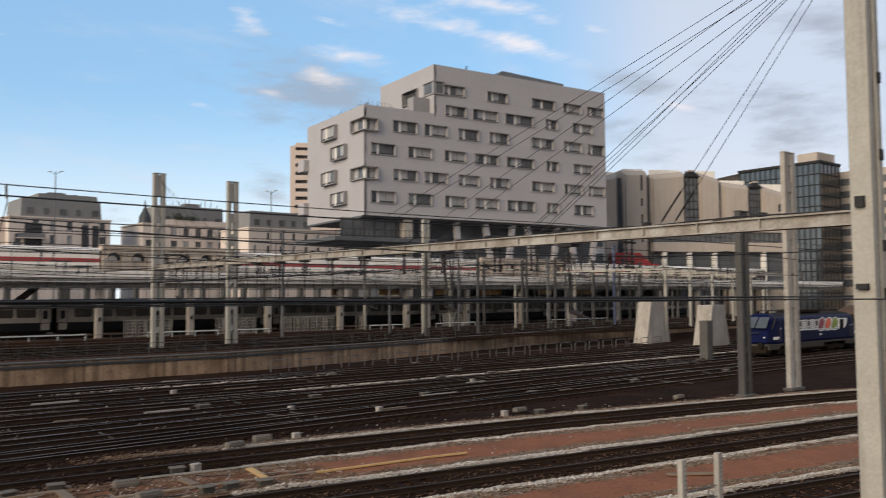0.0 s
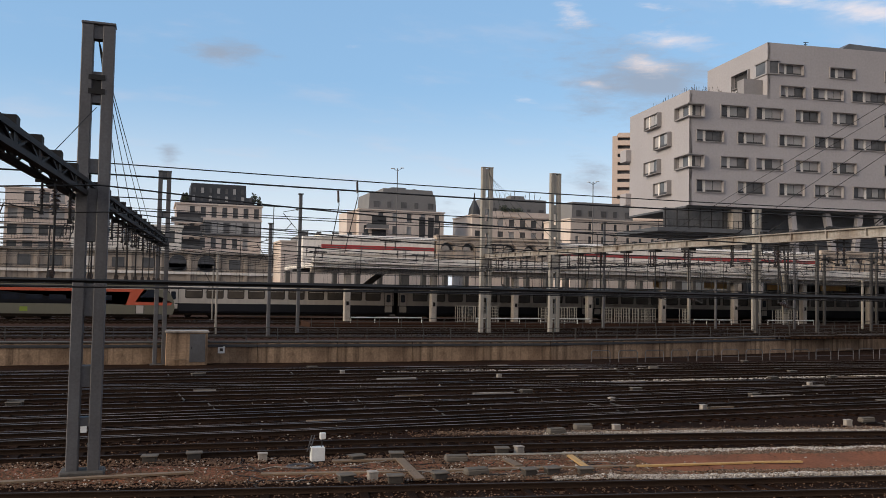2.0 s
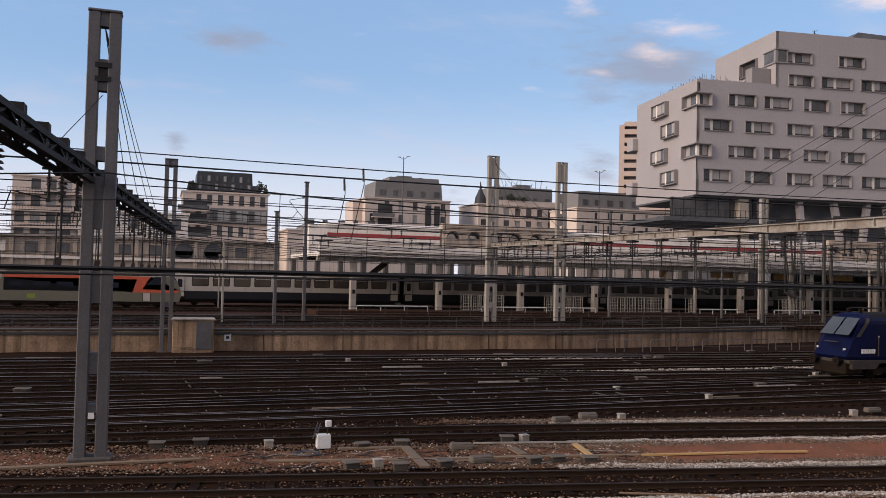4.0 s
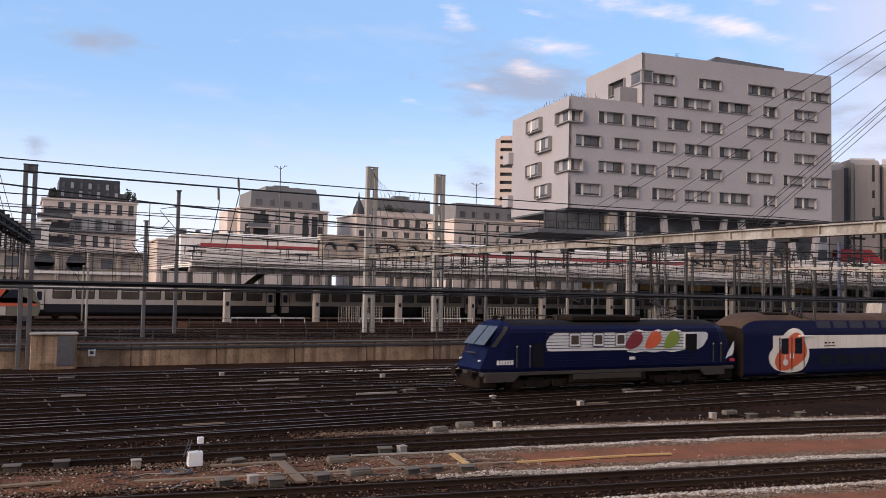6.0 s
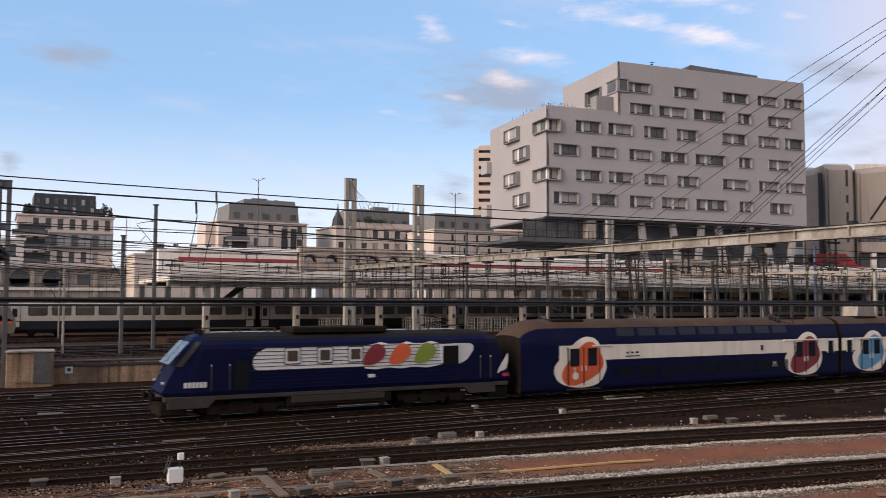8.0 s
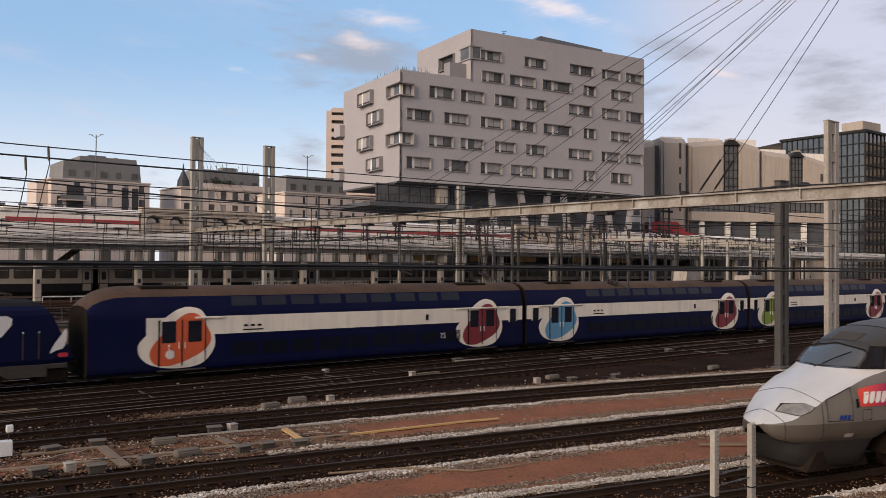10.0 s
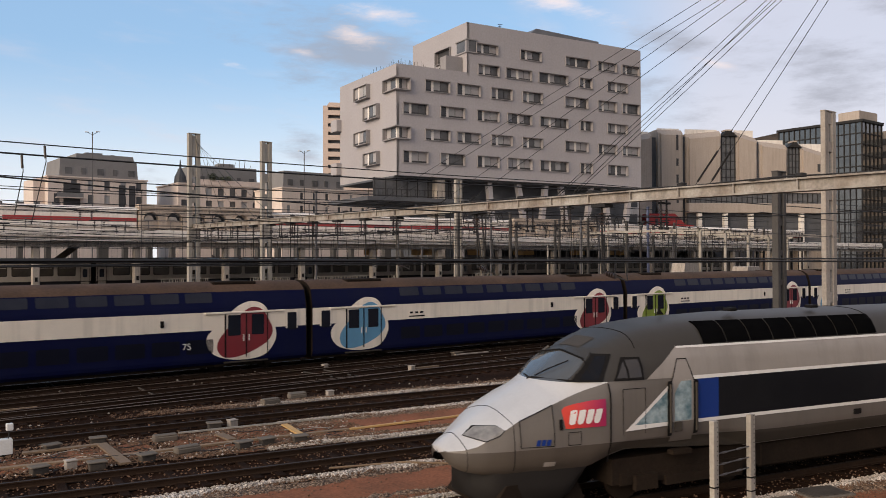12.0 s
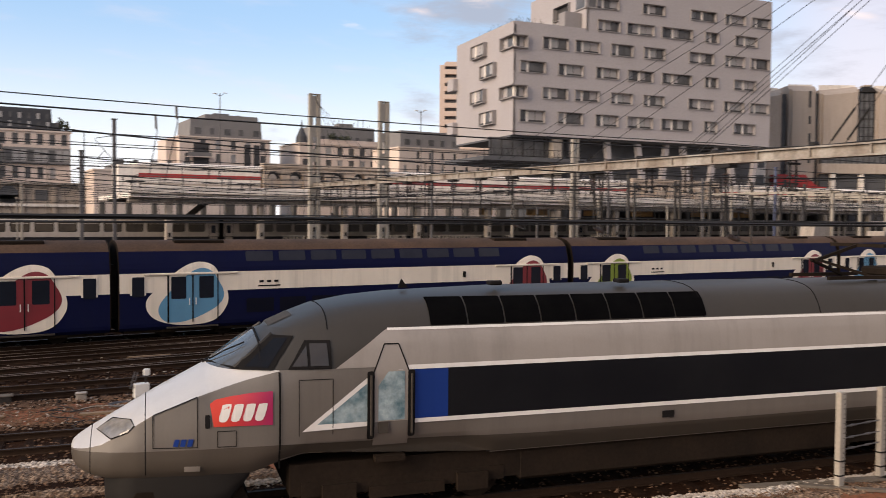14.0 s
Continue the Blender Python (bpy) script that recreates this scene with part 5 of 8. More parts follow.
def double_deck_coach(label, doors, first=False, length=24.0):
    c = thing("railway_coach", label, "railway coach", "coaches of the suburban train")
    L0, L1 = (0.55 if first else 0.12), length

    def strip(k0, k1):
        ring = [(-y, z) for y, z in COACH[k0:k1 + 1]]
        st = [(L0, 1.0), (L1, 1.0)]
        if first and k0 >= 4:
            # the leading end's roof is drawn down
            st = [(L0, 0.30), (L0 + 0.25, 0.58), (L0 + 0.6, 0.80), (L0 + 1.1, 0.95), (L0 + 1.6, 1.0), (L1, 1.0)]
        bm = loft([[(x, y, 3.05 + (z - 3.05) * q if z > 3.05 else z) for y, z in ring] for x, q in st], lambda p: 0, False)
        other = loft([[(x, -y, 3.05 + (z - 3.05) * q if z > 3.05 else z) for y, z in ring] for x, q in st], lambda p: 0, False)
        return merge(bm, other)
    part("lower_side", strip(0, 3), P_NAVY, c)
    part("band", strip(3, 4), P_CREAM if not first else [P_CREAM], c, "cream waist band")
    part("upper_side", strip(4, 7), P_NAVY, c)
    part("roof", strip(7, 11), P_ROOF, c, "rust brown roof", smooth=True)
    ends = [(y, z) for y, z in COACH] + [(-y, z) for y, z in COACH[-2::-1]]
    part("end_wall", prism([(y, 3.05 + (z - 3.05) * 0.28 if first and z > 3.05 else z) for y, z in ends], "x", L0 - 0.03, L0 + 0.02), P_UNDER, c)
    part("end_wall", prism(ends, "x", L1 - 0.02, L1 + 0.03), P_UNDER, c)
    part("gangway", boxes((L1, L1 + 0.5, -0.75, 0.75, 0.9, 3.2)), P_UNDER, c, "black rubber gangway")
    part("underframe", boxes((L0 + 0.2, L1 - 0.2, -1.2, 1.2, 0.30, 0.5)), P_UNDER, c)
    if first:
        part("navy_front", boxes((L0, 3.0, -1.427, -1.40, 2.0, 2.87)), P_NAVY, c)
    x = doors[0] + 2.4
    while x + 1.3 < doors[1] - 1.6:
        part("upper_window", decal(rect(x, x + 1.28, 3.30, 3.74, 0.06), coach_side, 0.012), P_UPGL, c)
        part("lower_window", decal(rect(x, x + 1.28, 0.98, 1.62, 0.06), coach_side, 0.012), P_LOWGL, c)
        x += 1.57
    for i, (d, col) in enumerate(zip(doors, doors[2])):
        emblem_door(c, d, col, first and i == 0)
    for x0, x1 in ((0.62, 1.12), (length - 1.05, length - 0.55)):
        if first and x0 < 2:
            continue
        part("end_window", decal(rect(x0, x1, 1.86, 2.70, 0.04), coach_side, 0.034), P_COACHGL, c)
        part("end_window_frame", boxes((x0 - 0.07, x1 + 0.07, -1.436, -1.41, 1.92, 2.78)), P_CREAM, c)
    part("grab_box", boxes((doors[1] - 4.1, doors[1] - 3.95, -1.47, -1.41, 2.25, 2.55)), P_SEAM, c)
    for k in range(3):
        part("pictogram", boxes((doors[0] + 3.0 + k * 0.35, doors[0] + 3.2 + k * 0.35, -1.432, -1.41, 2.32, 2.42)), P_SEAM, c)
    part("pictogram", boxes((doors[0] + 2.95, doors[0] + 4.0, -1.432, -1.41, 2.14, 2.20)), P_SEAM, c)
    part("roof_vent", bevelled(L1 - 4.6, L1 - 2.4, -0.8, 0.8, 4.06, 4.25, 0.05), P_UNDER, c, "dark roof well with fittings")
    part("roof_vent", bevelled(L0 + 2.4, L0 + 4.6, -0.8, 0.8, 4.06, 4.25, 0.05), P_UNDER, c)
    bogie(c, 3.4)
    bogie(c, length - 3.2)
    return c


coaches = [double_deck_coach("navy double deck coach, cream band, orange and red doors", (4.62, 22.5, (P_ORANGE, P_RED)), True, 25.72),
           double_deck_coach("navy double deck coach, cream band, blue and red doors", (3.15, 21.15, (P_BLUE, P_RED))),
           double_deck_coach("navy double deck coach, cream band, green and red doors", (3.15, 21.15, (P_GREEN, P_RED))),
           double_deck_coach("navy double deck coach, cream band, blue and orange doors", (3.15, 21.15, (P_BLUE, P_ORANGE)))]
writing("7S", 0.42, pose(19.4, -1.43, 1.2, 90, 0, 0), P_WHITE, coaches[0])

LOCO = [(1.36, 1.12), (1.42, 1.30), (1.42, 3.12), (1.36, 3.32), (1.18, 3.50), (0.95, 3.64), (0.5, 3.74), (0.0, 3.76)]


def loco_side(x, z):
    return float(np.interp(z, [p[1] for p in LOCO], [p[0] for p in LOCO]))


def make_loco():
    """Electric engine. Its own x starts at the front buffers; the nose leans back."""
    e = thing("electric_locomotive", "navy electric locomotive with a cream panel and three coloured drops", "locomotive")
    full = [(-y, z) for y, z in LOCO] + [(y, z) for y, z in LOCO[-2::-1]]

    def lean(z):
        return float(np.interp(z, [1.1, 1.4, 2.35, 3.6, 3.8], [1.26, 1.04, 1.28, 2.42, 2.85]))
    st = []
    for k in range(6):
        t = k / 5
        st.append([(lean(z) * (1 - t) + 3.3 * t, y * (0.86 + 0.14 * min(1, t * 1.6)), z) for y, z in full])
    st.append([(16.6, y, z) for y, z in full])
    for k in range(1, 6):
        t = k / 5
        st.append([((19.34 - lean(z)) * t + 16.6 * (1 - t) + 0.46 * t, y * (1 - 0.14 * max(0, t - 0.4) / 0.6), z) for y, z in full])
    part("body", loft(st, lambda p: 1 if p.z > 3.42 and 2.9 < p.x < 17.4 else 0), [P_NAVY, P_LOCOROOF], e)
    # windscreens lie in the leaning front
    for sx in (-1, 1):
        bm = bmesh.new()
        v = [bm.verts.new(c) for c in ((lean(2.5) - 0.02, sx * 0.06, 2.5), (lean(2.5) - 0.02, sx * 1.08, 2.5), (lean(3.45) - 0.02, sx * 1.0, 3.45), (lean(3.45) - 0.02, sx * 0.06, 3.45))]
        bm.faces.new(v)
        part("windscreen", bm, P_SCREEN, e, "pale reflecting windscreen")
    part("screen_pillar", decal([(1.62, 2.42), (1.92, 2.42), (2.72, 3.46), (2.46, 3.46)], lambda x, z: loco_side(x, z) * 0.97, 0.03), P_GREYU, e, "grey pillar beside the windscreen")
    for y in (-0.5, 0.38):
        part("horn", bevelled(2.75, 3.05, y, y + 0.12, 3.72, 3.95, 0.02), P_UNDER, e)
    for y in (-1.0, 1.0):
        bm = bmesh.new()
        cyl(bm, (1.14, y, 1.70), 0.055, 0.10, 14, "x")
        part("headlamp", bm, P_WHITE, e)
    part("front_trim", boxes((1.16, 1.34, -0.5, 0.5, 2.06, 2.10)), P_GREYU, e)
    # cream panel with rounded ends and ribs
    OX = 1.9
    panel = [(3.05, 2.45), (3.15, 2.2), (3.4, 2.12), (8.4, 2.14)]
    for cx in (9.0, 10.35, 11.7):
        panel += [(cx - 0.55, 2.05), (cx, 1.98), (cx + 0.55, 2.05)]
    panel += [(12.5, 2.1), (13.6, 2.12), (14.0, 2.3), (14.35, 2.75), (14.38, 3.0), (14.2, 3.12), (12.4, 3.14)]
    for cx in (11.95, 10.65, 9.25):
        panel += [(cx + 0.4, 3.18), (cx, 3.28), (cx - 0.4, 3.18)]
    panel += [(8.4, 3.14), (3.7, 3.14), (3.3, 2.95), (3.1, 2.7)]
    part("cream_panel", decal([(x + OX, z) for x, z in panel], loco_side, 0.012), P_WHITE, e)
    for k in range(12):
        z = 1.30 + k * 0.165
        part("rib", boxes((4.9, 15.4 if z < 3.1 else 15.0, -1.447, -1.40, z, z + 0.028)), P_GREYU if z > 2.1 else P_NAVY, e)
    drop = [(-0.62, -0.42), (-0.1, -0.47), (0.38, -0.22), (0.55, 0.12), (0.35, 0.42), (-0.05, 0.48), (-0.45, 0.1)]
    for cx, m in ((8.95, P_RED), (10.3, P_ORANGE), (11.65, P_GREEN)):
        part("coloured_drop", decal([(cx + OX + x, 2.70 + z) for x, z in curve_closed(drop)], loco_side, 0.052), m, e)
    for x0, x1 in ((4.54, 5.2), (6.1, 6.75), (7.62, 8.27)):
        part("grille_rim", decal(rect(x0 + OX - 0.06, x1 + OX + 0.06, 2.36, 3.12, 0.06), loco_side, 0.046), P_SEAM, e)
        part("grille_frame", decal(rect(x0 + OX - 0.02, x1 + OX + 0.02, 2.40, 3.08, 0.06), loco_side, 0.05), P_WHITE, e)
        part("grille", decal(rect(x0 + OX + 0.08, x1 + OX - 0.08, 2.50, 2.98, 0.04), loco_side, 0.06), P_LOCOGL, e)
    part("side_door", decal(rect(12.62 + OX, 13.5 + OX, 2.08, 3.02, 0.05), loco_side, 0.05), P_SEAM, e, "dark side door with a pale frame")
    part("door_frame", boxes((12.5 + OX, 13.6 + OX, -1.49, -1.45, 3.02, 3.10), (12.5 + OX, 12.6 + OX, -1.49, -1.45, 2.2, 3.02), (13.52 + OX, 13.62 + OX, -1.49, -1.45, 2.2, 3.02)), P_WHITE, e)
    part("cab_door", decal(rect(4.15, 4.82, 1.34, 2.6, 0.05), loco_side, 0.012), P_BAND, e, "dark louvred panel behind the cab")
    for x in (1.22, 2.02, 14.75, 15.35):
        part("handrail", boxes((x + OX, x + OX + 0.035, -1.50, -1.46, 1.35, 2.45)), P_GREYU, e)
        part("handrail_end", boxes((x + OX, x + OX + 0.035, -1.505, -1.455, 2.40, 2.47)), P_WHITE, e)
    for k in range(6):
        part("number_bar", boxes((2.0 + k * 0.165, 2.12 + k * 0.165, -1.44, -1.41, 1.50, 1.73)), P_WHITE, e, "white bar of the running number")
    leaf = [(-0.3, -0.45), (-0.15, -0.1), (0.1, 0.25), (0.32, 0.55), (0.34, 0.1), (0.2, -0.25), (-0.1, -0.35)]
    part("leaf_emblem", decal([(16.1 + OX + x, 2.0 + z) for x, z in curve_closed(leaf)], loco_side, 0.014), P_WHITE, e)
    part("small_emblem", decal(rect(16.1 + OX, 16.5 + OX, 1.38, 1.56, 0.06), loco_side, 0.014), P_MAGENTA, e)
    part("plate", boxes((8.6 + OX, 8.95 + OX, -1.46, -1.41, 1.62, 1.78)), P_WHITE, e)
    part("solebar", bevelled(1.2, 18.4, -1.38, 1.38, 0.92, 1.12, 0.03), P_GREYU, e)
    part("corner_step", prism([(1.35, 1.1), (1.35, 0.62), (3.0, 0.62), (3.5, 1.1)], "y", -1.41, -1.2), P_GREYU, e, "grey corner step under the cab")
    part("corner_step", prism([(15.6, 1.1), (16.1, 0.62), (17.6, 0.62), (17.6, 1.1)], "y", -1.41, -1.2), P_GREYU, e)
    part("equipment_box", bevelled(6.6, 11.8, -1.32, 1.32, 0.42, 0.95, 0.06), P_UNDER, e)
    part("equipment_box", bevelled(6.8, 11.4, -1.37, -1.2, 0.6, 0.92, 0.03), P_SKIRT2, e)
    for x0, x1 in ((1.0, 2.2), (17.3, 18.5)):
        part("snow_plough", bevelled(x0, x1, -1.2, 1.2, 0.28, 0.95, 0.1), P_UNDER, e)
    for x in (0.68, 18.35):
        for y in (-0.87, 0.87):
            bm = bmesh.new()
            cyl(bm, (x, y, 1.05), 0.10, 0.5, 12, "x")
            cyl(bm, (x if x < 1 else x + 0.45, y, 1.05), 0.24, 0.06, 16, "x")
            part("buffer", bm, P_UNDER, e)
    part("roof_box", bevelled(6.9, 11.7, -0.95, 0.95, 3.72, 4.02, 0.06), P_UNDER, e)
    bm = bmesh.new()
    for x in (3.0, 4.6, 6.2, 14.2, 16.4):
        bar(bm, (x, -0.5, 3.72), (x, -0.5, 3.98), 0.09, n=6)
        bar(bm, (x, 0.5, 3.72), (x, 0.5, 3.98), 0.09, n=6)
    for y in (-0.5, 0.5):
        bar(bm, (3.0, y, 3.98), (6.2, y, 3.98), 0.05, n=6)
        bar(bm, (14.2, y, 3.98), (16.4, y, 3.98), 0.05, n=6)
    part("roof_busbar", bm, P_GREYU, e)
    bm = bars([((14.3, -0.5, 4.0), (15.6, -0.1, 4.25)), ((14.3, 0.5, 4.0), (15.6, 0.1, 4.25)), ((15.6, 0, 4.25), (14.4, 0, 4.5)), ((14.4, -0.8, 4.5), (14.4, 0.8, 4.5))], 0.05)
    part("pantograph", bm, P_UNDER, e, "folded pantograph")
    bogie(e, 4.6, (-1.3, 1.3), 0.55)
    bogie(e, 14.1, (-1.3, 1.3), 0.55)
    return e


loco = make_loco()

# ---- the silver high-speed train ----
T_TOP = [(-3.27, 1.365), (-3.24, 1.45), (-3.15, 1.53), (-3.0, 1.63), (-2.8, 1.745), (-2.2, 2.08), (-1.6, 2.40), (-1.07, 2.68), (-0.6, 2.98), (-0.19, 3.26), (0.46, 3.54), (0.92, 3.70), (1.6, 3.82), (2.34, 3.89), (4.6, 3.97), (9.0, 3.99), (19.2, 3.99)]
T_WID = [(-3.27, 0.03), (-3.25, 0.26), (-3.2, 0.40), (-3.1, 0.54), (-2.9, 0.72), (-2.6, 0.90), (-2.2, 1.06), (-1.2, 1.29), (0.0, 1.39), (1.0, 1.42), (19.2, 1.42)]
T_BOT = [(-3.27, 1.345), (-3.24, 1.20), (-3.15, 1.08), (-3.0, 1.0), (-2.7, 0.94), (-2.2, 0.93), (-0.35, 0.96), (0.1, 1.12), (0.5, 1.22), (3.3, 1.22), (4.0, 0.97), (19.2, 0.95)]
T_TONE = [(-3.27, 1.355), (-2.4, 1.40), (-1.3, 1.43), (0.1, 1.43), (19.2, 1.43)]
T_SEC = [(0.90, 0.0), (0.985, 0.09), (1.0, 0.17), (1.0, 0.34), (1.0, 0.52), (0.985, 0.60), (0.955, 0.70), (0.925, 0.745), (0.90, 0.765), (0.84, 0.84), (0.76, 0.905), (0.64, 0.955), (0.48, 0.982), (0.28, 0.995), (0.0, 1.0)]


def tv(tab, x):
    return float(np.interp(x, [p[0] for p in tab], [p[1] for p in tab]))


T_HOOD = [(-3.27, 1.37), (-3.0, 1.42), (-2.75, 1.50), (-1.94, 2.0), (-1.24, 2.29), (-0.4, 2.55), (0.08, 2.67), (19.2, 2.68)]


def tgv_half(x, z):
    """Half width of the skin at the height z."""
    w, a, b = tv(T_WID, x), tv(T_BOT, x), tv(T_TOP, x)
    h = min(1.0, max(0.0, (z - a) / (b - a)))
    f = float(np.interp(h, [p[1] for p in T_SEC], [p[0] for p in T_SEC]))
    if x < -0.5:
        # the nose: upright flanks up to the hood's edge, then a crown
        e = min(tv(T_HOOD, x), b - 0.03)
        if z <= e:
            g = float(np.interp((z - a) / (e - a), (0, 0.12, 0.3, 0.6, 1.0), (0.88, 0.975, 1.0, 1.0, 0.94)))
        else:
            g = 0.94 * max(0.0, 1 - (min(z, b) - e) / (b - e)) ** 0.62
        k = min(1.0, (-0.5 - x) / 0.6)
        f = f * (1 - k) + g * k
    cab = max(0.0, 1 - abs(x + 0.1) / 1.5) * 0.10
    return w * f * (1 - (cab * min(1, (h - 0.6) * 4) if h > 0.6 else 0))


def tgv_levels(x):
    """Heights of the hood's edge, the waist under the cab glass, the eaves and the roof."""
    b = tv(T_TOP, x)
    e = min(tv(T_HOOD, x), b - 0.06)
    k = min(1.0, max(0.0, (x + 1.35) / 0.3))
    waist = (e + (b - e) * 0.3) * (1 - k) + min(max(2.69, e + 0.004), b - 0.004) * k
    eaves = (e + (b - e) * 0.6) * (1 - k) + min(3.34, b - 0.002) * k if b < 3.5 else 3.34
    return e, waist, max(eaves, waist + 0.001), b


def tgv_ring(x):
    a = tv(T_BOT, x)
    e, w, v, b = tgv_levels(x)
    s = min(tv(T_TONE, x), e - 0.005)
    zs = [a + (s - a) * t for t in (0, 0.15, 0.4, 0.7, 0.97)] + [s + (e - s) * t for t in (0, 0.3, 0.6, 0.85, 0.96)] + [e + (w - e) * t for t in (0, 0.05, 0.34, 0.67)] + [w + (v - w) * t for t in (0, 0.2, 0.4, 0.6, 0.8)]
    zs += [v + (b - v) * t for t in (0, 0.2, 0.4, 0.6, 0.75, 0.87, 0.95, 0.985, 1.0)]
    return [(tgv_half(x, z), z) for z in zs]


def tgv_side(x, z):
    return tgv_half(x, z)


def make_tgv():
    g = thing("high_speed_power_car", "silver grey high-speed power car with a black window band", "train")
    xs = sorted(set([round(v, 3) for v in list([-3.27, -3.262, -3.25, -3.23] + list(np.arange(-3.2, 1.2, 0.06))) + [-1.07, -0.19, 0.1] + list(np.arange(1.2, 5, 0.2)) + list(np.arange(5, 19.3, 0.6)) + [19.15]]))
    st = []
    for x in xs:
        r = tgv_ring(x)
        st.append([(x, -y, z) for y, z in r] + [(x, y, z) for y, z in r[-2::-1]])

    def slot(p):
        e, w, v, b = tgv_levels(p.x)
        if p.x < 0.1 and p.z < tv(T_TONE, p.x) - 0.0005 and p.z < e:
            return 5
        if p.z < e - 0.0005:
            return 0
        if p.x < -1.05 or p.z < w - 0.0005:
            return 3 if p.x < 0.08 else 0
        if p.x < -0.2:
            return 2
        return 4 if p.x > 1.99 and p.z < v - 0.0005 else 1
    part("body", loft(st, slot), [P_SILVER, P_DGREY, P_SCREEN, P_HOOD, P_LIGHT, P_SKIRT], g, smooth=True)
    # the apron below the nose, its dark tone holding the chin's shadow
    ap = []
    for x in (-2.72, -2.70, -2.62, -2.45, -2.2, -1.6, -1.0, -0.75, -0.5, -0.38):
        w = tgv_half(x, 1.1) - 0.10 - max(0.0, -2.45 - x) * 1.1
        z0 = float(np.interp(x, (-2.72, -2.5, -0.85, -0.38), (0.40, 0.30, 0.30, 0.88)))
        ap.append([(x, -w, 1.0), (x, -w, (1.0 + z0) / 2), (x, -w + 0.03, z0 + 0.05), (x, -w + 0.08, z0), (x, w - 0.08, z0), (x, w, z0 + 0.05), (x, w, 1.0)])
    part("apron", loft(ap, lambda c: 0), P_APRON, g, "apron below the nose, darkened for the chin's shadow", smooth=True)

    def dec(name, pts, m, off=0.008, label="", parent=None, fine=0.25):
        return part(name, decal(pts, tgv_side, off, fine), m, parent or g, label, smooth=True)
    E = 19.1
    dec("skirt", [(0.11, 1.16), (0.5, 1.24), (3.3, 1.24), (4.0, 0.99), (E, 0.97), (E, 1.27), (5.0, 1.30), (0.11, 1.43)], P_SKIRT2, 0.014, fine=0.13)
    dec("upper_panel", [(1.05, 2.69), (2.45, 2.68), (E, 2.62), (E, 3.28), (2.86, 3.32), (1.98, 3.33)], P_LIGHT, 0.014, fine=0.13)
    dec("stripe", [(2.0, 2.62), (2.45, 2.62), (E, 2.57), (E, 2.63), (2.45, 2.70), (2.05, 2.70)], P_WHITE, 0.020)
    dec("stripe", [(0.47, 1.63), (1.63, 1.66), (E, 1.60), (E, 1.68), (1.0, 1.74), (0.62, 1.74)], P_WHITE, 0.012)
    dec("stripe", [(0.47, 1.63), (0.62, 1.66), (1.75, 2.52), (1.62, 2.52)], P_WHITE, 0.014)
    dec("stripe", [(2.0, 3.31), (2.86, 3.30), (E, 3.26), (E, 3.31), (2.86, 3.35), (2.0, 3.35)], P_WHITE, 0.022, fine=0.13)
    dec("window_band", [(3.10, 1.72), (E, 1.68), (E, 2.57), (3.10, 2.63)], P_BAND, 0.010)
    dec("blue_square", [(2.45, 1.74), (3.10, 1.72), (3.10, 2.63), (2.45, 2.63)], P_TBLUE, 0.010)
    dec("tinted_panel", [(0.72, 1.74), (1.62, 1.74), (1.62, 2.42)], P_DOORGL, 0.010)
    for k in range(8):
        x0 = 2.80 + k * 0.74
        dec("grille", rect(x0 + 0.015, x0 + 0.725, 3.37, 3.84, 0.02), P_GRILLE, 0.016, fine=0.09, label="black air intake grille")
    # crew door with its handrails
    d = dec("door", [(1.72, 1.28), (2.36, 1.28), (2.36, 1.72), (1.72, 1.72)], P_SILVER, 0.022, "narrow crew door")
    dec("door_leaf", [(1.72, 1.72), (2.36, 1.72), (2.36, 2.6), (2.18, 3.06), (1.92, 3.06), (1.72, 2.6)], P_LIGHT, 0.021, parent=d, fine=0.13)
    for (xa, za), (xb, zb) in (((1.72, 2.6), (1.92, 3.08)), ((1.92, 3.08), (2.18, 3.08)), ((2.18, 3.08), (2.36, 2.6))):
        q = Vector((zb - za, xa - xb)).normalized() * 0.011
        dec("door_joint", [(xa - q.x, za - q.y), (xb - q.x, zb - q.y), (xb + q.x, zb + q.y), (xa + q.x, za + q.y)], P_SEAM, 0.027, parent=d, fine=0.1)
    dec("door_window", [(1.80, 1.74), (2.28, 1.74), (2.28, 2.60), (1.98, 2.60), (1.80, 2.35)], P_DOORGL, 0.030, parent=d)
    for x in (1.60, 2.34):
        dec("door_recess", rect(x, x + 0.13, 1.42, 2.62, 0.04), P_SEAM, 0.034, parent=d)
        part("handrail", boxes((x + 0.05, x + 0.08, -1.50, -1.46, 1.5, 2.55)), P_GREYU, d)
    part("door_step", boxes((1.76, 2.3, -1.44, -1.25, 1.0, 1.10)), P_UNDER, d)
    part("door_lock", boxes((1.80, 1.98, -1.47, -1.43, 1.52, 1.72)), P_GREYU, d)
    # nose
    def hood(name, pts, m, lift, label=""):
        bm = decal(pts, tgv_side, lift, 0.05)
        for v in bm.verts:
            v.co.z += lift
        return part(name, bm, m, g, label, smooth=True)
    hood("headlamp", [(-2.84, 1.66), (-2.60, 1.60), (-2.34, 1.71), (-2.24, 1.82), (-2.30, 1.87), (-2.58, 1.82)], P_LAMPGL, 0.016, "dark slanting headlamp glass")
    hood("headlamp_rim", [(-2.855, 1.657), (-2.60, 1.588), (-2.33, 1.70), (-2.225, 1.815), (-2.285, 1.883), (-2.59, 1.832)], P_SEAM, 0.008)
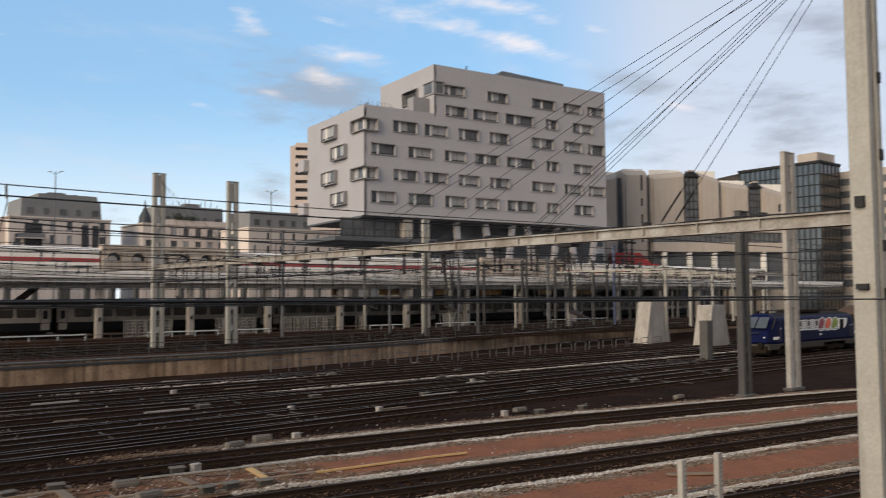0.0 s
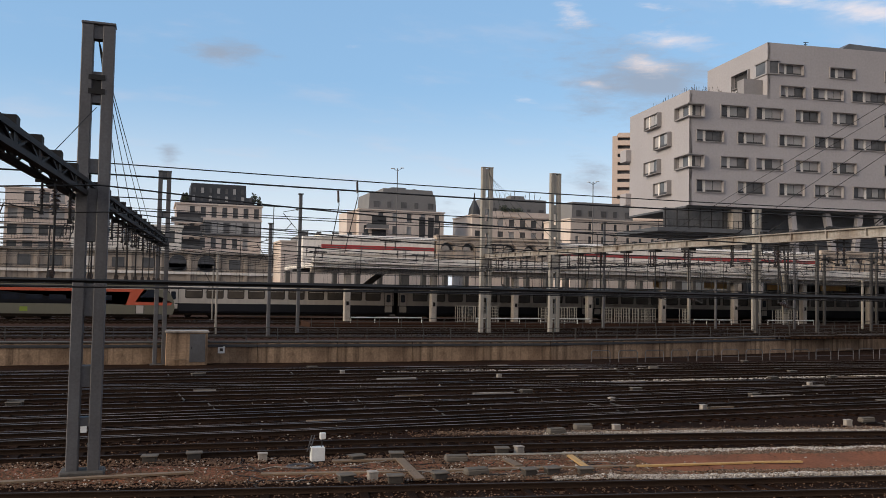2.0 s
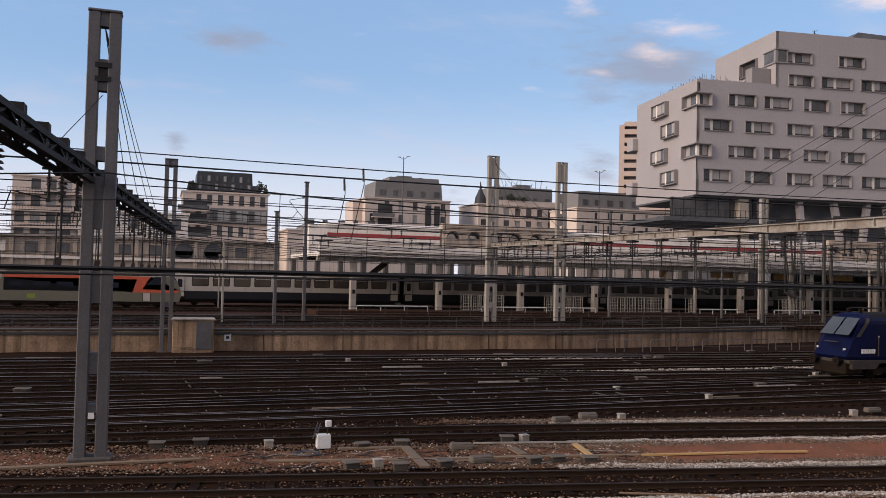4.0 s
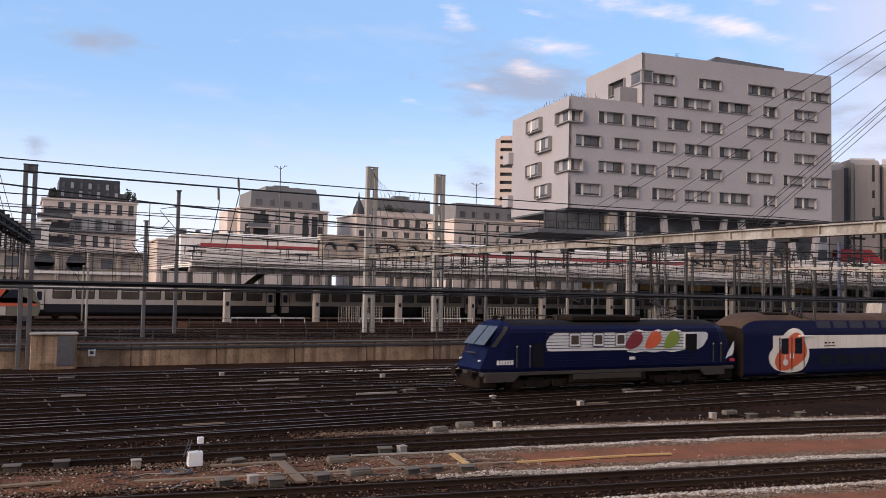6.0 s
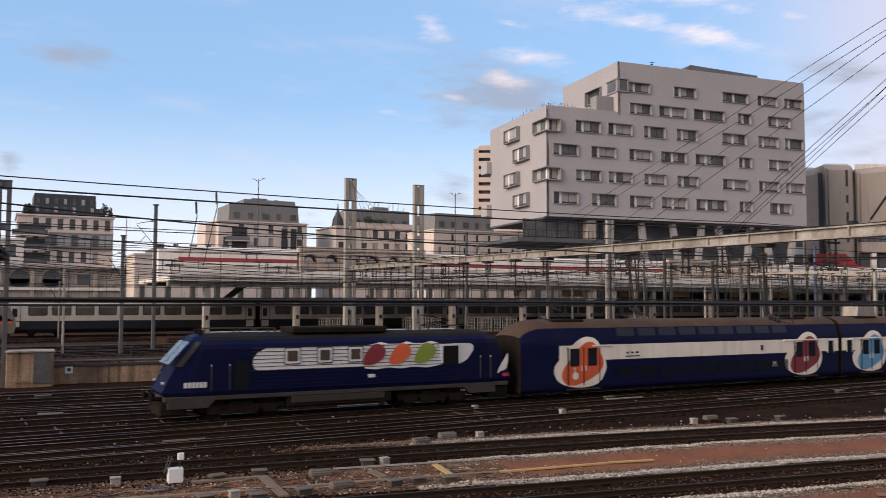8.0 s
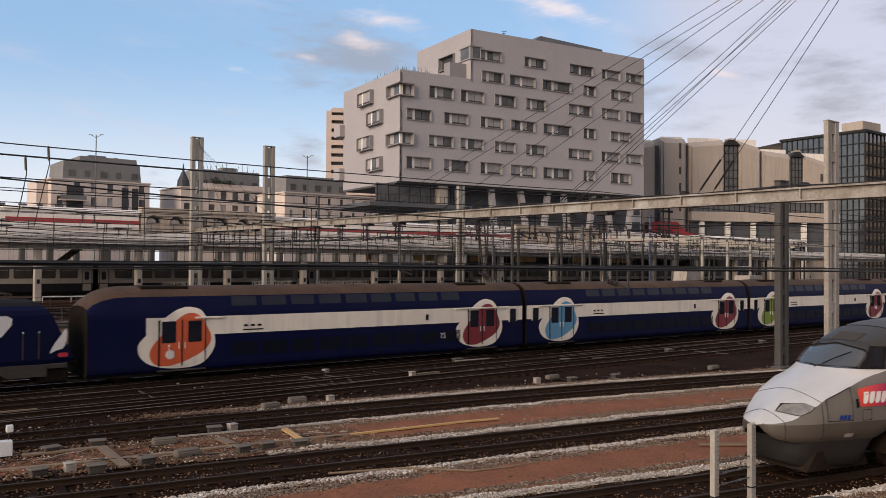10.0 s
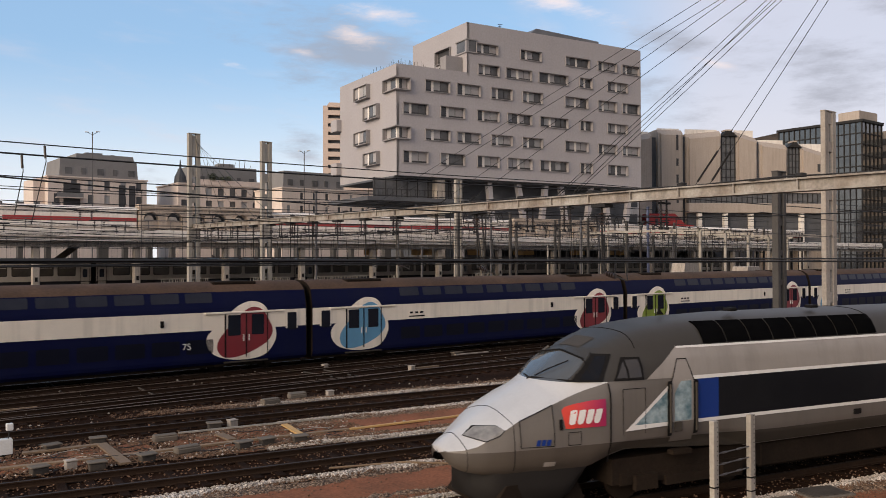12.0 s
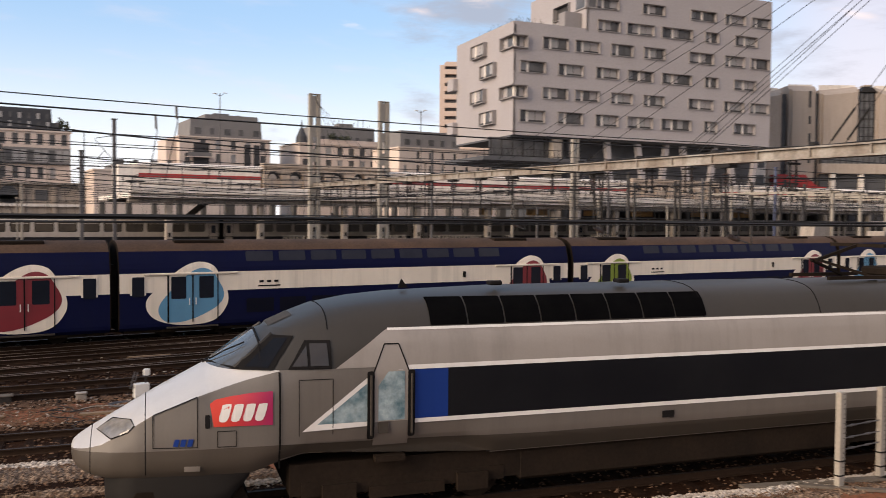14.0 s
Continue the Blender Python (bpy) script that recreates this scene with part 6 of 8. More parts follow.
    for x in (-2.93, -2.06):
        ring = [(y, z) for y, z in tgv_ring(x) if z > 0.98]
        part("nose_seam", tube([(x, -y - 0.002, z + 0.002) for y, z in ring] + [(x, y + 0.002, z + 0.002) for y, z in ring[-2::-1]], 0.007, 5), P_SEAM, g)
    dec("seam", [(0.08, 1.0), (0.115, 1.0), (0.115, 2.66), (0.08, 2.66)], P_SEAM, 0.020)
    frame_lines = [((-1.94, 1.47), (-1.94, 2.0)), ((-1.94, 2.0), (-1.24, 2.29)), ((-1.24, 2.29), (-1.24, 1.47)), ((-1.94, 1.47), (-1.24, 1.47)),
                   ((0.42, 1.56), (0.42, 2.52)), ((0.42, 2.52), (1.0, 2.52)), ((1.0, 2.52), (1.0, 1.56)),
                   ((-0.92, 1.46), (-0.92, 1.72)), ((-0.92, 1.72), (-0.62, 1.72)), ((-0.62, 1.72), (-0.62, 1.46)), ((-0.62, 1.46), (-0.92, 1.46))]
    for (xa, za), (xb, zb) in frame_lines:
        w = 0.013
        if abs(xa - xb) < 0.01:
            pts = [(xa - w / 2, za), (xa + w / 2, za), (xb + w / 2, zb), (xb - w / 2, zb)]
        else:
            pts = [(xa, za - w / 2), (xb, zb - w / 2), (xb, zb + w / 2), (xa, za + w / 2)]
        dec("panel_seam", pts, P_SEAM, 0.016)
    em = dec("emblem", [(-0.98, 1.80), (-0.02, 1.79), (-0.02, 2.36), (-0.35, 2.34), (-0.7, 2.29), (-0.95, 2.24), (-1.04, 2.17)], P_EMBLEM, 0.014, "crimson emblem with four slanting white marks")
    for k in range(4):
        x = -0.90 + k * 0.195
        dec("white_mark", curve_closed([(x, 1.90), (x + 0.13, 1.895), (x + 0.205, 2.13), (x + 0.18, 2.165), (x + 0.075, 2.155), (x + 0.055, 2.12)], 3), P_WHITE, 0.020, parent=em)
    for k in range(3):
        dec("number_bar", [(-1.63 + k * 0.11, 1.49), (-1.55 + k * 0.11, 1.49), (-1.52 + k * 0.11, 1.61), (-1.60 + k * 0.11, 1.61)], P_TBLUE, 0.018, "dark blue bar of the running number")
    dec("small_plate", rect(-1.45, -1.2, 1.05, 1.15), P_LIGHT, 0.018)
    dec("latch", rect(-1.12, -1.04, 1.78, 2.0, 0.02), P_SEAM, 0.016)
    # cab side glass
    dec("side_glass", [(-0.46, 2.745), (-0.08, 2.735), (0.27, 3.21), (0.05, 3.20)], P_CABGL, 0.034, fine=0.08)
    dec("side_glass_rim", [(-0.70, 2.70), (-0.02, 2.69), (0.38, 3.24), (-0.02, 3.25)], P_SEAM, 0.024, fine=0.08)
    dec("cab_window_rim", [(0.24, 2.70), (0.98, 2.69), (0.98, 3.17), (0.55, 3.17)], P_SEAM, 0.024, fine=0.08)
    dec("cab_window", [(0.62, 2.75), (0.93, 2.75), (0.91, 3.12), (0.62, 3.12)], P_LOWGLASS, 0.034, fine=0.08)
    dec("cab_window", [(0.31, 2.75), (0.57, 2.75), (0.57, 3.09)], P_LOWGLASS, 0.034, fine=0.08)
    # black joint round the windscreen and wipers
    for x in (-0.20,):
        ring = [p for p in tgv_ring(x) if p[1] > 2.70]
        part("screen_joint", tube([(x, -y * 1.004, z + 0.012) for y, z in ring] + [(x, y * 1.004, z + 0.012) for y, z in ring[-2::-1]], 0.022, 5), P_SEAM, g)
    base = []
    for k in range(19):
        t = k / 18 * math.pi
        x = -0.55 - 0.53 * math.sin(t)
        base.append((x, -tgv_half(x, min(2.70, tv(T_TOP, x) - 0.002)) * math.cos(t), min(2.71, tv(T_TOP, x)) + 0.012))
    part("screen_joint", tube(base, 0.02, 5), P_SEAM, g)
    part("screen_pillar", tube([(x, -tgv_half(x, z) - 0.004, z) for x, z in ((-0.62, 2.72), (-0.35, 2.95), (-0.08, 3.18), (0.02, 3.26))], 0.035, 6), P_DGREY, g)
    part("screen_pillar", tube([(x, tgv_half(x, z) + 0.004, z) for x, z in ((-0.62, 2.72), (-0.35, 2.95), (-0.08, 3.18), (0.02, 3.26))], 0.035, 6), P_DGREY, g)
    part("wiper", tube([(-0.98, -0.15, 2.76), (-0.75, -0.35, 2.92), (-0.42, -0.62, 3.10)], 0.014), P_SEAM, g)
    bm = bmesh.new()
    rows = []
    for i in range(6):
        x = 0.02 + i * 0.085
        ring = tgv_ring(x)[::-1]
        row = []
        for j in range(9):
            y = -0.38 + j * 0.095
            row.append(bm.verts.new((x, y, float(np.interp(abs(y), [p[0] for p in ring], [p[1] for p in ring])) + 0.012)))
        rows.append(row)
    for r0, r1 in zip(rows, rows[1:]):
        for j in range(8):
            bm.faces.new((r0[j], r1[j], r1[j + 1], r0[j + 1]))
    part("roof_lamp", bm, P_GREYU, g, "lamp glass let into the cab roof", smooth=True)
    for x in (0.95, 8.65, 11.6):
        ring = [p for p in tgv_ring(x) if p[1] > 3.3]
        part("roof_seam", tube([(x, -y * 1.002, z + 0.002) for y, z in ring] + [(x, y * 1.002, z + 0.002) for y, z in ring[-2::-1]], 0.011, 5), P_SEAM, g)
    part("roof_aerial", prism([(2.55, 3.95), (2.75, 3.95), (2.62, 4.12)], "y", -0.02, 0.02), P_SEAM, g)
    for x in (4.2, 7.0):
        part("roof_vent", bevelled(x, x + 0.25, -0.7, -0.45, 4.02, 4.10, 0.02), P_SEAM, g)
    # pantograph behind the fairing
    pan = part("pantograph", bars([((13.9, -0.5, 4.0), (12.6, -0.15, 4.4)), ((13.9, 0.5, 4.0), (12.6, 0.15, 4.4))], 0.06), P_UNDER, g, "dark pantograph arms")
    part("upper_arm", bars([((12.6, 0, 4.4), (13.8, 0, 4.75))], 0.07), P_UNDER, pan)
    part("collector_bar", bars([((13.8, -0.8, 4.75), (13.8, 0.8, 4.75))], 0.08), P_UNDER, pan)
    for y in (-0.6, 0.6):
        part("base_rail", bars([((14.4, y, 4.03), (12.4, y, 4.03))], 0.08), P_UNDER, pan)
    part("roof_equipment", bevelled(14.6, 17.4, -0.7, 0.7, 4.0, 4.22, 0.05), P_UNDER, g)
    part("underframe", boxes((0.3, 19.0, -1.18, 1.18, 0.45, 1.0)), P_UNDER, g)
    part("equipment_box", bevelled(4.6, 12.6, -1.20, 1.20, 0.35, 0.96, 0.06), P_UNDER, g, "dark equipment cases under the floor")
    part("snow_plough", prism([(-2.55, 0.24), (-2.2, 0.7), (-0.5, 0.7), (-0.3, 0.24)], "y", -1.0, 1.0), P_UNDER, g)
    bogie(g, 2.4, (-1.5, 1.5), 0.46, 1.08)
    bogie(g, 15.8, (-1.5, 1.5), 0.46, 1.08)
    part("grille_vent", boxes((7.6, 7.85, -1.445, -1.41, 1.40, 1.53)), P_SEAM, g)
    return g


tgv = make_tgv()
# ---- the station beyond the wall ----
def upper_track(y):
    tr = thing("track", "rusty track of the upper yard", "railway track", "tracks of the yard", "structure", at=pose(0, y, UP + 0.2))
    f = lambda x: 0.0
    for off in (-0.75, 0.75):
        part("rail", rail_bm(f, off, np.arange(-80, 260, 20.0)), [M_RAIL, M_RAILTOP], tr)
    bm = bmesh.new()
    for x in np.arange(-30, 120, 0.65):
        box(bm, x - 0.12, x + 0.12, -1.25, 1.25, -0.3, -0.14)
    tagged(part("sleepers", bm, M_SLEEPER, tr), kind="stuff")


for y in (66.5, 70.2, 74.0, 77.8, 88.5, 92.3, 100.0):
    upper_track(y)


def make_platform(y0, y1, x0, x1, label):
    p = thing("platform", label, "platform", kind="structure")
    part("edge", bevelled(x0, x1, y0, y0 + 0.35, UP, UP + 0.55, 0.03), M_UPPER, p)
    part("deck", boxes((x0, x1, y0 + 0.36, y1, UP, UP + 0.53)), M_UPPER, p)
    return p


make_platform(80.6, 86.0, 14, 210, "low concrete platform under the canopy")


def make_canopy():
    c = thing("station_canopy", "concrete station deck on slender pillars with a pale parapet", "station building", kind="structure")
    for x in (18.2, 27.3, 36.5, 45.4, 54.8, 64.6, 74.6, 84.8, 95.4, 106, 117, 128, 140, 152):
        bm = bevelled(x - 0.30, x + 0.30, 83.4, 84.1, UP + 0.5, 7.0, 0.04)
        part("pillar", bm, M_CONC, c)
        part("pillar_sign", boxes((x - 0.12, x + 0.12, 83.36, 83.4, 3.3, 3.7)), P_SEAM, c)
    part("parapet", bevelled(14.5, 180, 82.6, 83.2, 7.0, 8.15, 0.04), M_WHITEW, c)
    part("deck", boxes((14.5, 150, 83.2, 102.0, 7.0, 7.45)), M_WHITEW, c)
    part("edge_beam", boxes((14.5, 180, 83.25, 84.2, 6.5, 7.0)), M_CONC, c)
    part("ledge", bevelled(14.3, 180, 82.4, 82.65, 7.35, 7.5, 0.02), M_CONC, c)
    # handrail along the deck
    for i in range(60):
        x = 15 + i * 2.2
        part("handrail_post", boxes((x - 0.03, x + 0.03, 82.85, 82.9, 8.15, 9.1)), M_POSTG, c)
    part("handrail", boxes((15, 147, 82.84, 82.91, 9.08, 9.14)), M_POSTG, c)
    part("handrail", boxes((15, 147, 82.84, 82.91, 8.6, 8.65)), M_POSTG, c)
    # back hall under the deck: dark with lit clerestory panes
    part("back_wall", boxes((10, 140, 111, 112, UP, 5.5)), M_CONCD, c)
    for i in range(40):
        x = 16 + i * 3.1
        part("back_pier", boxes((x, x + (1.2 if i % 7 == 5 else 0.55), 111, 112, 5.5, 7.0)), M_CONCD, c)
    # lit panels: their warm light is given by plain yellow colour
    for x, wide in ((55.0, 1.9), (62.0, 3.2), (71.1, 2.8), (79.2, 4.0), (90.5, 3.0), (99.0, 3.6)):
        part("hanging_sign", bevelled(x, x + wide, 85.9, 86.0, 5.75, 6.95, 0.02), M_YELLOW, c, "hanging panel whose yellow stands for its warm light")
    # added dark sheet with posts; its tone gives the gloom under the deck
    part("back_screen", boxes((84, 164, 102.1, 102.4, UP, 7.0)), M_DARKFAC, c, "dark sheet added to close the view under the deck")
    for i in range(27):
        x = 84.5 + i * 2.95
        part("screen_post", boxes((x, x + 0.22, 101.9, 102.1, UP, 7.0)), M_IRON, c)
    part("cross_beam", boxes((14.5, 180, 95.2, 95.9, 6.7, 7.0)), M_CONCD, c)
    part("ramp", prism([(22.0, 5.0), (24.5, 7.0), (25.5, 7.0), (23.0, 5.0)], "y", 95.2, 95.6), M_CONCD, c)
    return c


make_canopy()


def make_hall():
    h = thing("station_hall", "long white station hall with a red stripe and a stone arcade", "station building")

    def run(x0, x1):
        part("wall", boxes((x0, x1, 92.0, 95.8, 7.45, 10.6)), M_WHITEW, h)
        part("roof", prism([(91.7, 10.6), (92.4, 10.9), (95.9, 10.9), (95.9, 10.6)], "x", x0 - 0.2, x1 + 0.2), M_WHITEW, h)
        part("stripe", boxes((x0, x1, 91.95, 92.0, 9.34, 9.74)), M_REDSTR, h, "red painted stripe")
        part("ledge", boxes((x0, x1, 91.8, 92.0, 8.6, 8.75)), M_CONC, h)

    def arcade(x0, n, step=2.6):
        x1 = x0 + n * step
        bm = bmesh.new()
        # each bay: two piers and a round arch cut from the wall
        for i in range(n):
            a = x0 + i * step
            cx, r = a + step / 2, 0.85
            box(bm, a, a + step / 2 - r, 91.7, 92.5, 7.45, 10.9)
            box(bm, cx + r, a + step, 91.7, 92.5, 7.45, 10.9)
            top = [(cx - r, 10.9), (cx - r, 9.6)] + [(cx - r * math.cos(math.pi * k / 10), 9.6 + r * math.sin(math.pi * k / 10)) for k in range(1, 10)] + [(cx + r, 9.6), (cx + r, 10.9)]
            for (xa, za), (xb, zb) in zip(top[1:-1], top[2:-1]):
                v = [(xa, za), (xb, zb), (xb, 10.9), (xa, 10.9)]
                if abs(xa - xb) < 1e-6:
                    continue
                f0 = [bm.verts.new((p[0], 91.7, p[1])) for p in v]
                f1 = [bm.verts.new((p[0], 92.5, p[1])) for p in v]
                bm.faces.new(f0)
                bm.faces.new(f1[::-1])
                bm.faces.new((f0[0], f1[0], f1[1], f0[1]))
        part("arcade", bm, M_STONE, h, "pale stone arcade")
        part("arcade_back", boxes((x0, x1, 92.9, 93.2, 7.45, 10.6)), M_WHITEW, h)
        part("cornice", boxes((x0 - 0.1, x1 + 0.1, 91.5, 92.7, 10.9, 11.25)), M_STONE, h)
        for i in range(n):
            cx = x0 + (i + 0.5) * step
            part("arch_window", prism([(cx + 0.82 * math.cos(math.pi * q / 10), 9.6 + 0.82 * math.sin(math.pi * q / 10)) for q in range(11)], "y", 92.5, 92.8), M_REVEAL, h)
            part("fanlight", prism([(cx + 0.5 * math.cos(math.pi * q / 8), 9.62 + 0.5 * math.sin(math.pi * q / 8)) for q in range(9)], "y", 92.44, 92.49), M_WHITEW, h)
            part("infill", boxes((cx - 0.85, cx + 0.85, 92.1, 92.5, 7.45, 9.6)), M_STONE, h)
            part("moulding", prism([(cx + r * math.cos(math.pi * q / 10), 9.6 + r * math.sin(math.pi * q / 10)) for r, o in ((1.02, 1), (0.86, -1)) for q in (range(11) if o > 0 else range(10, -1, -1))], "y", 91.6, 91.7), M_STONE, h)
    run(17.0, 30.0)
    arcade(30.2, 6)
    run(46.0, 84.5)
    arcade(84.7, 7)
    run(103.2, 165)
    part("gable_end", prism([(92.0, 7.45), (92.0, 10.6), (95.8, 10.6), (95.8, 7.45)], "x", 15.0, 17.0), M_WHITEW, h)
    return h


make_hall()


def long_wall():
    w = thing("wall_depot", "long pale depot wall with shallow bays, niches and a tiled coping", "wall", kind="structure")
    part("wall", boxes((-90, 16, 124.5, 125.2, UP, 9.3)), M_STONE, w)
    for i in range(22):
        part("pilaster", bevelled(-70 + i * 3.9, -69.5 + i * 3.9, 124.2, 124.5, UP, 9.3, 0.03), M_STONE, w)
    part("string_course", boxes((-90, 16, 124.1, 124.5, 6.4, 6.75)), M_WHITEW, w)
    for i in range(21):
        x = -68.4 + i * 3.9
        if i in (18, 19, 11):
            # a dark plate on the wall, the niche's shade given by colour
            bm = bmesh.new()
            box(bm, x - 0.2, x + 2.2, 124.3, 124.5, 7.0, 7.9)
            cyl(bm, (x + 1.0, 124.3, 7.9), 1.2, 0.2, 18, "y")
            part("niche", bm, M_DARKFAC, w, "dark arched plate standing for a shaded niche")
        else:
            part("blind_window", boxes((x + 0.2, x + 1.8, 124.4, 124.5, 7.2, 8.6)), M_GLASS if i % 3 else M_WHITEW, w)
    part("coping", boxes((-90, 16, 124.0, 125.3, 9.3, 9.6)), M_CONC, w)
    return w


long_wall()
house("depot_building", "low pale depot building with flat roofs", -12, 3.5, 135, 13.6, 5, 2, M_WHITEW, None, 12)
house("depot_building", "low cream building behind the station hall", 22, 44, 160, 13.2, 8, 1, M_HOUSE, [(3, 18, 2, 14.6, 0.5)], 12)

# ---- parked express coaches and their engine ----
CORAIL = [(1.30, 0.55), (1.41, 0.75), (1.41, 1.55), (1.41, 3.3), (1.30, 3.62), (1.05, 3.88), (0.6, 4.02), (0, 4.06)]


def corail(x0, label):
    c = thing("express_coach", label, "railway coach", "parked express coaches", at=pose(x0, 100.0, UP + 0.2))

    def strip(k0, k1):
        ring = [(-y, z) for y, z in CORAIL[k0:k1 + 1]]
        bm = loft([[(x, y, z) for y, z in ring] for x in (0.15, 26.0)], lambda p: 0, False)
        return merge(bm, loft([[(x, -y, z) for y, z in ring] for x in (0.15, 26.0)], lambda p: 0, False))
    part("lower_side", strip(0, 2), P_CORDARK, c)
    part("side", strip(2, 3), P_CORAIL, c)
    part("roof", strip(3, 7), P_CORAIL, c, smooth=True)
    ends = [(y, z) for y, z in CORAIL] + [(-y, z) for y, z in CORAIL[-2::-1]]
    part("end_wall", prism(ends, "x", 0.1, 0.16), P_UNDER, c)
    part("end_wall", prism(ends, "x", 25.98, 26.04), P_UNDER, c)
    f = lambda x, z: 1.41
    for k in range(10):
        x = 2.05 + k * 2.28
        part("window", decal(rect(x, x + 1.75, 2.22, 3.27, 0.12), f, 0.012), P_CORGL, c)
        part("window_rim", decal(rect(x - 0.06, x + 1.81, 2.16, 3.33, 0.15), f, 0.006), P_SEAM, c)
        part("vent_strip", boxes((x + 0.08, x + 1.67, -1.435, -1.424, 3.02, 3.07)), P_CORAIL, c)
    for x in (0.3, 24.9):
        part("door", decal(rect(x, x + 0.9, 0.8, 3.1, 0.1), f, 0.012), P_CORAIL, c)
        part("door_window", decal(rect(x + 0.2, x + 0.7, 2.0, 2.9, 0.1), f, 0.02), P_COACHGL, c)
    part("waist_line", boxes((0.2, 26, -1.425, -1.41, 1.52, 1.60)), P_CORDARK, c)
    for x in (0.28, 1.24, 24.84, 25.84):
        part("door_seam", boxes((x, x + 0.04, -1.43, -1.41, 0.8, 3.15)), P_SEAM, c)
    part("underframe", boxes((0.5, 25.6, -1.15, 1.15, 0.3, 0.6)), P_UNDER, c)
    bogie(c, 3.6)
    bogie(c, 22.4)
    return c


for i in range(6):
    corail(1.15 + 26.4 * i, "pale grey express coach with a dark lower side, parked")


def old_engine():
    e = thing("parked_locomotive", "parked grey locomotive with a faded red zigzag on its nose", "locomotive", at=pose(-15.4, 92.3, UP + 0.2))
    pts = [(0.3, 0.62), (17.1, 0.62), (17.3, 1.3), (17.2, 2.0), (16.9, 2.6), (16.2, 3.5), (15.7, 3.75), (1.6, 3.75), (1.1, 3.5), (0.5, 2.5), (0.15, 1.6)]
    bm = prism(pts, "y", -1.42, 1.42)
    part("body", bm, P_LOCOGR, e)
    f = lambda x, z: 1.42
    part("white_strip", decal([(1.2, 3.16), (16.3, 3.16), (16.1, 3.42), (1.15, 3.42)], f, 0.010), P_CORAIL, e)
    part("window_band", decal([(0.9, 1.62), (11.9, 1.62), (11.9, 2.84), (0.9, 2.84)], f, 0.010), P_BAND, e)
    for k in range(5):
        part("band_louvre", boxes((1.4 + k * 2.1, 2.9 + k * 2.1, -1.445, -1.43, 2.0, 2.5)), P_COACHGL, e)
    part("zigzag", decal([(0.8, 2.86), (13.0, 2.86), (12.3, 2.2), (11.9, 1.76), (12.6, 1.54), (16.9, 1.54), (17.1, 1.80), (13.5, 1.86), (13.8, 2.2), (14.6, 2.98), (14.3, 3.15), (0.9, 3.15)], f, 0.014), P_ENGRED, e, "faded red stripe ending in a zigzag")
    part("cab_window", decal([(13.9, 2.32), (15.7, 2.32), (15.6, 3.12), (14.7, 3.12)], f, 0.016), P_COACHGL, e)
    part("cab_door", boxes((13.6, 14.3, -1.44, -1.42, 0.7, 1.5)), P_CORAIL, e)
    for x in (13.55, 14.32):
        part("door_seam", boxes((x, x + 0.04, -1.435, -1.42, 0.66, 1.5)), P_SEAM, e)
    part("green_plate", boxes((3.0, 3.7, -1.435, -1.42, 0.85, 1.3)), P_GREEN, e)
    part("windscreen", prism([(16.30, 3.36), (16.87, 2.66), (16.92, 2.68), (16.36, 3.40)], "y", -1.2, 1.2), P_COACHGL, e)
    for y in (-1.0, 0.85):
        bm = bmesh.new()
        cyl(bm, (17.2, y, 1.62), 0.13, 0.08, 12, "x")
        part("headlamp", bm, P_WHITE, e)
        bm = bmesh.new()
        cyl(bm, (17.2, y, 0.95), 0.22, 0.5, 12, "x")
        part("buffer", bm, P_UNDER, e)
    part("roof", bevelled(2.0, 15.2, -1.1, 1.1, 3.7, 4.0, 0.1), P_GREYU, e)
    part("underframe", boxes((0.6, 16.8, -1.3, 1.3, 0.35, 0.64)), P_UNDER, e)
    bogie(e, 3.6, (-1.6, 1.6), 0.55)
    bogie(e, 13.6, (-1.6, 1.6), 0.55)


old_engine()
# ---- portals, masts and wires ----
def pylon(name, label, x, y, zb, zt, w, d, mat, rungs, leg=0.36, group="portal masts"):
    """A mast of two upright legs, w apart along the tracks and d deep, tied by plates at the heights given."""
    p = thing(name, label, "catenary mast", group, at=pose(x, y, 0))
    lw = w * leg
    for a, b in ((-w / 2, -w / 2 + lw), (w / 2 - lw, w / 2)):
        part("leg", bevelled(a, b, -d / 2, d / 2, zb, zt, 0.02), mat, p)
    for z0, z1 in rungs:
        part("tie_plate", boxes((-w / 2 + lw, w / 2 - lw, -d * 0.36, d * 0.36, z0, z1)), mat, p)
    part("cap", bevelled(-w / 2 - 0.02, w / 2 + 0.02, -d / 2 - 0.02, d / 2 + 0.02, zt, zt + 0.08, 0.02), mat, p)
    part("foot", bevelled(-w / 2 - 0.15, w / 2 + 0.15, -d / 2 - 0.15, d / 2 + 0.15, zb - 0.4, zb + 0.08, 0.04), M_CONCD, p)
    return p


near = pylon("portal_mast", "tall grey two-legged steel mast with stay wires, beside the tracks", -1.78, 26.05, -0.1, 12.6, 0.88, 0.45, M_POSTG,
             [(12.2, 12.6), (11.0, 11.25), (10.35, 10.6), (8.35, 8.75), (6.4, 7.9), (4.3, 5.2), (2.3, 2.9), (1.2, 1.45)])
part("pulley_block", boxes((-0.22, 0.22, -0.24, 0.24, 10.6, 10.75), (-0.22, 0.22, -0.24, 0.24, 11.0, 11.15), (-0.14, 0.14, -0.2, 0.2, 10.75, 11.0)), M_IRON, near)
part("small_sign", boxes((-0.08, 0.08, -0.26, -0.22, 1.05, 1.22)), M_WHITE, near)
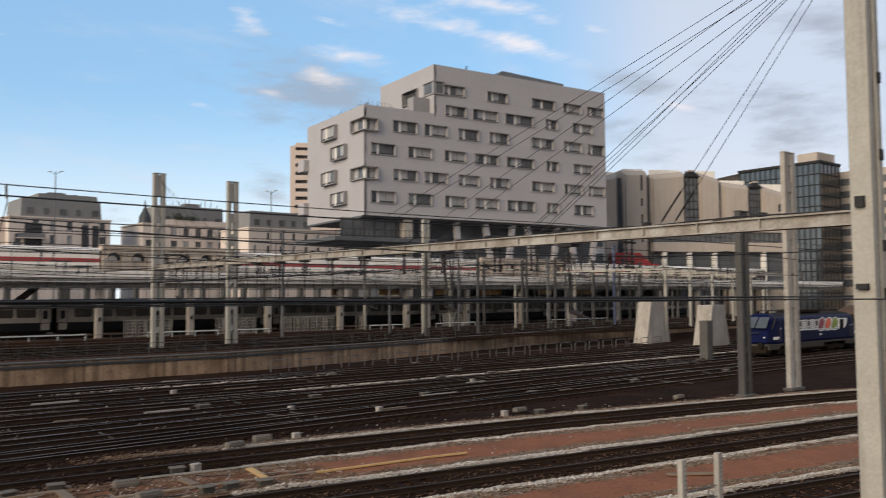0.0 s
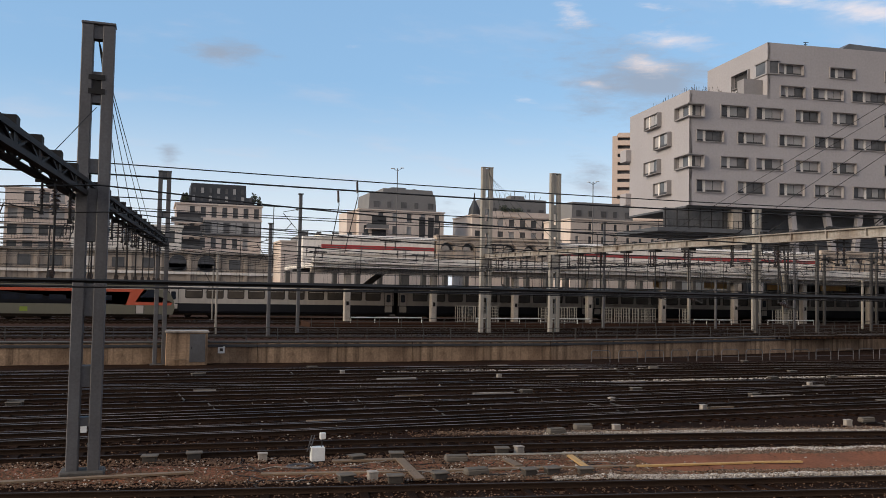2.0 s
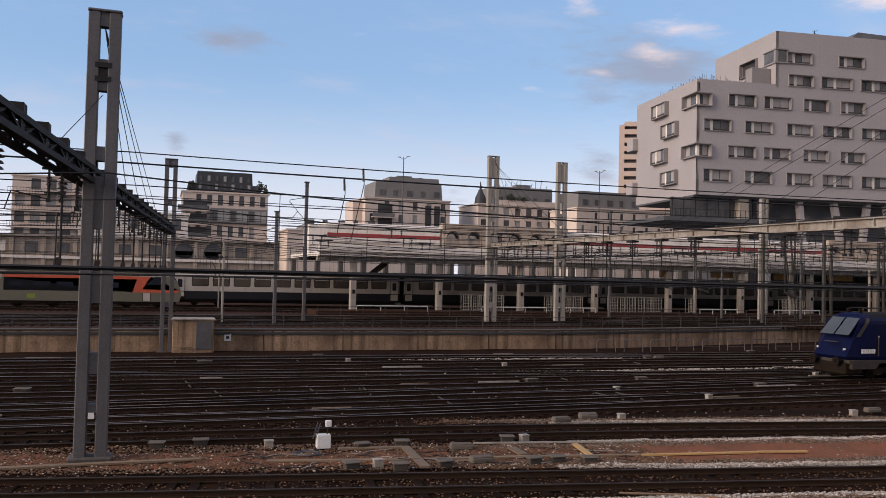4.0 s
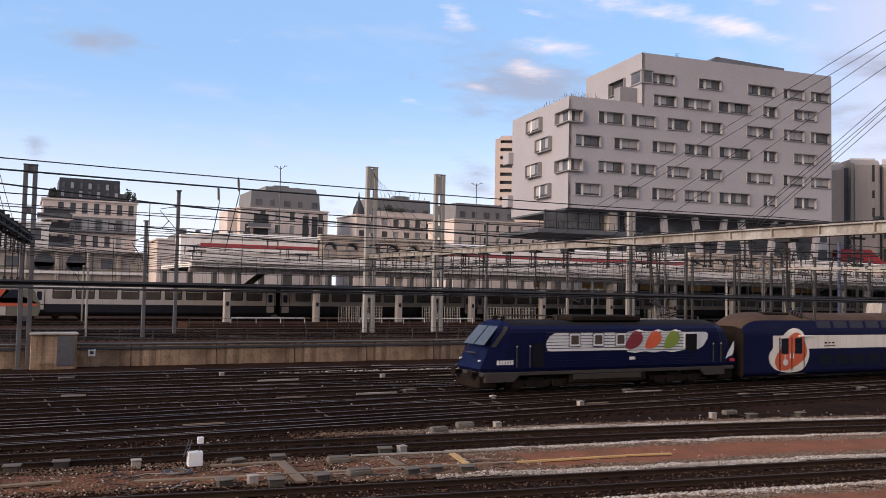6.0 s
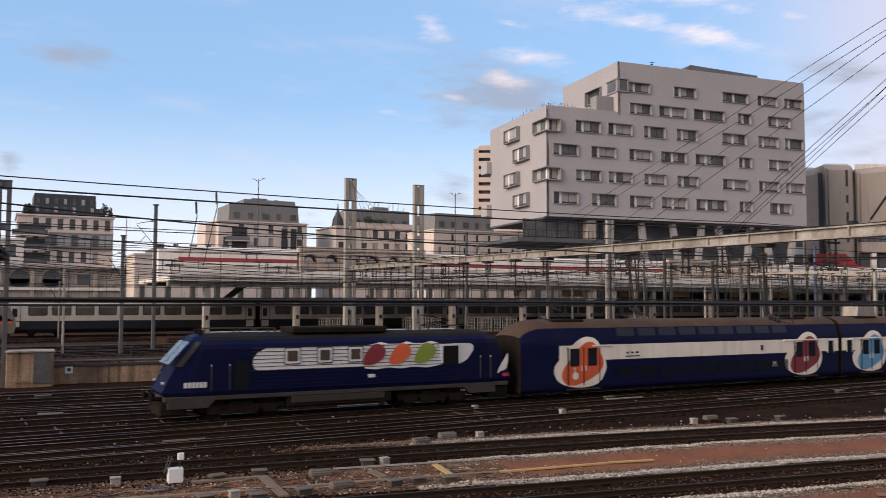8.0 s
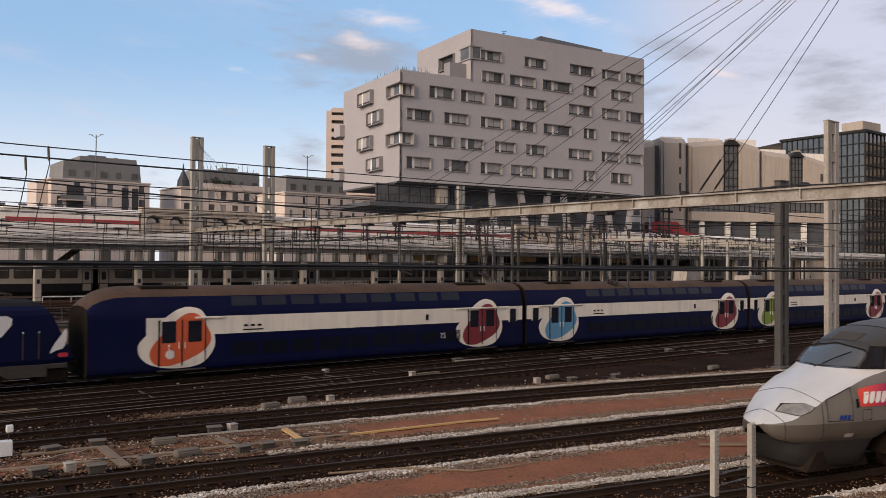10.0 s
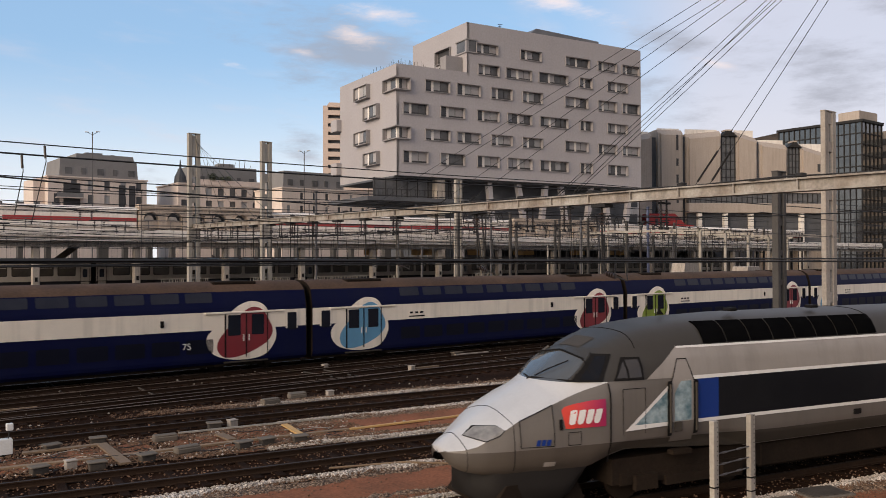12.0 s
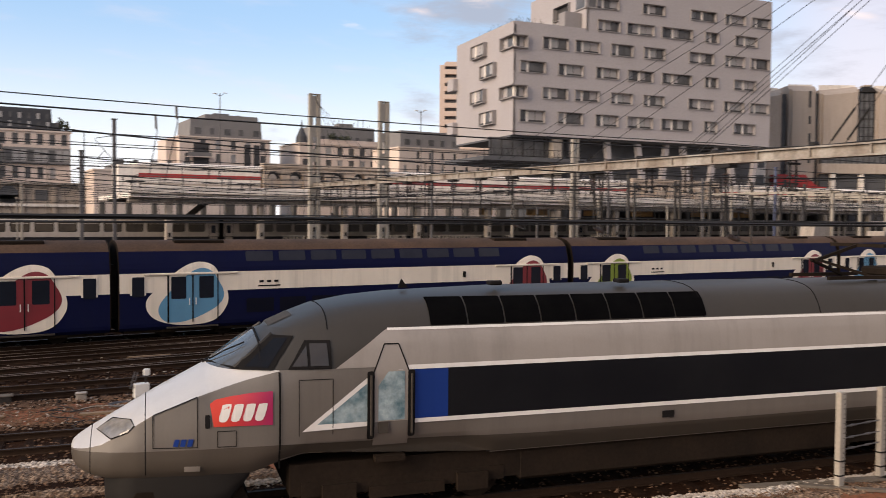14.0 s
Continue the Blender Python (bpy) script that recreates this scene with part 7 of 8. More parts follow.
pylon("portal_mast", "grey two-legged steel mast standing at the retaining wall", 0.35, 59.3, -0.2, 12.6, 0.82, 0.4, M_POSTG, [(12.1, 12.6), (9.6, 10.0), (7.6, 8.2), (5.0, 5.3), (2.8, 3.1)], 0.34)
slots = [(2.6, 3.0), (4.4, 5.4), (6.9, 9.0), (10.2, 11.3), (12.4, 13.2), (14.2, 16.0)]
pylon("portal_mast", "pale concrete mast with slots, top stays", 28.0, 70.9, UP, 16.1, 1.05, 0.42, M_POSTW, [(a, b) for a, b in slots], 0.32)
pylon("portal_mast", "pale concrete mast with slots", 35.3, 71.9, UP, 16.1, 1.05, 0.42, M_POSTW, [(a, b) for a, b in slots], 0.32)
pylon("portal_mast", "pale concrete mast with slots, near the platform", 66.2, 85.0 - 3.2, UP, 15.0, 1.0, 0.42, M_POSTW, slots[:5], 0.32)
pylon("portal_mast", "dark steel mast of two channels beside the bend track", 42.5, 24.95, -0.1, 9.9, 0.85, 0.36, M_POSTD, [(0.6, 1.0), (2.2, 2.5), (3.8, 4.1), (5.4, 5.7), (7.0, 7.4), (8.8, 9.9)], 0.34)
pylon("portal_mast", "pale slotted mast with top stays beside the bend track", 47.7, 24.9, -0.1, 13.7, 1.25, 0.28, M_CONC, [(0.9, 1.5), (2.7, 3.3), (4.6, 5.2), (6.6, 7.6), (8.6, 10.2), (11.4, 12.0), (13.0, 13.7)], 0.34)
big = pylon("portal_mast", "stout pale mast that carries the stays of a long beam", 20.0, 8.55, -0.1, 14.4, 0.64, 0.50, M_POSTW, [(0.3, 1.0), (2.4, 3.4), (4.2, 4.8), (5.6, 7.9), (9.0, 9.6), (10.8, 11.4), (13.3, 14.4)], 0.36)
part("bracket", boxes((-0.46, -0.32, -0.13, 0.13, 5.43, 5.56), (-0.44, -0.32, -0.10, 0.10, 7.3, 7.55)), M_IRON, big)
for z in (3.9, 5.2, 6.3, 8.4, 10.2):
    part("bolt_plate", bevelled(0.12, 0.30, -0.285, -0.25, z, z + 0.26, 0.01), M_IRON, big)

# the long pale beam, hung from the stout mast
B0, B1 = Vector((28.0, 70.9, 8.12)), Vector((20.0, 8.72, 7.10))


def make_beam():
    b = thing("portal_beam", "long pale steel box beam across the yard, hung from stays", "catenary portal")
    bm = bmesh.new()
    bar(bm, B0, B1, 0.22, 0.26)
    part("web", bm, M_BEAM, b)
    up = Vector((0, 0, 0.15))
    bm = bmesh.new()
    bar(bm, B0 + up, B1 + up, 0.42, 0.045)
    part("top_flange", bm, M_BEAM, b)
    bm = bmesh.new()
    bar(bm, B0 - up, B1 - up, 0.42, 0.045)
    part("bottom_flange", bm, M_BEAM, b)
    for i in range(9):
        p = B0.lerp(B1, 0.06 + i * 0.11)
        part("splice_plate", boxes((p.x - 0.24, p.x + 0.24, p.y - 0.3, p.y + 0.3, p.z + 0.18, p.z + 0.215)), M_IRON, b)
    for k, t in enumerate((0.542, 0.571, 0.663, 0.704, 0.797, 0.802, 0.811, 0.816, 0.901, 0.911)):
        s = -0.05 if k % 2 else 0.05
        p = B0.lerp(B1, t) + Vector((s, 0, 0.17))
        q = Vector((20.0 + s, 8.72, 13.66 if k % 2 else 14.02))
        part("stay", tube([p, p.lerp(q, 0.5) - Vector((0, 0, 0.03)), q], 0.009, 5), M_WIRE, b)
        bm = bmesh.new()
        bar(bm, p.lerp(q, 0.02), p.lerp(q, 0.14 if k > 7 else 0.04), 0.06 if k > 7 else 0.04, n=8)
        part("stay_anchor", bm, M_IRON, b)
    for i in range(30):
        p = B0.lerp(B1, 0.03 + i * 0.032)
        part("stiffener", boxes((p.x - 0.2, p.x + 0.2, p.y - 0.02, p.y + 0.02, p.z - 0.13, p.z + 0.13)), M_BEAM, b)
        if i % 2:
            part("clamp", bevelled(p.x - 0.12, p.x + 0.12, p.y - 0.1, p.y + 0.1, p.z + 0.172, p.z + 0.30, 0.02), M_IRON, b)
    part("cable", tube([B0.lerp(B1, q / 40) + Vector((-0.16, 0, 0.20 + 0.03 * math.sin(q * 1.7))) for q in range(41)], 0.022, 5), M_IRON, b)
    for k, t in enumerate((0.09, 0.15, 0.21, 0.27, 0.33)):
        p = B0.lerp(B1, t) + Vector((0, 0, 0.17))
        part("stay", tube([p, Vector((28.0, 70.5, 15.9 - k * 0.12))], 0.014, 5), M_WIRE, b)
    return b


make_beam()


def truss(name, label, a, b, h=0.75, w=0.5, n=22):
    t = thing(name, label, "catenary portal")
    a, b = Vector(a), Vector(b)
    d = (b - a).normalized()
    s = d.cross(Vector((0, 0, 1))).normalized() * (w / 2)
    up = Vector((0, 0, h))
    for o in (s, -s, s - up, -s - up):
        bm = bmesh.new()
        bar(bm, a + o, b + o, 0.13, 0.13)
        part("chord", bm, M_IRON, t)
    bm = bmesh.new()
    bar(bm, a - up * 0.45, b - up * 0.45, 0.16, h * 0.7)
    part("cable_tray", bm, M_IRON, t, "dark cable tray inside the truss")
    for i in range(n):
        p, q = a.lerp(b, i / n), a.lerp(b, (i + 1) / n)
        for o in (s, -s):
            bm = bmesh.new()
            bar(bm, (p + o) if i % 2 else (p + o - up), (q + o - up) if i % 2 else (q + o), 0.06, 0.06)
            part("brace", bm, M_IRON, t)
        bm = bmesh.new()
        bar(bm, p + s, p - s, 0.06)
        part("cross_bar", bm, M_IRON, t)
        if i % 2 == 0:
            bm = boxes((-0.3, 0.3, -0.22, 0.22, 0.05, 0.25))
            bm.transform(Matrix.Translation(p))
            part("wire_clamp", bm, M_IRON, t)
            for o in (s, -s):
                part("gusset", boxes(((p + o).x - 0.02, (p + o).x + 0.02, p.y - 0.25, p.y + 0.25, p.z - 0.3, p.z + 0.02)), M_IRON, t)
    return t


truss("portal_truss", "dark lattice truss across the tracks with hanging insulators", (-3.35, 11.0, 8.1), (0.35, 59.2, 8.1), 0.34, 0.5, n=44)
for q, z in (((-2.75, 19.5), 8.1), ):
    st = thing("stay_wires", "thin stay wires from a mast top down to the truss", "stay wire")
    for k, (yy, zz) in enumerate(((21.55, 8.05), (36.0, 8.2), (40.5, 8.2), (45.5, 8.2), (50, 8.2))):
        xx = -3.35 + 3.7 * (yy - 11) / 48.2
        part("stay", tube([(-1.78, 26.05, 12.2 if k != 0 else 10.25), (xx, yy, zz)], 0.014, 4), M_WIRE, st)

# hangers that hold the wires under truss and beam, one for each track
HANG = None


def hanger(at, label="hanging catenary support with brown insulators"):
    """Drop tube, steady arm and insulators; its own zero is under the beam, the contact wire 2.5 m lower."""
    global HANG
    if HANG is None:
        h = thing("catenary_hanger", label, "catenary hanger", "catenary hangers")
        part("drop_tube", bars([((0, 0, 0), (0, 0, -2.28))], 0.06, n=8), M_IRON, h)
        bm = bmesh.new()
        for k in range(4):
            cyl(bm, (0, 0, -0.35 - k * 0.11), 0.13, 0.05, 12, "z", 0.09)
        part("insulator", bm, M_INSUL, h)
        part("steady_arm", bars([((0, 0, -2.22), (0, -1.05, -2.5))], 0.045, n=6), M_IRON, h)
        bm = bmesh.new()
        for k in range(4):
            cyl(bm, (0, -0.25 - k * 0.1, -2.28 - k * 0.027), 0.09, 0.045, 10, "y")
        part("insulator", bm, M_INSUL, h)
        part("brace", bars([((0, 0, -1.1), (0, -0.9, -1.15)), ((0, -0.9, -1.15), (0, -1.05, -2.5))], 0.04, n=6), M_IRON, h)
        part("plate", boxes((-0.2, 0.2, -0.3, 0.3, -0.12, -0.02)), M_IRON, h)
        h.matrix_basis = at
        HANG = h
        return h
    return copy_thing(HANG, at)


TRACK_FNS = [t1, t2, t3] + FAR
for f in TRACK_FNS + [straight(57.0), straight(64.0)]:
    # under the long beam
    y = f(29)
    t = (70.9 - y) / (70.9 - B1.y)
    if 0.03 < t < 0.93:
        p = B0.lerp(B1, t)
        hanger(pose(p.x, p.y + 1.0, p.z - 0.17))
    y = f(-1)
    if 13 < y < 58:
        xx = -3.35 + 3.7 * (y - 11) / 48.2
        hanger(pose(xx, y + 1.0, 7.74))


BRACKET = None


def bracket(at):
    """Two short black posts under a beam with cross pieces, clamps and insulators."""
    global BRACKET
    if BRACKET is not None:
        return copy_thing(BRACKET, at)
    h = thing("wire_bracket", "short black twin bracket with insulators under a beam", "catenary bracket", "wire brackets")
    for y in (-0.14, 0.14):
        part("post", bars([((0, y, 0), (0, y, -0.86))], 0.055, n=6), M_IRON, h)
        bm = bmesh.new()
        for k in range(3):
            cyl(bm, (0, y, -0.34 - k * 0.08), 0.075, 0.045, 10, "z", 0.05)
        part("insulator", bm, M_INSUL, h)
        part("clamp", boxes((-0.05, 0.05, y - 0.05, y + 0.05, -0.90, -0.82)), M_IRON, h)
    part("cross_piece", bars([((0, -0.30, -0.10), (0, 0.30, -0.10))], 0.06), M_IRON, h)
    part("cross_piece", bars([((0, -0.24, -0.68), (0, 0.24, -0.68))], 0.045), M_IRON, h)
    part("stay_arm", bars([((0, 0.14, -0.84), (0, 0.95, -0.66)), ((0, 0.95, -0.66), (0, 1.08, -1.1))], 0.032, n=5), M_IRON, h)
    h.matrix_basis = at
    BRACKET = h
    return h


for k in range(17):
    y = 69.5 - k * 3.3 + random.uniform(-0.7, 0.7)
    p = B0.lerp(B1, (70.9 - y) / (70.9 - B1.y))
    bracket(pose(p.x, p.y, p.z - 0.17, 0, 0, random.choice((0, 180, 25, -25, 90))))
for k in range(16):
    y = 57.0 - k * 2.3 + random.uniform(-0.6, 0.6)
    bracket(pose(-3.35 + 3.7 * (y - 11) / 48.2, y, 7.74, 0, 0, random.choice((0, 180, 25, 90))))


def wire(name, label, pts, r=0.014):
    return tagged(part(name, tube(pts, r, 4), M_WIRE), label, "overhead wire", "overhead wires")


def sagging(a, b, sag, n=10):
    a, b = Vector(a), Vector(b)
    return [a.lerp(b, k / n) - Vector((0, 0, sag * 4 * (k / n) * (1 - k / n))) for k in range(n + 1)]


# over each track: contact wire, carrying wire and droppers, span by span between the supports
XS = [-60, -1, 29, 74, 120]
for i, f in enumerate(TRACK_FNS + [straight(y, 0) for y in (57.0, 66.5, 70.2, 74.0, 77.8)]):
    lift = 0.0 if i < 11 else UP
    low = (5.22, 5.14, 5.27, 5.10, 5.20)[i % 5]
    cat = thing("catenary", "contact wire, carrying wire and droppers over a track", "overhead wire", "overhead wires")
    n = 40
    part("contact_wire", tube([(x, f(x), low + lift) for x in np.linspace(-60, 120, 25)], 0.016, 4), M_WIRE, cat)
    carry, drops = [], []
    for a, b in zip(XS, XS[1:]):
        for k in range(n // 4 + 1):
            t = k / (n // 4)
            x = a + (b - a) * t
            z = 7.0 - 0.75 * 4 * t * (1 - t) + lift
            carry.append((x, f(x), z))
            if 0 < k < n // 4:
                drops.append(((x, f(x), low + lift), (x, f(x), z)))
    part("carrying_wire", tube(carry, 0.014, 4), M_WIRE, cat)
    for a, b in drops:
        part("dropper", bars([(a, b)], 0.016, n=3), M_WIRE, cat)

# two hanging leads from the thick feeders
for (xa, za), (xb, zb) in (((5.31, 8.30), (5.13, 6.55)), ((5.91, 8.62), (5.56, 6.31))):
    d = thing("hanging_lead", "thin lead hanging from a feeder wire by a small insulator", "overhead wire", "overhead wires")
    part("lead", tube([(xa, 26.1, za), (xa + 0.04, 26.1, za - 0.5), (xb, 26.1, zb)], 0.014, 5), M_WIRE, d)
    part("insulator", bars([((xa, 26.1, za - 0.06), (xa + 0.02, 26.1, za - 0.42))], 0.07, n=8), M_INSUL, d)

# feeders on top of the portals
for y, z, r in ((26.0, 8.66, 0.017), (26.3, 8.38, 0.025), (33.5, 8.4, 0.02), (39.0, 8.36, 0.02), (42.5, 8.75, 0.018), (46.0, 8.33, 0.02), (50.5, 8.4, 0.018), (56.0, 8.4, 0.02), (61.0, 8.9, 0.02), (66.0, 9.0, 0.02), (73.0, 8.6, 0.02), (78.0, 8.4, 0.02)):
    pts = []
    for a, b in zip(XS, XS[1:]):
        pts += sagging((a, y, z), (b, y + 0.0, z), 0.12, 8)[:-1]
    pts.append((XS[-1], y, z))
    wire("feeder_wire", "thick feeder wire strung along the portals", pts, r)
for y, z in ((24.85, 5.31), (25.08, 5.12), (8.20, 5.25)):
    wire("feeder_cable", "dark bundled cable strung along the tracks", [(x, y, z + 0.05 * math.sin(x * 0.11 + y)) for x in np.linspace(-60, 120, 40)], 0.016)


def wire_fitting(at, first=[]):
    """A dark T of a short bar and two insulators, clipped to a feeder."""
    if first:
        return copy_thing(first[0], at)
    h = thing("wire_fitting", "dark T-shaped fitting with two insulators on a feeder wire", "wire fitting", "wire fittings")
    part("bar", bevelled(-0.85, 0.85, -0.07, 0.07, -0.05, 0.05, 0.02), M_IRON, h)
    for x in (-0.4, 0.4):
        bm = bmesh.new()
        for k in range(3):
            cyl(bm, (x, 0, -0.2 - k * 0.15), 0.11, 0.08, 10, "z", 0.06)
        part("insulator", bm, M_INSUL, h)
        part("rod", bars([((x, 0, 0), (x, 0, -0.75))], 0.05, n=6), M_IRON, h)
    h.matrix_basis = at
    first.append(h)
    return h


for k in range(30):
    y, z = ((73.0, 8.6), (78.0, 8.4), (66.0, 9.0))[k % 3]
    wire_fitting(pose(12 + k * 3.1 + random.uniform(-1, 1), y, z - 0.06, 0, 0, random.uniform(-12, 12)))


def far_mast(x, y, zt, arm, label, mat=None, w=0.26):
    m = thing("catenary_mast", label, "catenary mast", "slender masts of the upper yard", at=pose(x, y, UP))
    mat = mat or M_POSTG
    part("shaft", bevelled(-w / 2, w / 2, -w / 2, w / 2, 0, zt - UP, 0.02), mat, m)
    part("cap", boxes((-w * 0.8, w * 0.8, -w * 0.8, w * 0.8, zt - UP, zt - UP + 0.08)), mat, m)
    part("foot", bevelled(-0.35, 0.35, -0.35, 0.35, -0.3, 0.12, 0.04), M_CONCD, m)
    if arm:
        h = zt - UP - 1.2
        part("cantilever", bars([((0, 0, h), (arm, 0, h - 0.3)), ((0, 0, h - 2.0), (arm, 0, h - 0.4)), ((arm * 0.5, 0, h - 1.2), (arm * 0.9, 0, h - 1.9))], 0.05, n=6), M_IRON, m)
        bm = bmesh.new()
        for k in range(3):
            cyl(bm, (arm * 0.12 + k * 0.1 * (1 if arm > 0 else -1), 0, h - 0.05), 0.09, 0.05, 10, "x")
        part("insulator", bm, M_INSUL, m)
    return m


far_mast(11.1, 69.8, 12.7, -1.4, "tall slender dark mast with a short arm")
far_mast(8.35, 66.8, 9.95, -1.0, "slender dark mast in the upper yard")
far_mast(4.5, 68.1, 7.6, -0.9, "low slender pale mast in the upper yard", M_POSTW, 0.16)
far_mast(5.9, 98.0 - 2.2, 7.0, 0, "thin pale pole beside the parked coaches", M_POSTW, 0.14)
for x, y, zt, a in ((44.5, 78.9, 12.4, 1.6), (58.5, 79.0, 6.6, 0), (61.0, 76.0, 9.0, 1.5), (70.0, 80.0, 10.5, 1.5), (79.0, 79.0, 7.0, 0), (82.0, 76.0, 10.5, 1.6), (90.0, 80.0, 10.0, -1.6), (98.0, 84.0, 10.5, 1.6), (104.0, 78.0, 9.5, 1.6), (112.0, 86.0, 10.5, -1.6), (121.0, 84.0, 10.2, 1.6), (134.0, 88.0, 10.5, 1.6)):
    far_mast(x, y, zt, a, "slender catenary mast by the platform", M_POSTW if int(x) % 2 else M_POSTG, 0.22)
# light portals across the upper yard, far right
for i, x in enumerate((88.0, 99.0, 111.0, 124.0, 138.0)):
    g = thing("light_portal", "light pale portal across the upper tracks", "catenary portal", "light portals")
    for y in (62.0 + (x - 88) * 0.35, 81.5 + (x - 88) * 0.1):
        part("leg", bevelled(x - 0.16, x + 0.16, y - 0.16, y + 0.16, UP - 0.2, 9.0, 0.02), M_POSTW, g)
    part("beam", boxes((x - 0.16, x + 0.16, 61.0 + (x - 88) * 0.35, 82.0 + (x - 88) * 0.1, 8.6, 8.9)), M_POSTW, g)
    for k in range(5):
        y = 64 + (x - 88) * 0.35 + k * 3.6
        hanger(pose(x, y, 8.6))


def cable_post(x, y, label):
    """Pale post with two leaning dark channels and loops of black cable at its head."""
    p = thing("cable_post", label, "catenary mast", at=pose(x, y, UP))
    part("post", bevelled(-0.28, 0.28, -0.2, 0.2, 0, 6.8, 0.03), M_POSTW, p)
    for xa, xb in ((-0.3, -1.5), (0.1, 0.2), (0.35, -0.5)):
        part("channel", bars([((xa, -0.3, 1.8), (xb, -0.3, 10.2))], 0.16), M_POSTD, p)
    for k in range(7):
        z = 3.2 + k
        part("rung", bars([((-0.3 - (z - 1.8) * 0.14, -0.3, z), (0.3, -0.3, z + 0.3))], 0.06), M_POSTD, p)
    part("head_beam", bars([((-3.4, -0.3, 9.6), (4.6, -0.3, 9.75))], 0.16), M_POSTD, p)
    for cx, r in ((-2.4, 1.15), (1.8, 1.3), (3.3, 1.2)):
        part("cable_loop", tube([(cx + r * math.cos(q * 0.3), -0.4, 8.9 + r * 1.1 * math.sin(q * 0.3)) for q in range(-1, 12 if cx > 0 else 20)], 0.055, 5), M_IRON, p)
    for cx in (-2.9, -1.9, -0.9, 0.9, 2.4):
        bm = bmesh.new()
        for k in range(4):
            cyl(bm, (cx, -0.3, 9.5 - k * 0.2), 0.16, 0.1, 10, "z", 0.1)
        part("insulator", bm, M_INSUL, p)
    part("stay", bars([((0, -0.25, 5.2), (-6.0, -0.25, 6.8)), ((0, -0.25, 5.0), (-6.0, -0.25, 6.5))], 0.07), M_POSTW, p)
    return p


cable_post(91.1, 80.4, "pale post with leaning dark channels and loops of black cable")
cable_post(70.4, 82.0, "pale post with dark channels and cable loops by the platform")


def headspan(x, y0, y1, z, poles):
    """Cross wires over all the upper tracks, with droppers and insulators, between two thin masts."""
    h = thing("headspan", "cross wires over the upper tracks with insulators, between thin masts", "catenary portal", "headspans")
    for y, m in zip((y0, y1), poles):
        part("mast", bevelled(x - 0.14, x + 0.14, y - 0.14, y + 0.14, UP, z + 1.2, 0.02), m, h)
    part("top_tube", bars([((x, y0, z), (x, y1, z))], 0.09, n=6), M_POSTW, h)
    for dz in (-0.7, -1.5):
        part("cross_wire", bars([((x, y0, z + dz), (x, y1, z + dz))], 0.035, n=4), M_POSTD, h)
    n = int((y1 - y0) / 2.4)
    for k in range(1, n):
        y = y0 + (y1 - y0) * k / n
        part("dropper", bars([((x, y, z), (x, y, z - 2.2))], 0.026, n=4), M_POSTD, h)
        part("steady_arm", bars([((x, y, z - 1.6), (x + 1.6, y, z - 2.0)), ((x, y, z - 0.5), (x + 1.6, y, z - 2.0))], 0.034, n=4), M_POSTW, h)
        bm = bmesh.new()
        for q in range(3):
            cyl(bm, (x, y, z - 0.35 - q * 0.14), 0.12, 0.07, 8, "z", 0.07)
        part("insulator", bm, M_INSUL, h)
    return h


for i, x in enumerate((57.0, 66.5, 76.0, 84.0, 94.0, 101.5, 108.0, 116.0, 127.0, 140.0, 155.0, 172.0)):
    headspan(x, wall_y(x) + 4.5, 81.8 + max(0, x - 100) * 0.12, 9.2 + 0.35 * math.sin(i * 2.3), (M_POSTD, M_POSTD if i % 4 else M_POSTW))
for k in range(24):
    y, z = ((73.0, 8.6), (78.0, 8.4), (66.0, 9.0))[k % 3]
    wire_fitting(pose(85.2 + k * 1.4, y, z - 0.06, 0, 0, random.uniform(-12, 12)))
far_mast(98.2, 78.0, 12.6, 0, "tall blue painted mast with a lamp head", M_BLUEPOLE, 0.30)
for i, (x, y) in enumerate(((118.0, 85.6), (124.0, 90.6))):
    p = thing("platform_roof", "thin pale platform roof on slim posts", "platform roof", "platform roofs")
    part("roof", bevelled(x, x + 44, y, y + 4.0, 9.4 + i * 0.5, 9.62 + i * 0.5, 0.04), M_WHITEW, p)
    part("fascia", boxes((x, x + 44, y - 0.08, y - 0.004, 9.2 + i * 0.5, 9.64 + i * 0.5)), M_CONC, p)
    for k in range(6):
        part("post", bars([((x + 2 + k * 7.2, y + 2, UP), (x + 2 + k * 7.2, y + 2, 9.4 + i * 0.5))], 0.22, n=6), M_POSTD, p)


def street_lamp(x, y, zb, zt, label):
    l = thing("street_lamp", label, "street lamp", at=pose(x, y, zb))
    part("pole", bars([((0, 0, 0), (0, 0, zt - zb))], 0.16, n=8), M_POSTG, l)
    part("arm", bars([((-0.9, 0, zt - zb - 0.1), (0, 0, zt - zb - 0.5)), ((0.9, 0, zt - zb + 0.1), (0, 0, zt - zb - 0.5))], 0.08, n=6), M_POSTG, l)
    for s in (-1, 1):
        part("lamp_head", bevelled(s * 0.9 - 0.35, s * 0.9 + 0.35, -0.15, 0.15, zt - zb - 0.05 + 0.1 * s, zt - zb + 0.08 + 0.1 * s, 0.03), M_WHITE, l)


street_lamp(41.5, 150, UP, 27.0, "tall twin street lamp behind the station hall")
street_lamp(76.5, 140, UP, 25.4, "twin street lamp beside the office block")
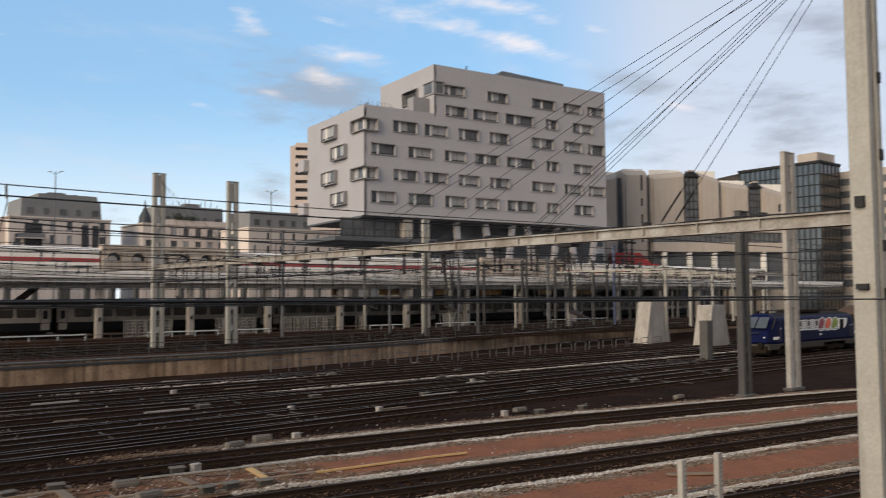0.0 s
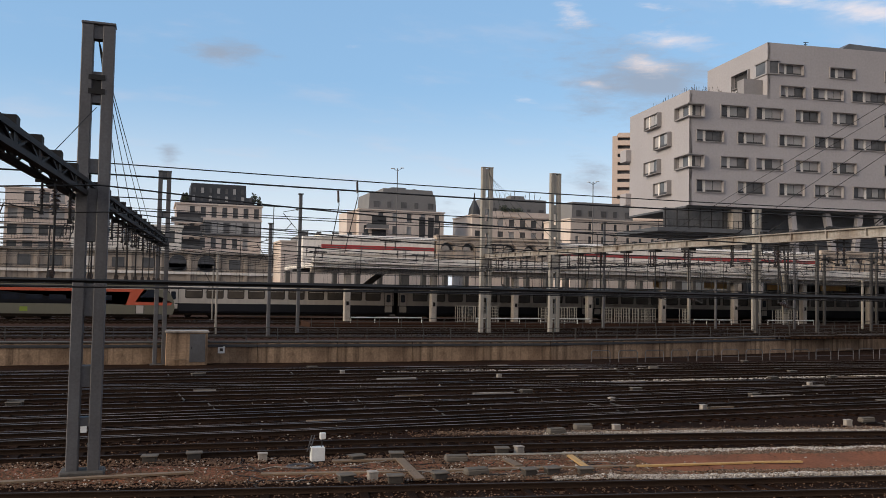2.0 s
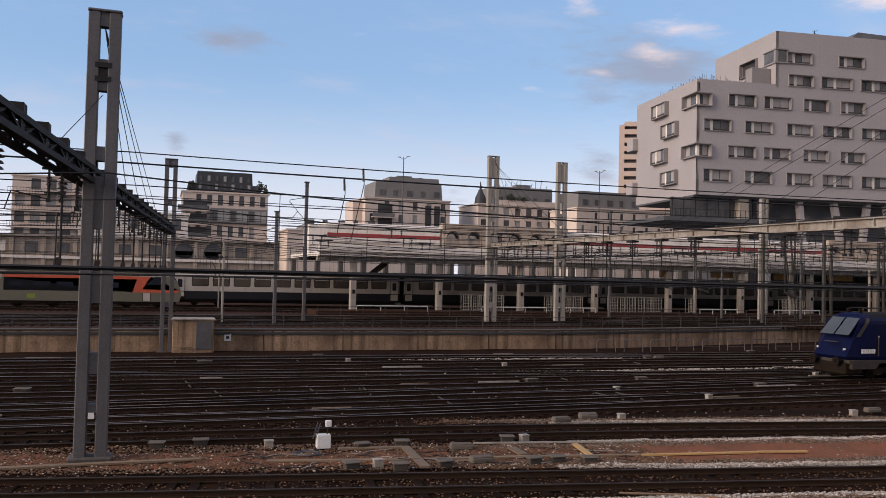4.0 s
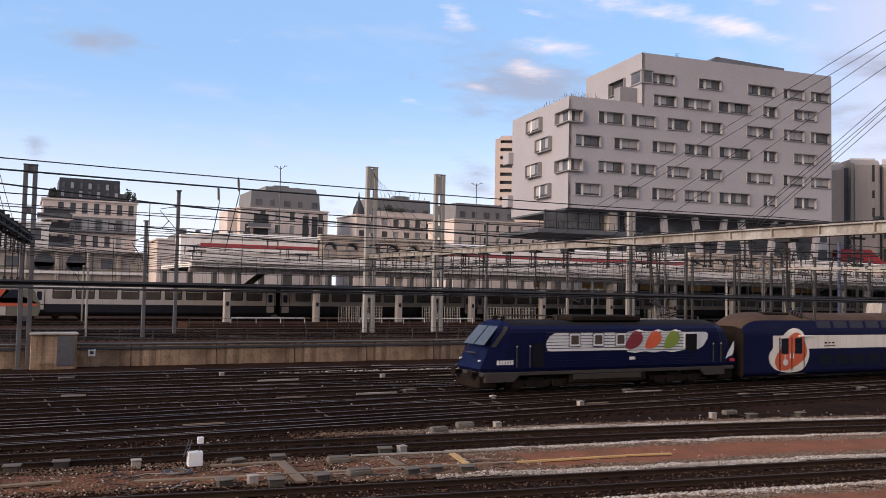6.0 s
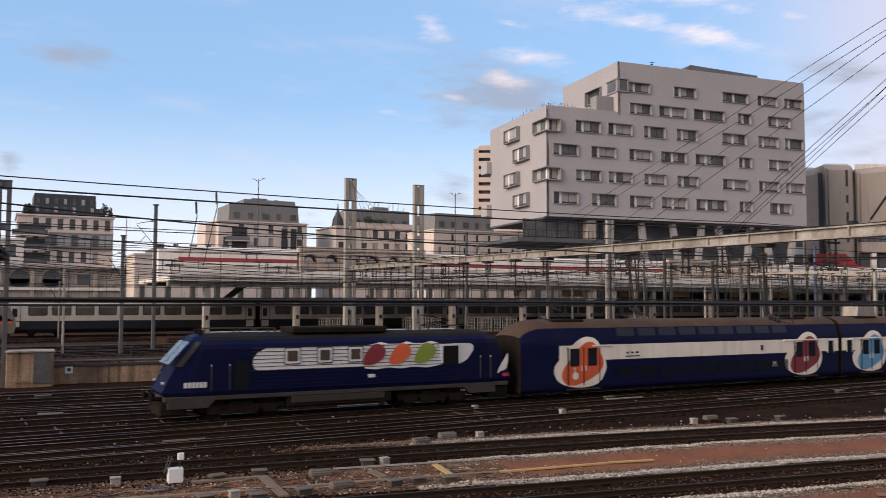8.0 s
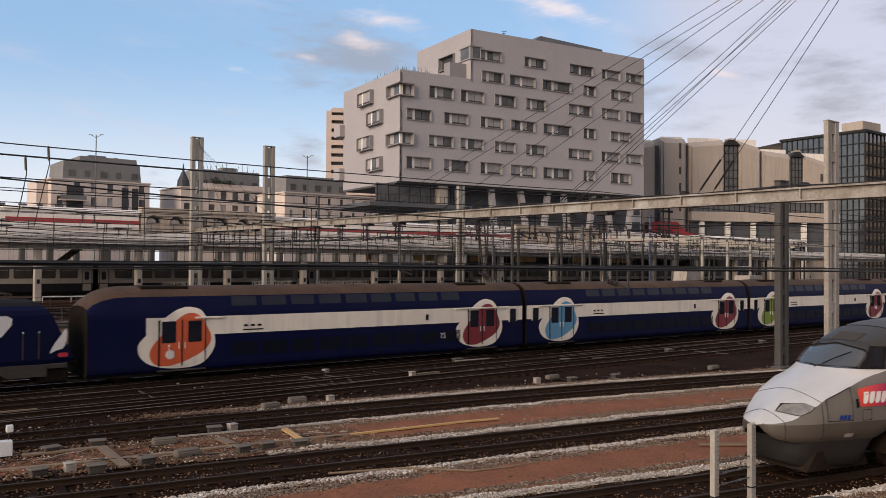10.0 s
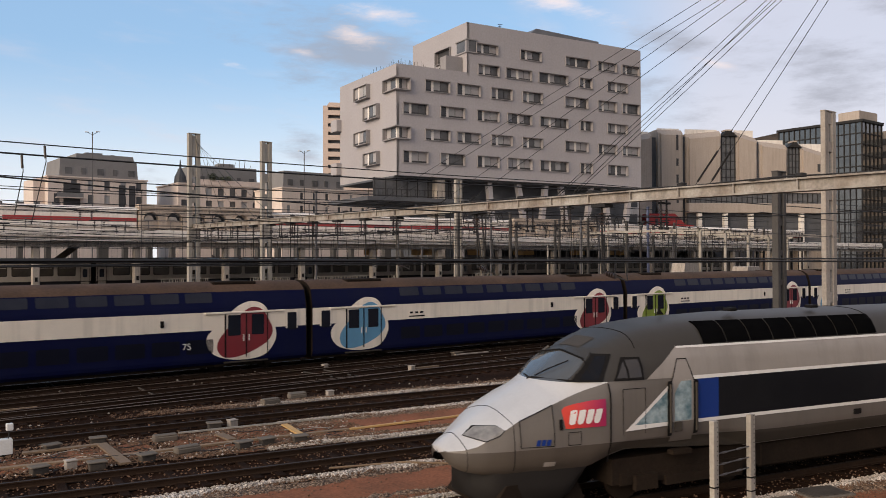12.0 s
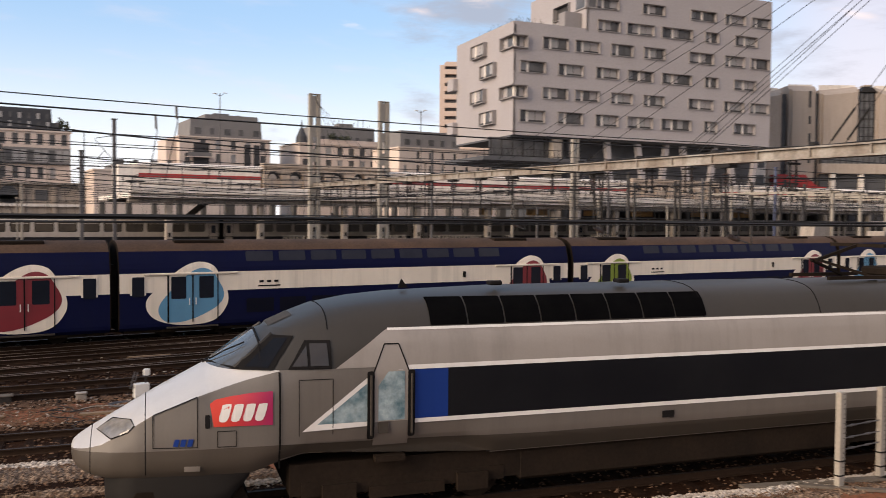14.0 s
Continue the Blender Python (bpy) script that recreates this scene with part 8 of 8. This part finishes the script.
# ---- small things of the yards ----
def railing(x0, x1, f, zb, label, step=2.0, h=1.05):
    r = thing("railing", label, "railing", "railings of the upper yard")
    n = int((x1 - x0) / step)
    for i in range(n + 1):
        x = x0 + i * step
        part("post", boxes((x - 0.03, x + 0.03, f(x) - 0.03, f(x) + 0.03, zb, zb + h)), M_POSTD, r)
    for z in (0.35, 0.7, 1.02):
        part("rail", tube([(x0 + i * step, f(x0 + i * step), zb + z) for i in range(n + 1)], 0.024, 4), M_POSTD, r)


railing(-40, 120, lambda x: wall_y(x) + 1.6, UP, "dark tubular railing along the retaining wall", 2.2)
railing(14, 100, lambda x: 79.8, UP, "tubular railing along the platform foot", 2.2)
r = thing("handrail", "white handrail along the platform edge", "railing")
for x0, x1 in ((18.0, 25.2), (31.0, 38.2), (39.5, 44), (57, 62), (67, 73.5), (88, 100)):
    part("rail", boxes((x0, x1, 80.8, 80.87, UP + 1.02, UP + 1.10)), M_WHITE, r)
    for k in range(4):
        x = x0 + (x1 - x0) * k / 3
        part("post", boxes((x - 0.03, x + 0.03, 80.81, 80.86, UP + 0.5, UP + 1.02)), M_WHITE, r)

HOOP = None
for i in range(22):
    x = 31.5 + i * 2.35
    if HOOP is None:
        HOOP = thing("barrier", "bent tube barrier along the sunken edge", "barrier", "hoop barriers")
        part("hoop", tube([(0, 0, -0.3), (0, 0, 0.75), (0.12, 0, 0.9), (1.48, 0, 0.9), (1.6, 0, 0.75), (1.6, 0, -0.3)], 0.035, 6), M_POSTG, HOOP)
        part("mid_rail", tube([(0, 0, 0.35), (1.6, 0, 0.35)], 0.022, 5), M_POSTG, HOOP)
        HOOP.matrix_basis = pose(x, 57.6, -0.2)
    else:
        copy_thing(HOOP, pose(x, 57.6 + (0.05 * (x - 55) if x > 55 else 0), -0.2, 0, 0, random.uniform(-3, 3)))


def cage(x, y):
    c = thing("roll_cage", "stacked wire roll cage on the platform", "roll cage", "roll cages on the platform", at=pose(x, y, UP + 0.53))
    for a in (-0.4, 0.4):
        for b in (-0.35, 0.35):
            part("corner_post", boxes((a - 0.025, a + 0.025, b - 0.025, b + 0.025, 0.05, 1.75)), M_POSTW, c)
    for k in range(6):
        z = 0.2 + k * 0.3
        part("bar", boxes((-0.4, 0.4, -0.37, -0.34, z, z + 0.035)), M_POSTW, c)
    for k in range(3):
        part("bar", boxes((-0.2 + k * 0.2 - 0.012, -0.2 + k * 0.2 + 0.012, -0.375, -0.345, 0.1, 1.7)), M_POSTW, c)
    part("floor", boxes((-0.4, 0.4, -0.35, 0.35, 0.1, 0.15)), M_POSTG, c)
    return c


first_cage = cage(29.6, 81.8)
for x in (30.7, 31.8, 33.2, 39.0, 40.1, 41.2, 42.3, 46.6, 47.7, 48.8, 49.9, 51.0, 52.1, 56.4, 69.2, 70.3, 71.4):
    copy_thing(first_cage, pose(x, 81.8 + random.uniform(-0.15, 0.15), UP + 0.53, 0, 0, random.uniform(-8, 8)))


def cabinet():
    c = thing("trackside_cabin", "small concrete cabin with a grey steel door in the wall", "cabin", at=pose(0.75, 58.6, 0))
    part("body", bevelled(0, 2.65, 0, 1.6, LOW, 1.95, 0.03), M_WALL, c)
    part("roof", bevelled(-0.08, 2.73, -0.1, 1.6, 1.95, 2.08, 0.03), M_CONC, c)
    d = part("door", bevelled(1.50, 2.5, -0.04, 0.02, 0.02, 1.88, 0.01), M_POSTG, c, "grey steel door")
    part("handle", boxes((1.6, 1.64, -0.09, -0.04, 0.9, 1.05)), M_IRON, d)
    part("bench", boxes((0.5, 1.3, -0.35, -0.1, 0.18, 0.24)), M_WOOD, c)


cabinet()
s = thing("wall_sign", "small white square sign on the retaining wall", "sign")
part("plate", boxes((4.15, 4.6, 59.76, 59.80, 0.5, 0.98)), M_WHITE, s)
part("mark", boxes((4.27, 4.48, 59.745, 59.758, 0.64, 0.84)), M_GREYBOX, s)


def signal_box():
    """White enamel box on a stake with a small lamp head and a tilted lattice."""
    b = thing("point_indicator", "white enamelled trackside box with a small white lamp head", "signal", at=pose(4.86, 26.05, -0.18))
    part("box", bevelled(-0.21, 0.21, -0.15, 0.15, 0.1, 0.52, 0.02, 2), M_WHITE, b)
    part("stand", boxes((-0.06, 0.06, -0.06, 0.06, 0.0, 0.1)), M_IRON, b)
    part("stem", bars([((0.12, 0, 0.52), (0.15, 0, 0.78))], 0.04, n=6), M_IRON, b)
    part("lamp_head", bevelled(0.06, 0.24, -0.08, 0.08, 0.74, 0.94, 0.03, 2), M_WHITE, b)
    bm = bars([((-0.32, 0, 0.38), (-0.18, 0, 0.88)), ((-0.24, 0, 0.36), (-0.10, 0, 0.86)), ((-0.30, 0, 0.5), (-0.2, 0, 0.48)), ((-0.26, 0, 0.62), (-0.17, 0, 0.60)), ((-0.23, 0, 0.74), (-0.14, 0, 0.72))], 0.03)
    part("lattice", bm, M_POSTG, b)


signal_box()


def trackside_box(x, y, kind, rz=0.0):
    if kind == 0:
        b = thing("point_machine", "dark grey cast point machine beside a rail", "point machine", "trackside boxes", at=pose(x, y, -0.2, 0, 0, rz))
        part("case", bevelled(-0.20, 0.20, -0.14, 0.14, 0.02, 0.22, 0.03, 2), M_GREYBOX, b)
        part("lid", bevelled(-0.25, 0.25, -0.18, 0.18, 0.22, 0.27, 0.02), M_LID, b)
        part("rod", bars([((0.0, 0.2, 0.08), (0.1, 1.1, 0.06))], 0.05, n=6), M_IRON, b)
    elif kind == 1:
        b = thing("junction_box", "small pale concrete junction box", "junction box", "trackside boxes", at=pose(x, y, -0.2, 0, 0, rz))
        part("case", bevelled(-0.14, 0.14, -0.12, 0.12, 0.0, 0.24, 0.02), M_CONC, b)
        part("lid", bevelled(-0.155, 0.155, -0.135, 0.135, 0.24, 0.28, 0.012), M_CONC, b)
    else:
        b = thing("cable_chest", "low weathered cable chest with a stone lid", "cable chest", "trackside boxes", at=pose(x, y, -0.2, 0, 0, rz))
        part("case", bevelled(-0.36, 0.36, -0.16, 0.16, 0.06, 0.24, 0.04), M_LID, b)
        part("lid", bevelled(-0.34, 0.34, -0.14, 0.14, 0.22, 0.27, 0.02), M_LID, b)


for x, y, k in ((0.0, 27.3, 0), (1.3, 27.5, 0), (3.3, 26.8, 1), (6.08, 25.95, 0), (7.39, 26.1, 0), (9.07, 25.2, 2), (5.18, 23.4, 0), (5.97, 23.5, 1), (6.49, 23.0, 0), (7.81, 23.05, 0), (9.02, 23.3, 2), (10.53, 22.9, 0),
                (11.26, 22.9, 0), (12.19, 22.6, 0), (11.61, 26.1, 1), (11.0, 26.1, 0), (14.5, 29.2, 2), (15.9, 29.7, 2), (27.7, 28.5, 1), (29.1, 28.9, 2), (29.3, 27.8, 0), (31.9, 27.4, 0), (39.0, 26.8, 2), (21.3, 36.9, 1),
                (24.3, 33.7, 1), (16.0, 29.9, 2), (17.2, 29.4, 1), (37.0, 41.0, 1), (52.0, 44.4, 2), (20.0, 48.1, 1), (33.0, 51.5, 2), (11.0, 51.4, 1)):
    trackside_box(x, y, k, random.uniform(-12, 12))


def plank(a, b, z, w, mat, label):
    a, b = Vector((*a, z)), Vector((*b, z))
    bm = bmesh.new()
    bar(bm, a, b, w, 0.05)
    tagged(part("plank", bm, mat), label, "plank", "loose planks")


plank((3.0, 24.67), (7.2, 23.96), -0.10, 0.20, M_WOOD, "long weathered cable duct on the ballast")
plank((7.25, 23.95), (10.75, 23.65), -0.10, 0.20, M_WOOD, "long weathered cable duct on the ballast")
plank((10.8, 23.62), (14.2, 23.12), -0.10, 0.18, M_WOOD, "long weathered cable duct on the ballast")
plank((14.25, 23.1), (18.2, 22.7), -0.10, 0.14, M_YELLOW, "pale timber duct lying on red soil")
plank((18.25, 22.7), (19.9, 22.4), -0.09, 0.12, M_YELLOW, "yellow board lying on the soil")
plank((9.72, 25.83), (15.16, 24.99), -0.08, 0.06, M_POSTW, "thin pale pipe beside the rail")
plank((7.37, 25.69), (7.17, 22.82), -0.07, 0.28, M_WOOD, "weathered crossing plank beside the track")
plank((10.62, 24.85), (10.6, 23.8), -0.07, 0.28, M_WOOD, "weathered crossing plank beside the track")
plank((12.87, 24.9), (12.45, 22.74), -0.06, 0.2, M_YELLOW, "yellow painted crossing plank")
plank((5.3, 25.85), (7.3, 25.67), -0.08, 0.24, M_WOOD, "weathered cable duct plank on the ballast")
plank((-6.0, 25.2), (1.2, 25.3), -0.09, 0.22, M_WOOD, "long cable trough lid beside the mast")
plank((22.0, 15.6), (23.4, 14.6), -0.09, 0.2, M_WOOD, "weathered plank on red soil")
plank((30.0, 20.0), (37.0, 18.4), -0.1, 0.16, M_WOOD, "cable trough lid on red soil")
plank((13.84, 11.65), (18.02, 10.25), -0.1, 0.2, M_LID, "concrete cable trough lid on red soil")
plank((14.8, 11.3), (16.6, 9.75), -0.1, 0.14, M_LID, "concrete cable trough lid on red soil")
plank((16.9, 10.7), (18.1, 9.0), -0.1, 0.14, M_LID, "concrete cable trough lid on red soil")
lid = thing("manhole_cover", "square weathered cover let into red soil", "manhole cover", at=pose(18.9, 10.1, -0.14, 0, 0, -18))
part("frame", bevelled(-0.62, 0.62, -0.42, 0.42, 0, 0.05, 0.01), M_LID, lid)
part("lid", bevelled(-0.52, 0.52, -0.33, 0.33, 0.05, 0.07, 0.01), M_GREYBOX, lid)
coil = thing("cable_coil", "coil of grey cable lying beside the white box", "cable")
for k in range(4):
    part("turn", tube([(4.25 + (0.30 + k * 0.035) * math.cos(q * 0.4), 25.45 + (0.26 + k * 0.03) * math.sin(q * 0.4), -0.11 + 0.02 * (k % 2)) for q in range(17)], 0.015, 5), M_POSTG, coil)
for k in range(44):
    x = random.uniform(1.5, 14)
    y = t2(x) + random.uniform(2.2, 4.2)
    pts = [Vector((x, y, -0.12))]
    a = random.uniform(0, 6.3)
    for _ in range(6):
        a += random.uniform(-0.9, 0.9)
        pts.append(pts[-1] + Vector((math.cos(a) * 0.28, math.sin(a) * 0.18, random.uniform(-0.02, 0.03))))
    tagged(part("cable", tube(pts, 0.013, 5), M_IRON if k % 4 else M_POSTW), "loose cable looped over the ballast" if k % 4 else "pale loose cable looped over the ballast", "cable", "loose cables")
tagged(part("cable", tube([(11.2, 19.2, -0.12), (13.0, 18.4, -0.08), (14.4, 17.2, -0.12), (15.4, 16.9, -0.1), (16.6, 16.9, -0.12)], 0.03, 6), M_WOOD), "ochre hose lying between two tracks", "cable", "loose cables")


def yard_scraps():
    """Dull splice bars, point rods and low relay boxes lying between the far tracks."""
    for k in range(60):
        x = random.uniform(-8, 70)
        f = random.choice(FAR)
        y = f(x) + random.choice((-1.75, 1.75)) + random.uniform(-0.2, 0.2)
        if k % 3 == 0:
            b = thing("relay_box", "low sooty relay box between two tracks", "relay box", "trackside boxes", at=pose(x, y, -0.2, 0, 0, random.uniform(-8, 8)))
            part("case", bevelled(-0.3, 0.3, -0.16, 0.16, 0, 0.2, 0.03), M_GREYBOX, b)
            part("lid", bevelled(-0.33, 0.33, -0.19, 0.19, 0.2, 0.24, 0.015), M_LID, b)
        elif k % 3 == 1:
            tagged(part("point_rod", bars([((x, f(x) - 1.6, -0.1), (x + random.uniform(-0.3, 0.3), f(x) + 1.6, -0.1))], 0.07, n=6), M_POSTD), "thin point rod lying across a track", "point rod", "point rods")
        else:
            tagged(part("timber", bars([((x, y, -0.12), (x + random.uniform(0.9, 2.6), y + random.uniform(-0.1, 0.1), -0.12))], 0.16, 0.12), M_WOOD if k % 2 else M_CONC), "short weathered timber lying beside a rail" if k % 2 else "short pale concrete trough piece beside a rail", "timber", "loose timbers")


yard_scraps()


def litter():
    spots = []
    for _ in range(420):
        x = random.uniform(-6, 45)
        f = random.choice((t1, t2, t2, t1, FAR[0], FAR[1], FAR[3]))
        y = f(x) + random.uniform(1.4, 4.5)
        spots.append((x, y, -0.12, random.uniform(0.025, 0.065)))
    scatter("rubble", spots, M_CONC, "scattered pale rubble and broken stones beside the rails", "rubble")


litter()


def ladder_posts():
    g = thing("drilled_posts", "two pale drilled steel posts joined by three steel bars", "post", at=pose(15.62, 10.70, -0.2))
    posts = []
    for x in (0.0, 1.38):
        p = part("post", bevelled(x - 0.085, x + 0.085, -0.06, 0.06, 0, 2.04 if x == 0 else 2.02, 0.008), M_POSTW, g, "cream painted drilled post")
        for k in range(16):
            bm = bmesh.new()
            cyl(bm, (x + 0.035, -0.064, 0.5 + k * 0.1), 0.014, 0.006, 8, "y")
            part("bolt_hole", bm, P_SEAM, p)
        for z in (0.32, 0.62):
            part("strap", boxes((x - 0.09, x + 0.09, -0.066, 0.066, z, z + 0.03)), P_SEAM, p)
    for z in (0.85, 1.08, 1.32):
        part("cross_bar", bars([((0.08, 0, z), (1.30, 0, z))], 0.028, n=6), M_POSTG, g)
        for x in (0.3, 0.85):
            part("turnbuckle", bars([((x, 0, z), (x + 0.15, 0, z))], 0.05, n=6), M_POSTG, g)


ladder_posts()


def abutment(x, y, w0, w1, h, label):
    a = thing("concrete_pier", label, "bridge pier", "concrete piers", at=pose(x, y, LOW, 0, 0, 8))
    bm = bmesh.new()
    v = [bm.verts.new(c) for c in ((-w0, -1.0, 0), (w0, -1.0, 0), (w0, 1.2, 0), (-w0, 1.2, 0), (-w1 + 0.4, -0.7, h), (w1, -0.7, h), (w1, 1.0, h), (-w1 + 0.4, 1.0, h))]
    for f in ((0, 3, 2, 1), (4, 5, 6, 7), (0, 1, 5, 4), (1, 2, 6, 5), (2, 3, 7, 6), (3, 0, 4, 7)):
        bm.faces.new([v[i] for i in f])
    bmesh.ops.bevel(bm, geom=bm.edges[:], offset=0.06, segments=1, affect="EDGES")
    part("pier", bm, M_CONC, a)
    part("buttress", prism([(-w0 - 0.55, 0), (-w0 - 0.15, 0), (-w1 + 0.35, h), (-w1 + 0.1, h)], "y", -0.9, -0.4), M_CONC, a, "slanting rib")


abutment(86.0, 62.6, 2.6, 2.0, 5.2, "tapered pale concrete pier with a slanting rib")
abutment(84.3, 53.4, 2.4, 1.8, 4.6, "tapered pale concrete pier beside the tracks")
part("steel_post", bevelled(64.6, 65.5, 41.4, 42.2, LOW, 3.2, 0.04), M_CONCD)
tagged(bpy.data.objects["steel_post"], "stout dark post beside the tracks", "post")


def motions():
    # the suburban train: how far its running number has come along the line, by time
    speed = [(0.0, 37.2), (0.4, 33.4), (0.8, 29.8), (1.5, 24.0), (2.5, 16.4), (4.0, 5.0), (5.0, -2.65), (5.5, -6.5), (6.0, -10.25), (6.5, -14.0), (7.0, -17.65), (7.5, -21.3), (8.0, -24.85), (8.5, -28.45), (9.0, -31.95), (9.2, -33.4),
             (10.3, -41.35), (11.3, -48.80), (11.5, -50.28), (12.0, -53.88), (12.5, -57.58), (13.0, -61.28), (13.5, -65.02), (14.0, -68.70)]
    turn = 0.54
    c, s = math.cos(radians(turn)), math.sin(radians(turn))

    def on_line(d):
        return pose(32 + d * c - 1.42 * s, 37.56 + d * s + 1.42 * c, 0, 0, 0, turn)
    walk(loco, [(t, on_line(d - 1.9)) for t, d in speed])
    for i, co in enumerate(coaches):
        walk(co, [(t, on_line(d + (16.72 if i == 0 else 42.68 + 24.28 * (i - 1)))) for t, d in speed])
    # the high-speed train
    fast = [(0.0, 66.0), (4.0, 48.4), (8.0, 31.0), (9.2, 25.8), (11.3, 16.66), (11.5, 15.75), (12.0, 13.62), (12.5, 11.38), (13.0, 9.2), (13.5, 6.92), (14.0, 4.70)]
    a = math.atan(-0.20)
    walk(tgv, [(t, pose(x - 1.42 * math.sin(a), 11.62 - 0.20 * (x - 15) + 1.42 * math.cos(a), 0, 0, 0, math.degrees(a))) for t, x in fast])


motions()
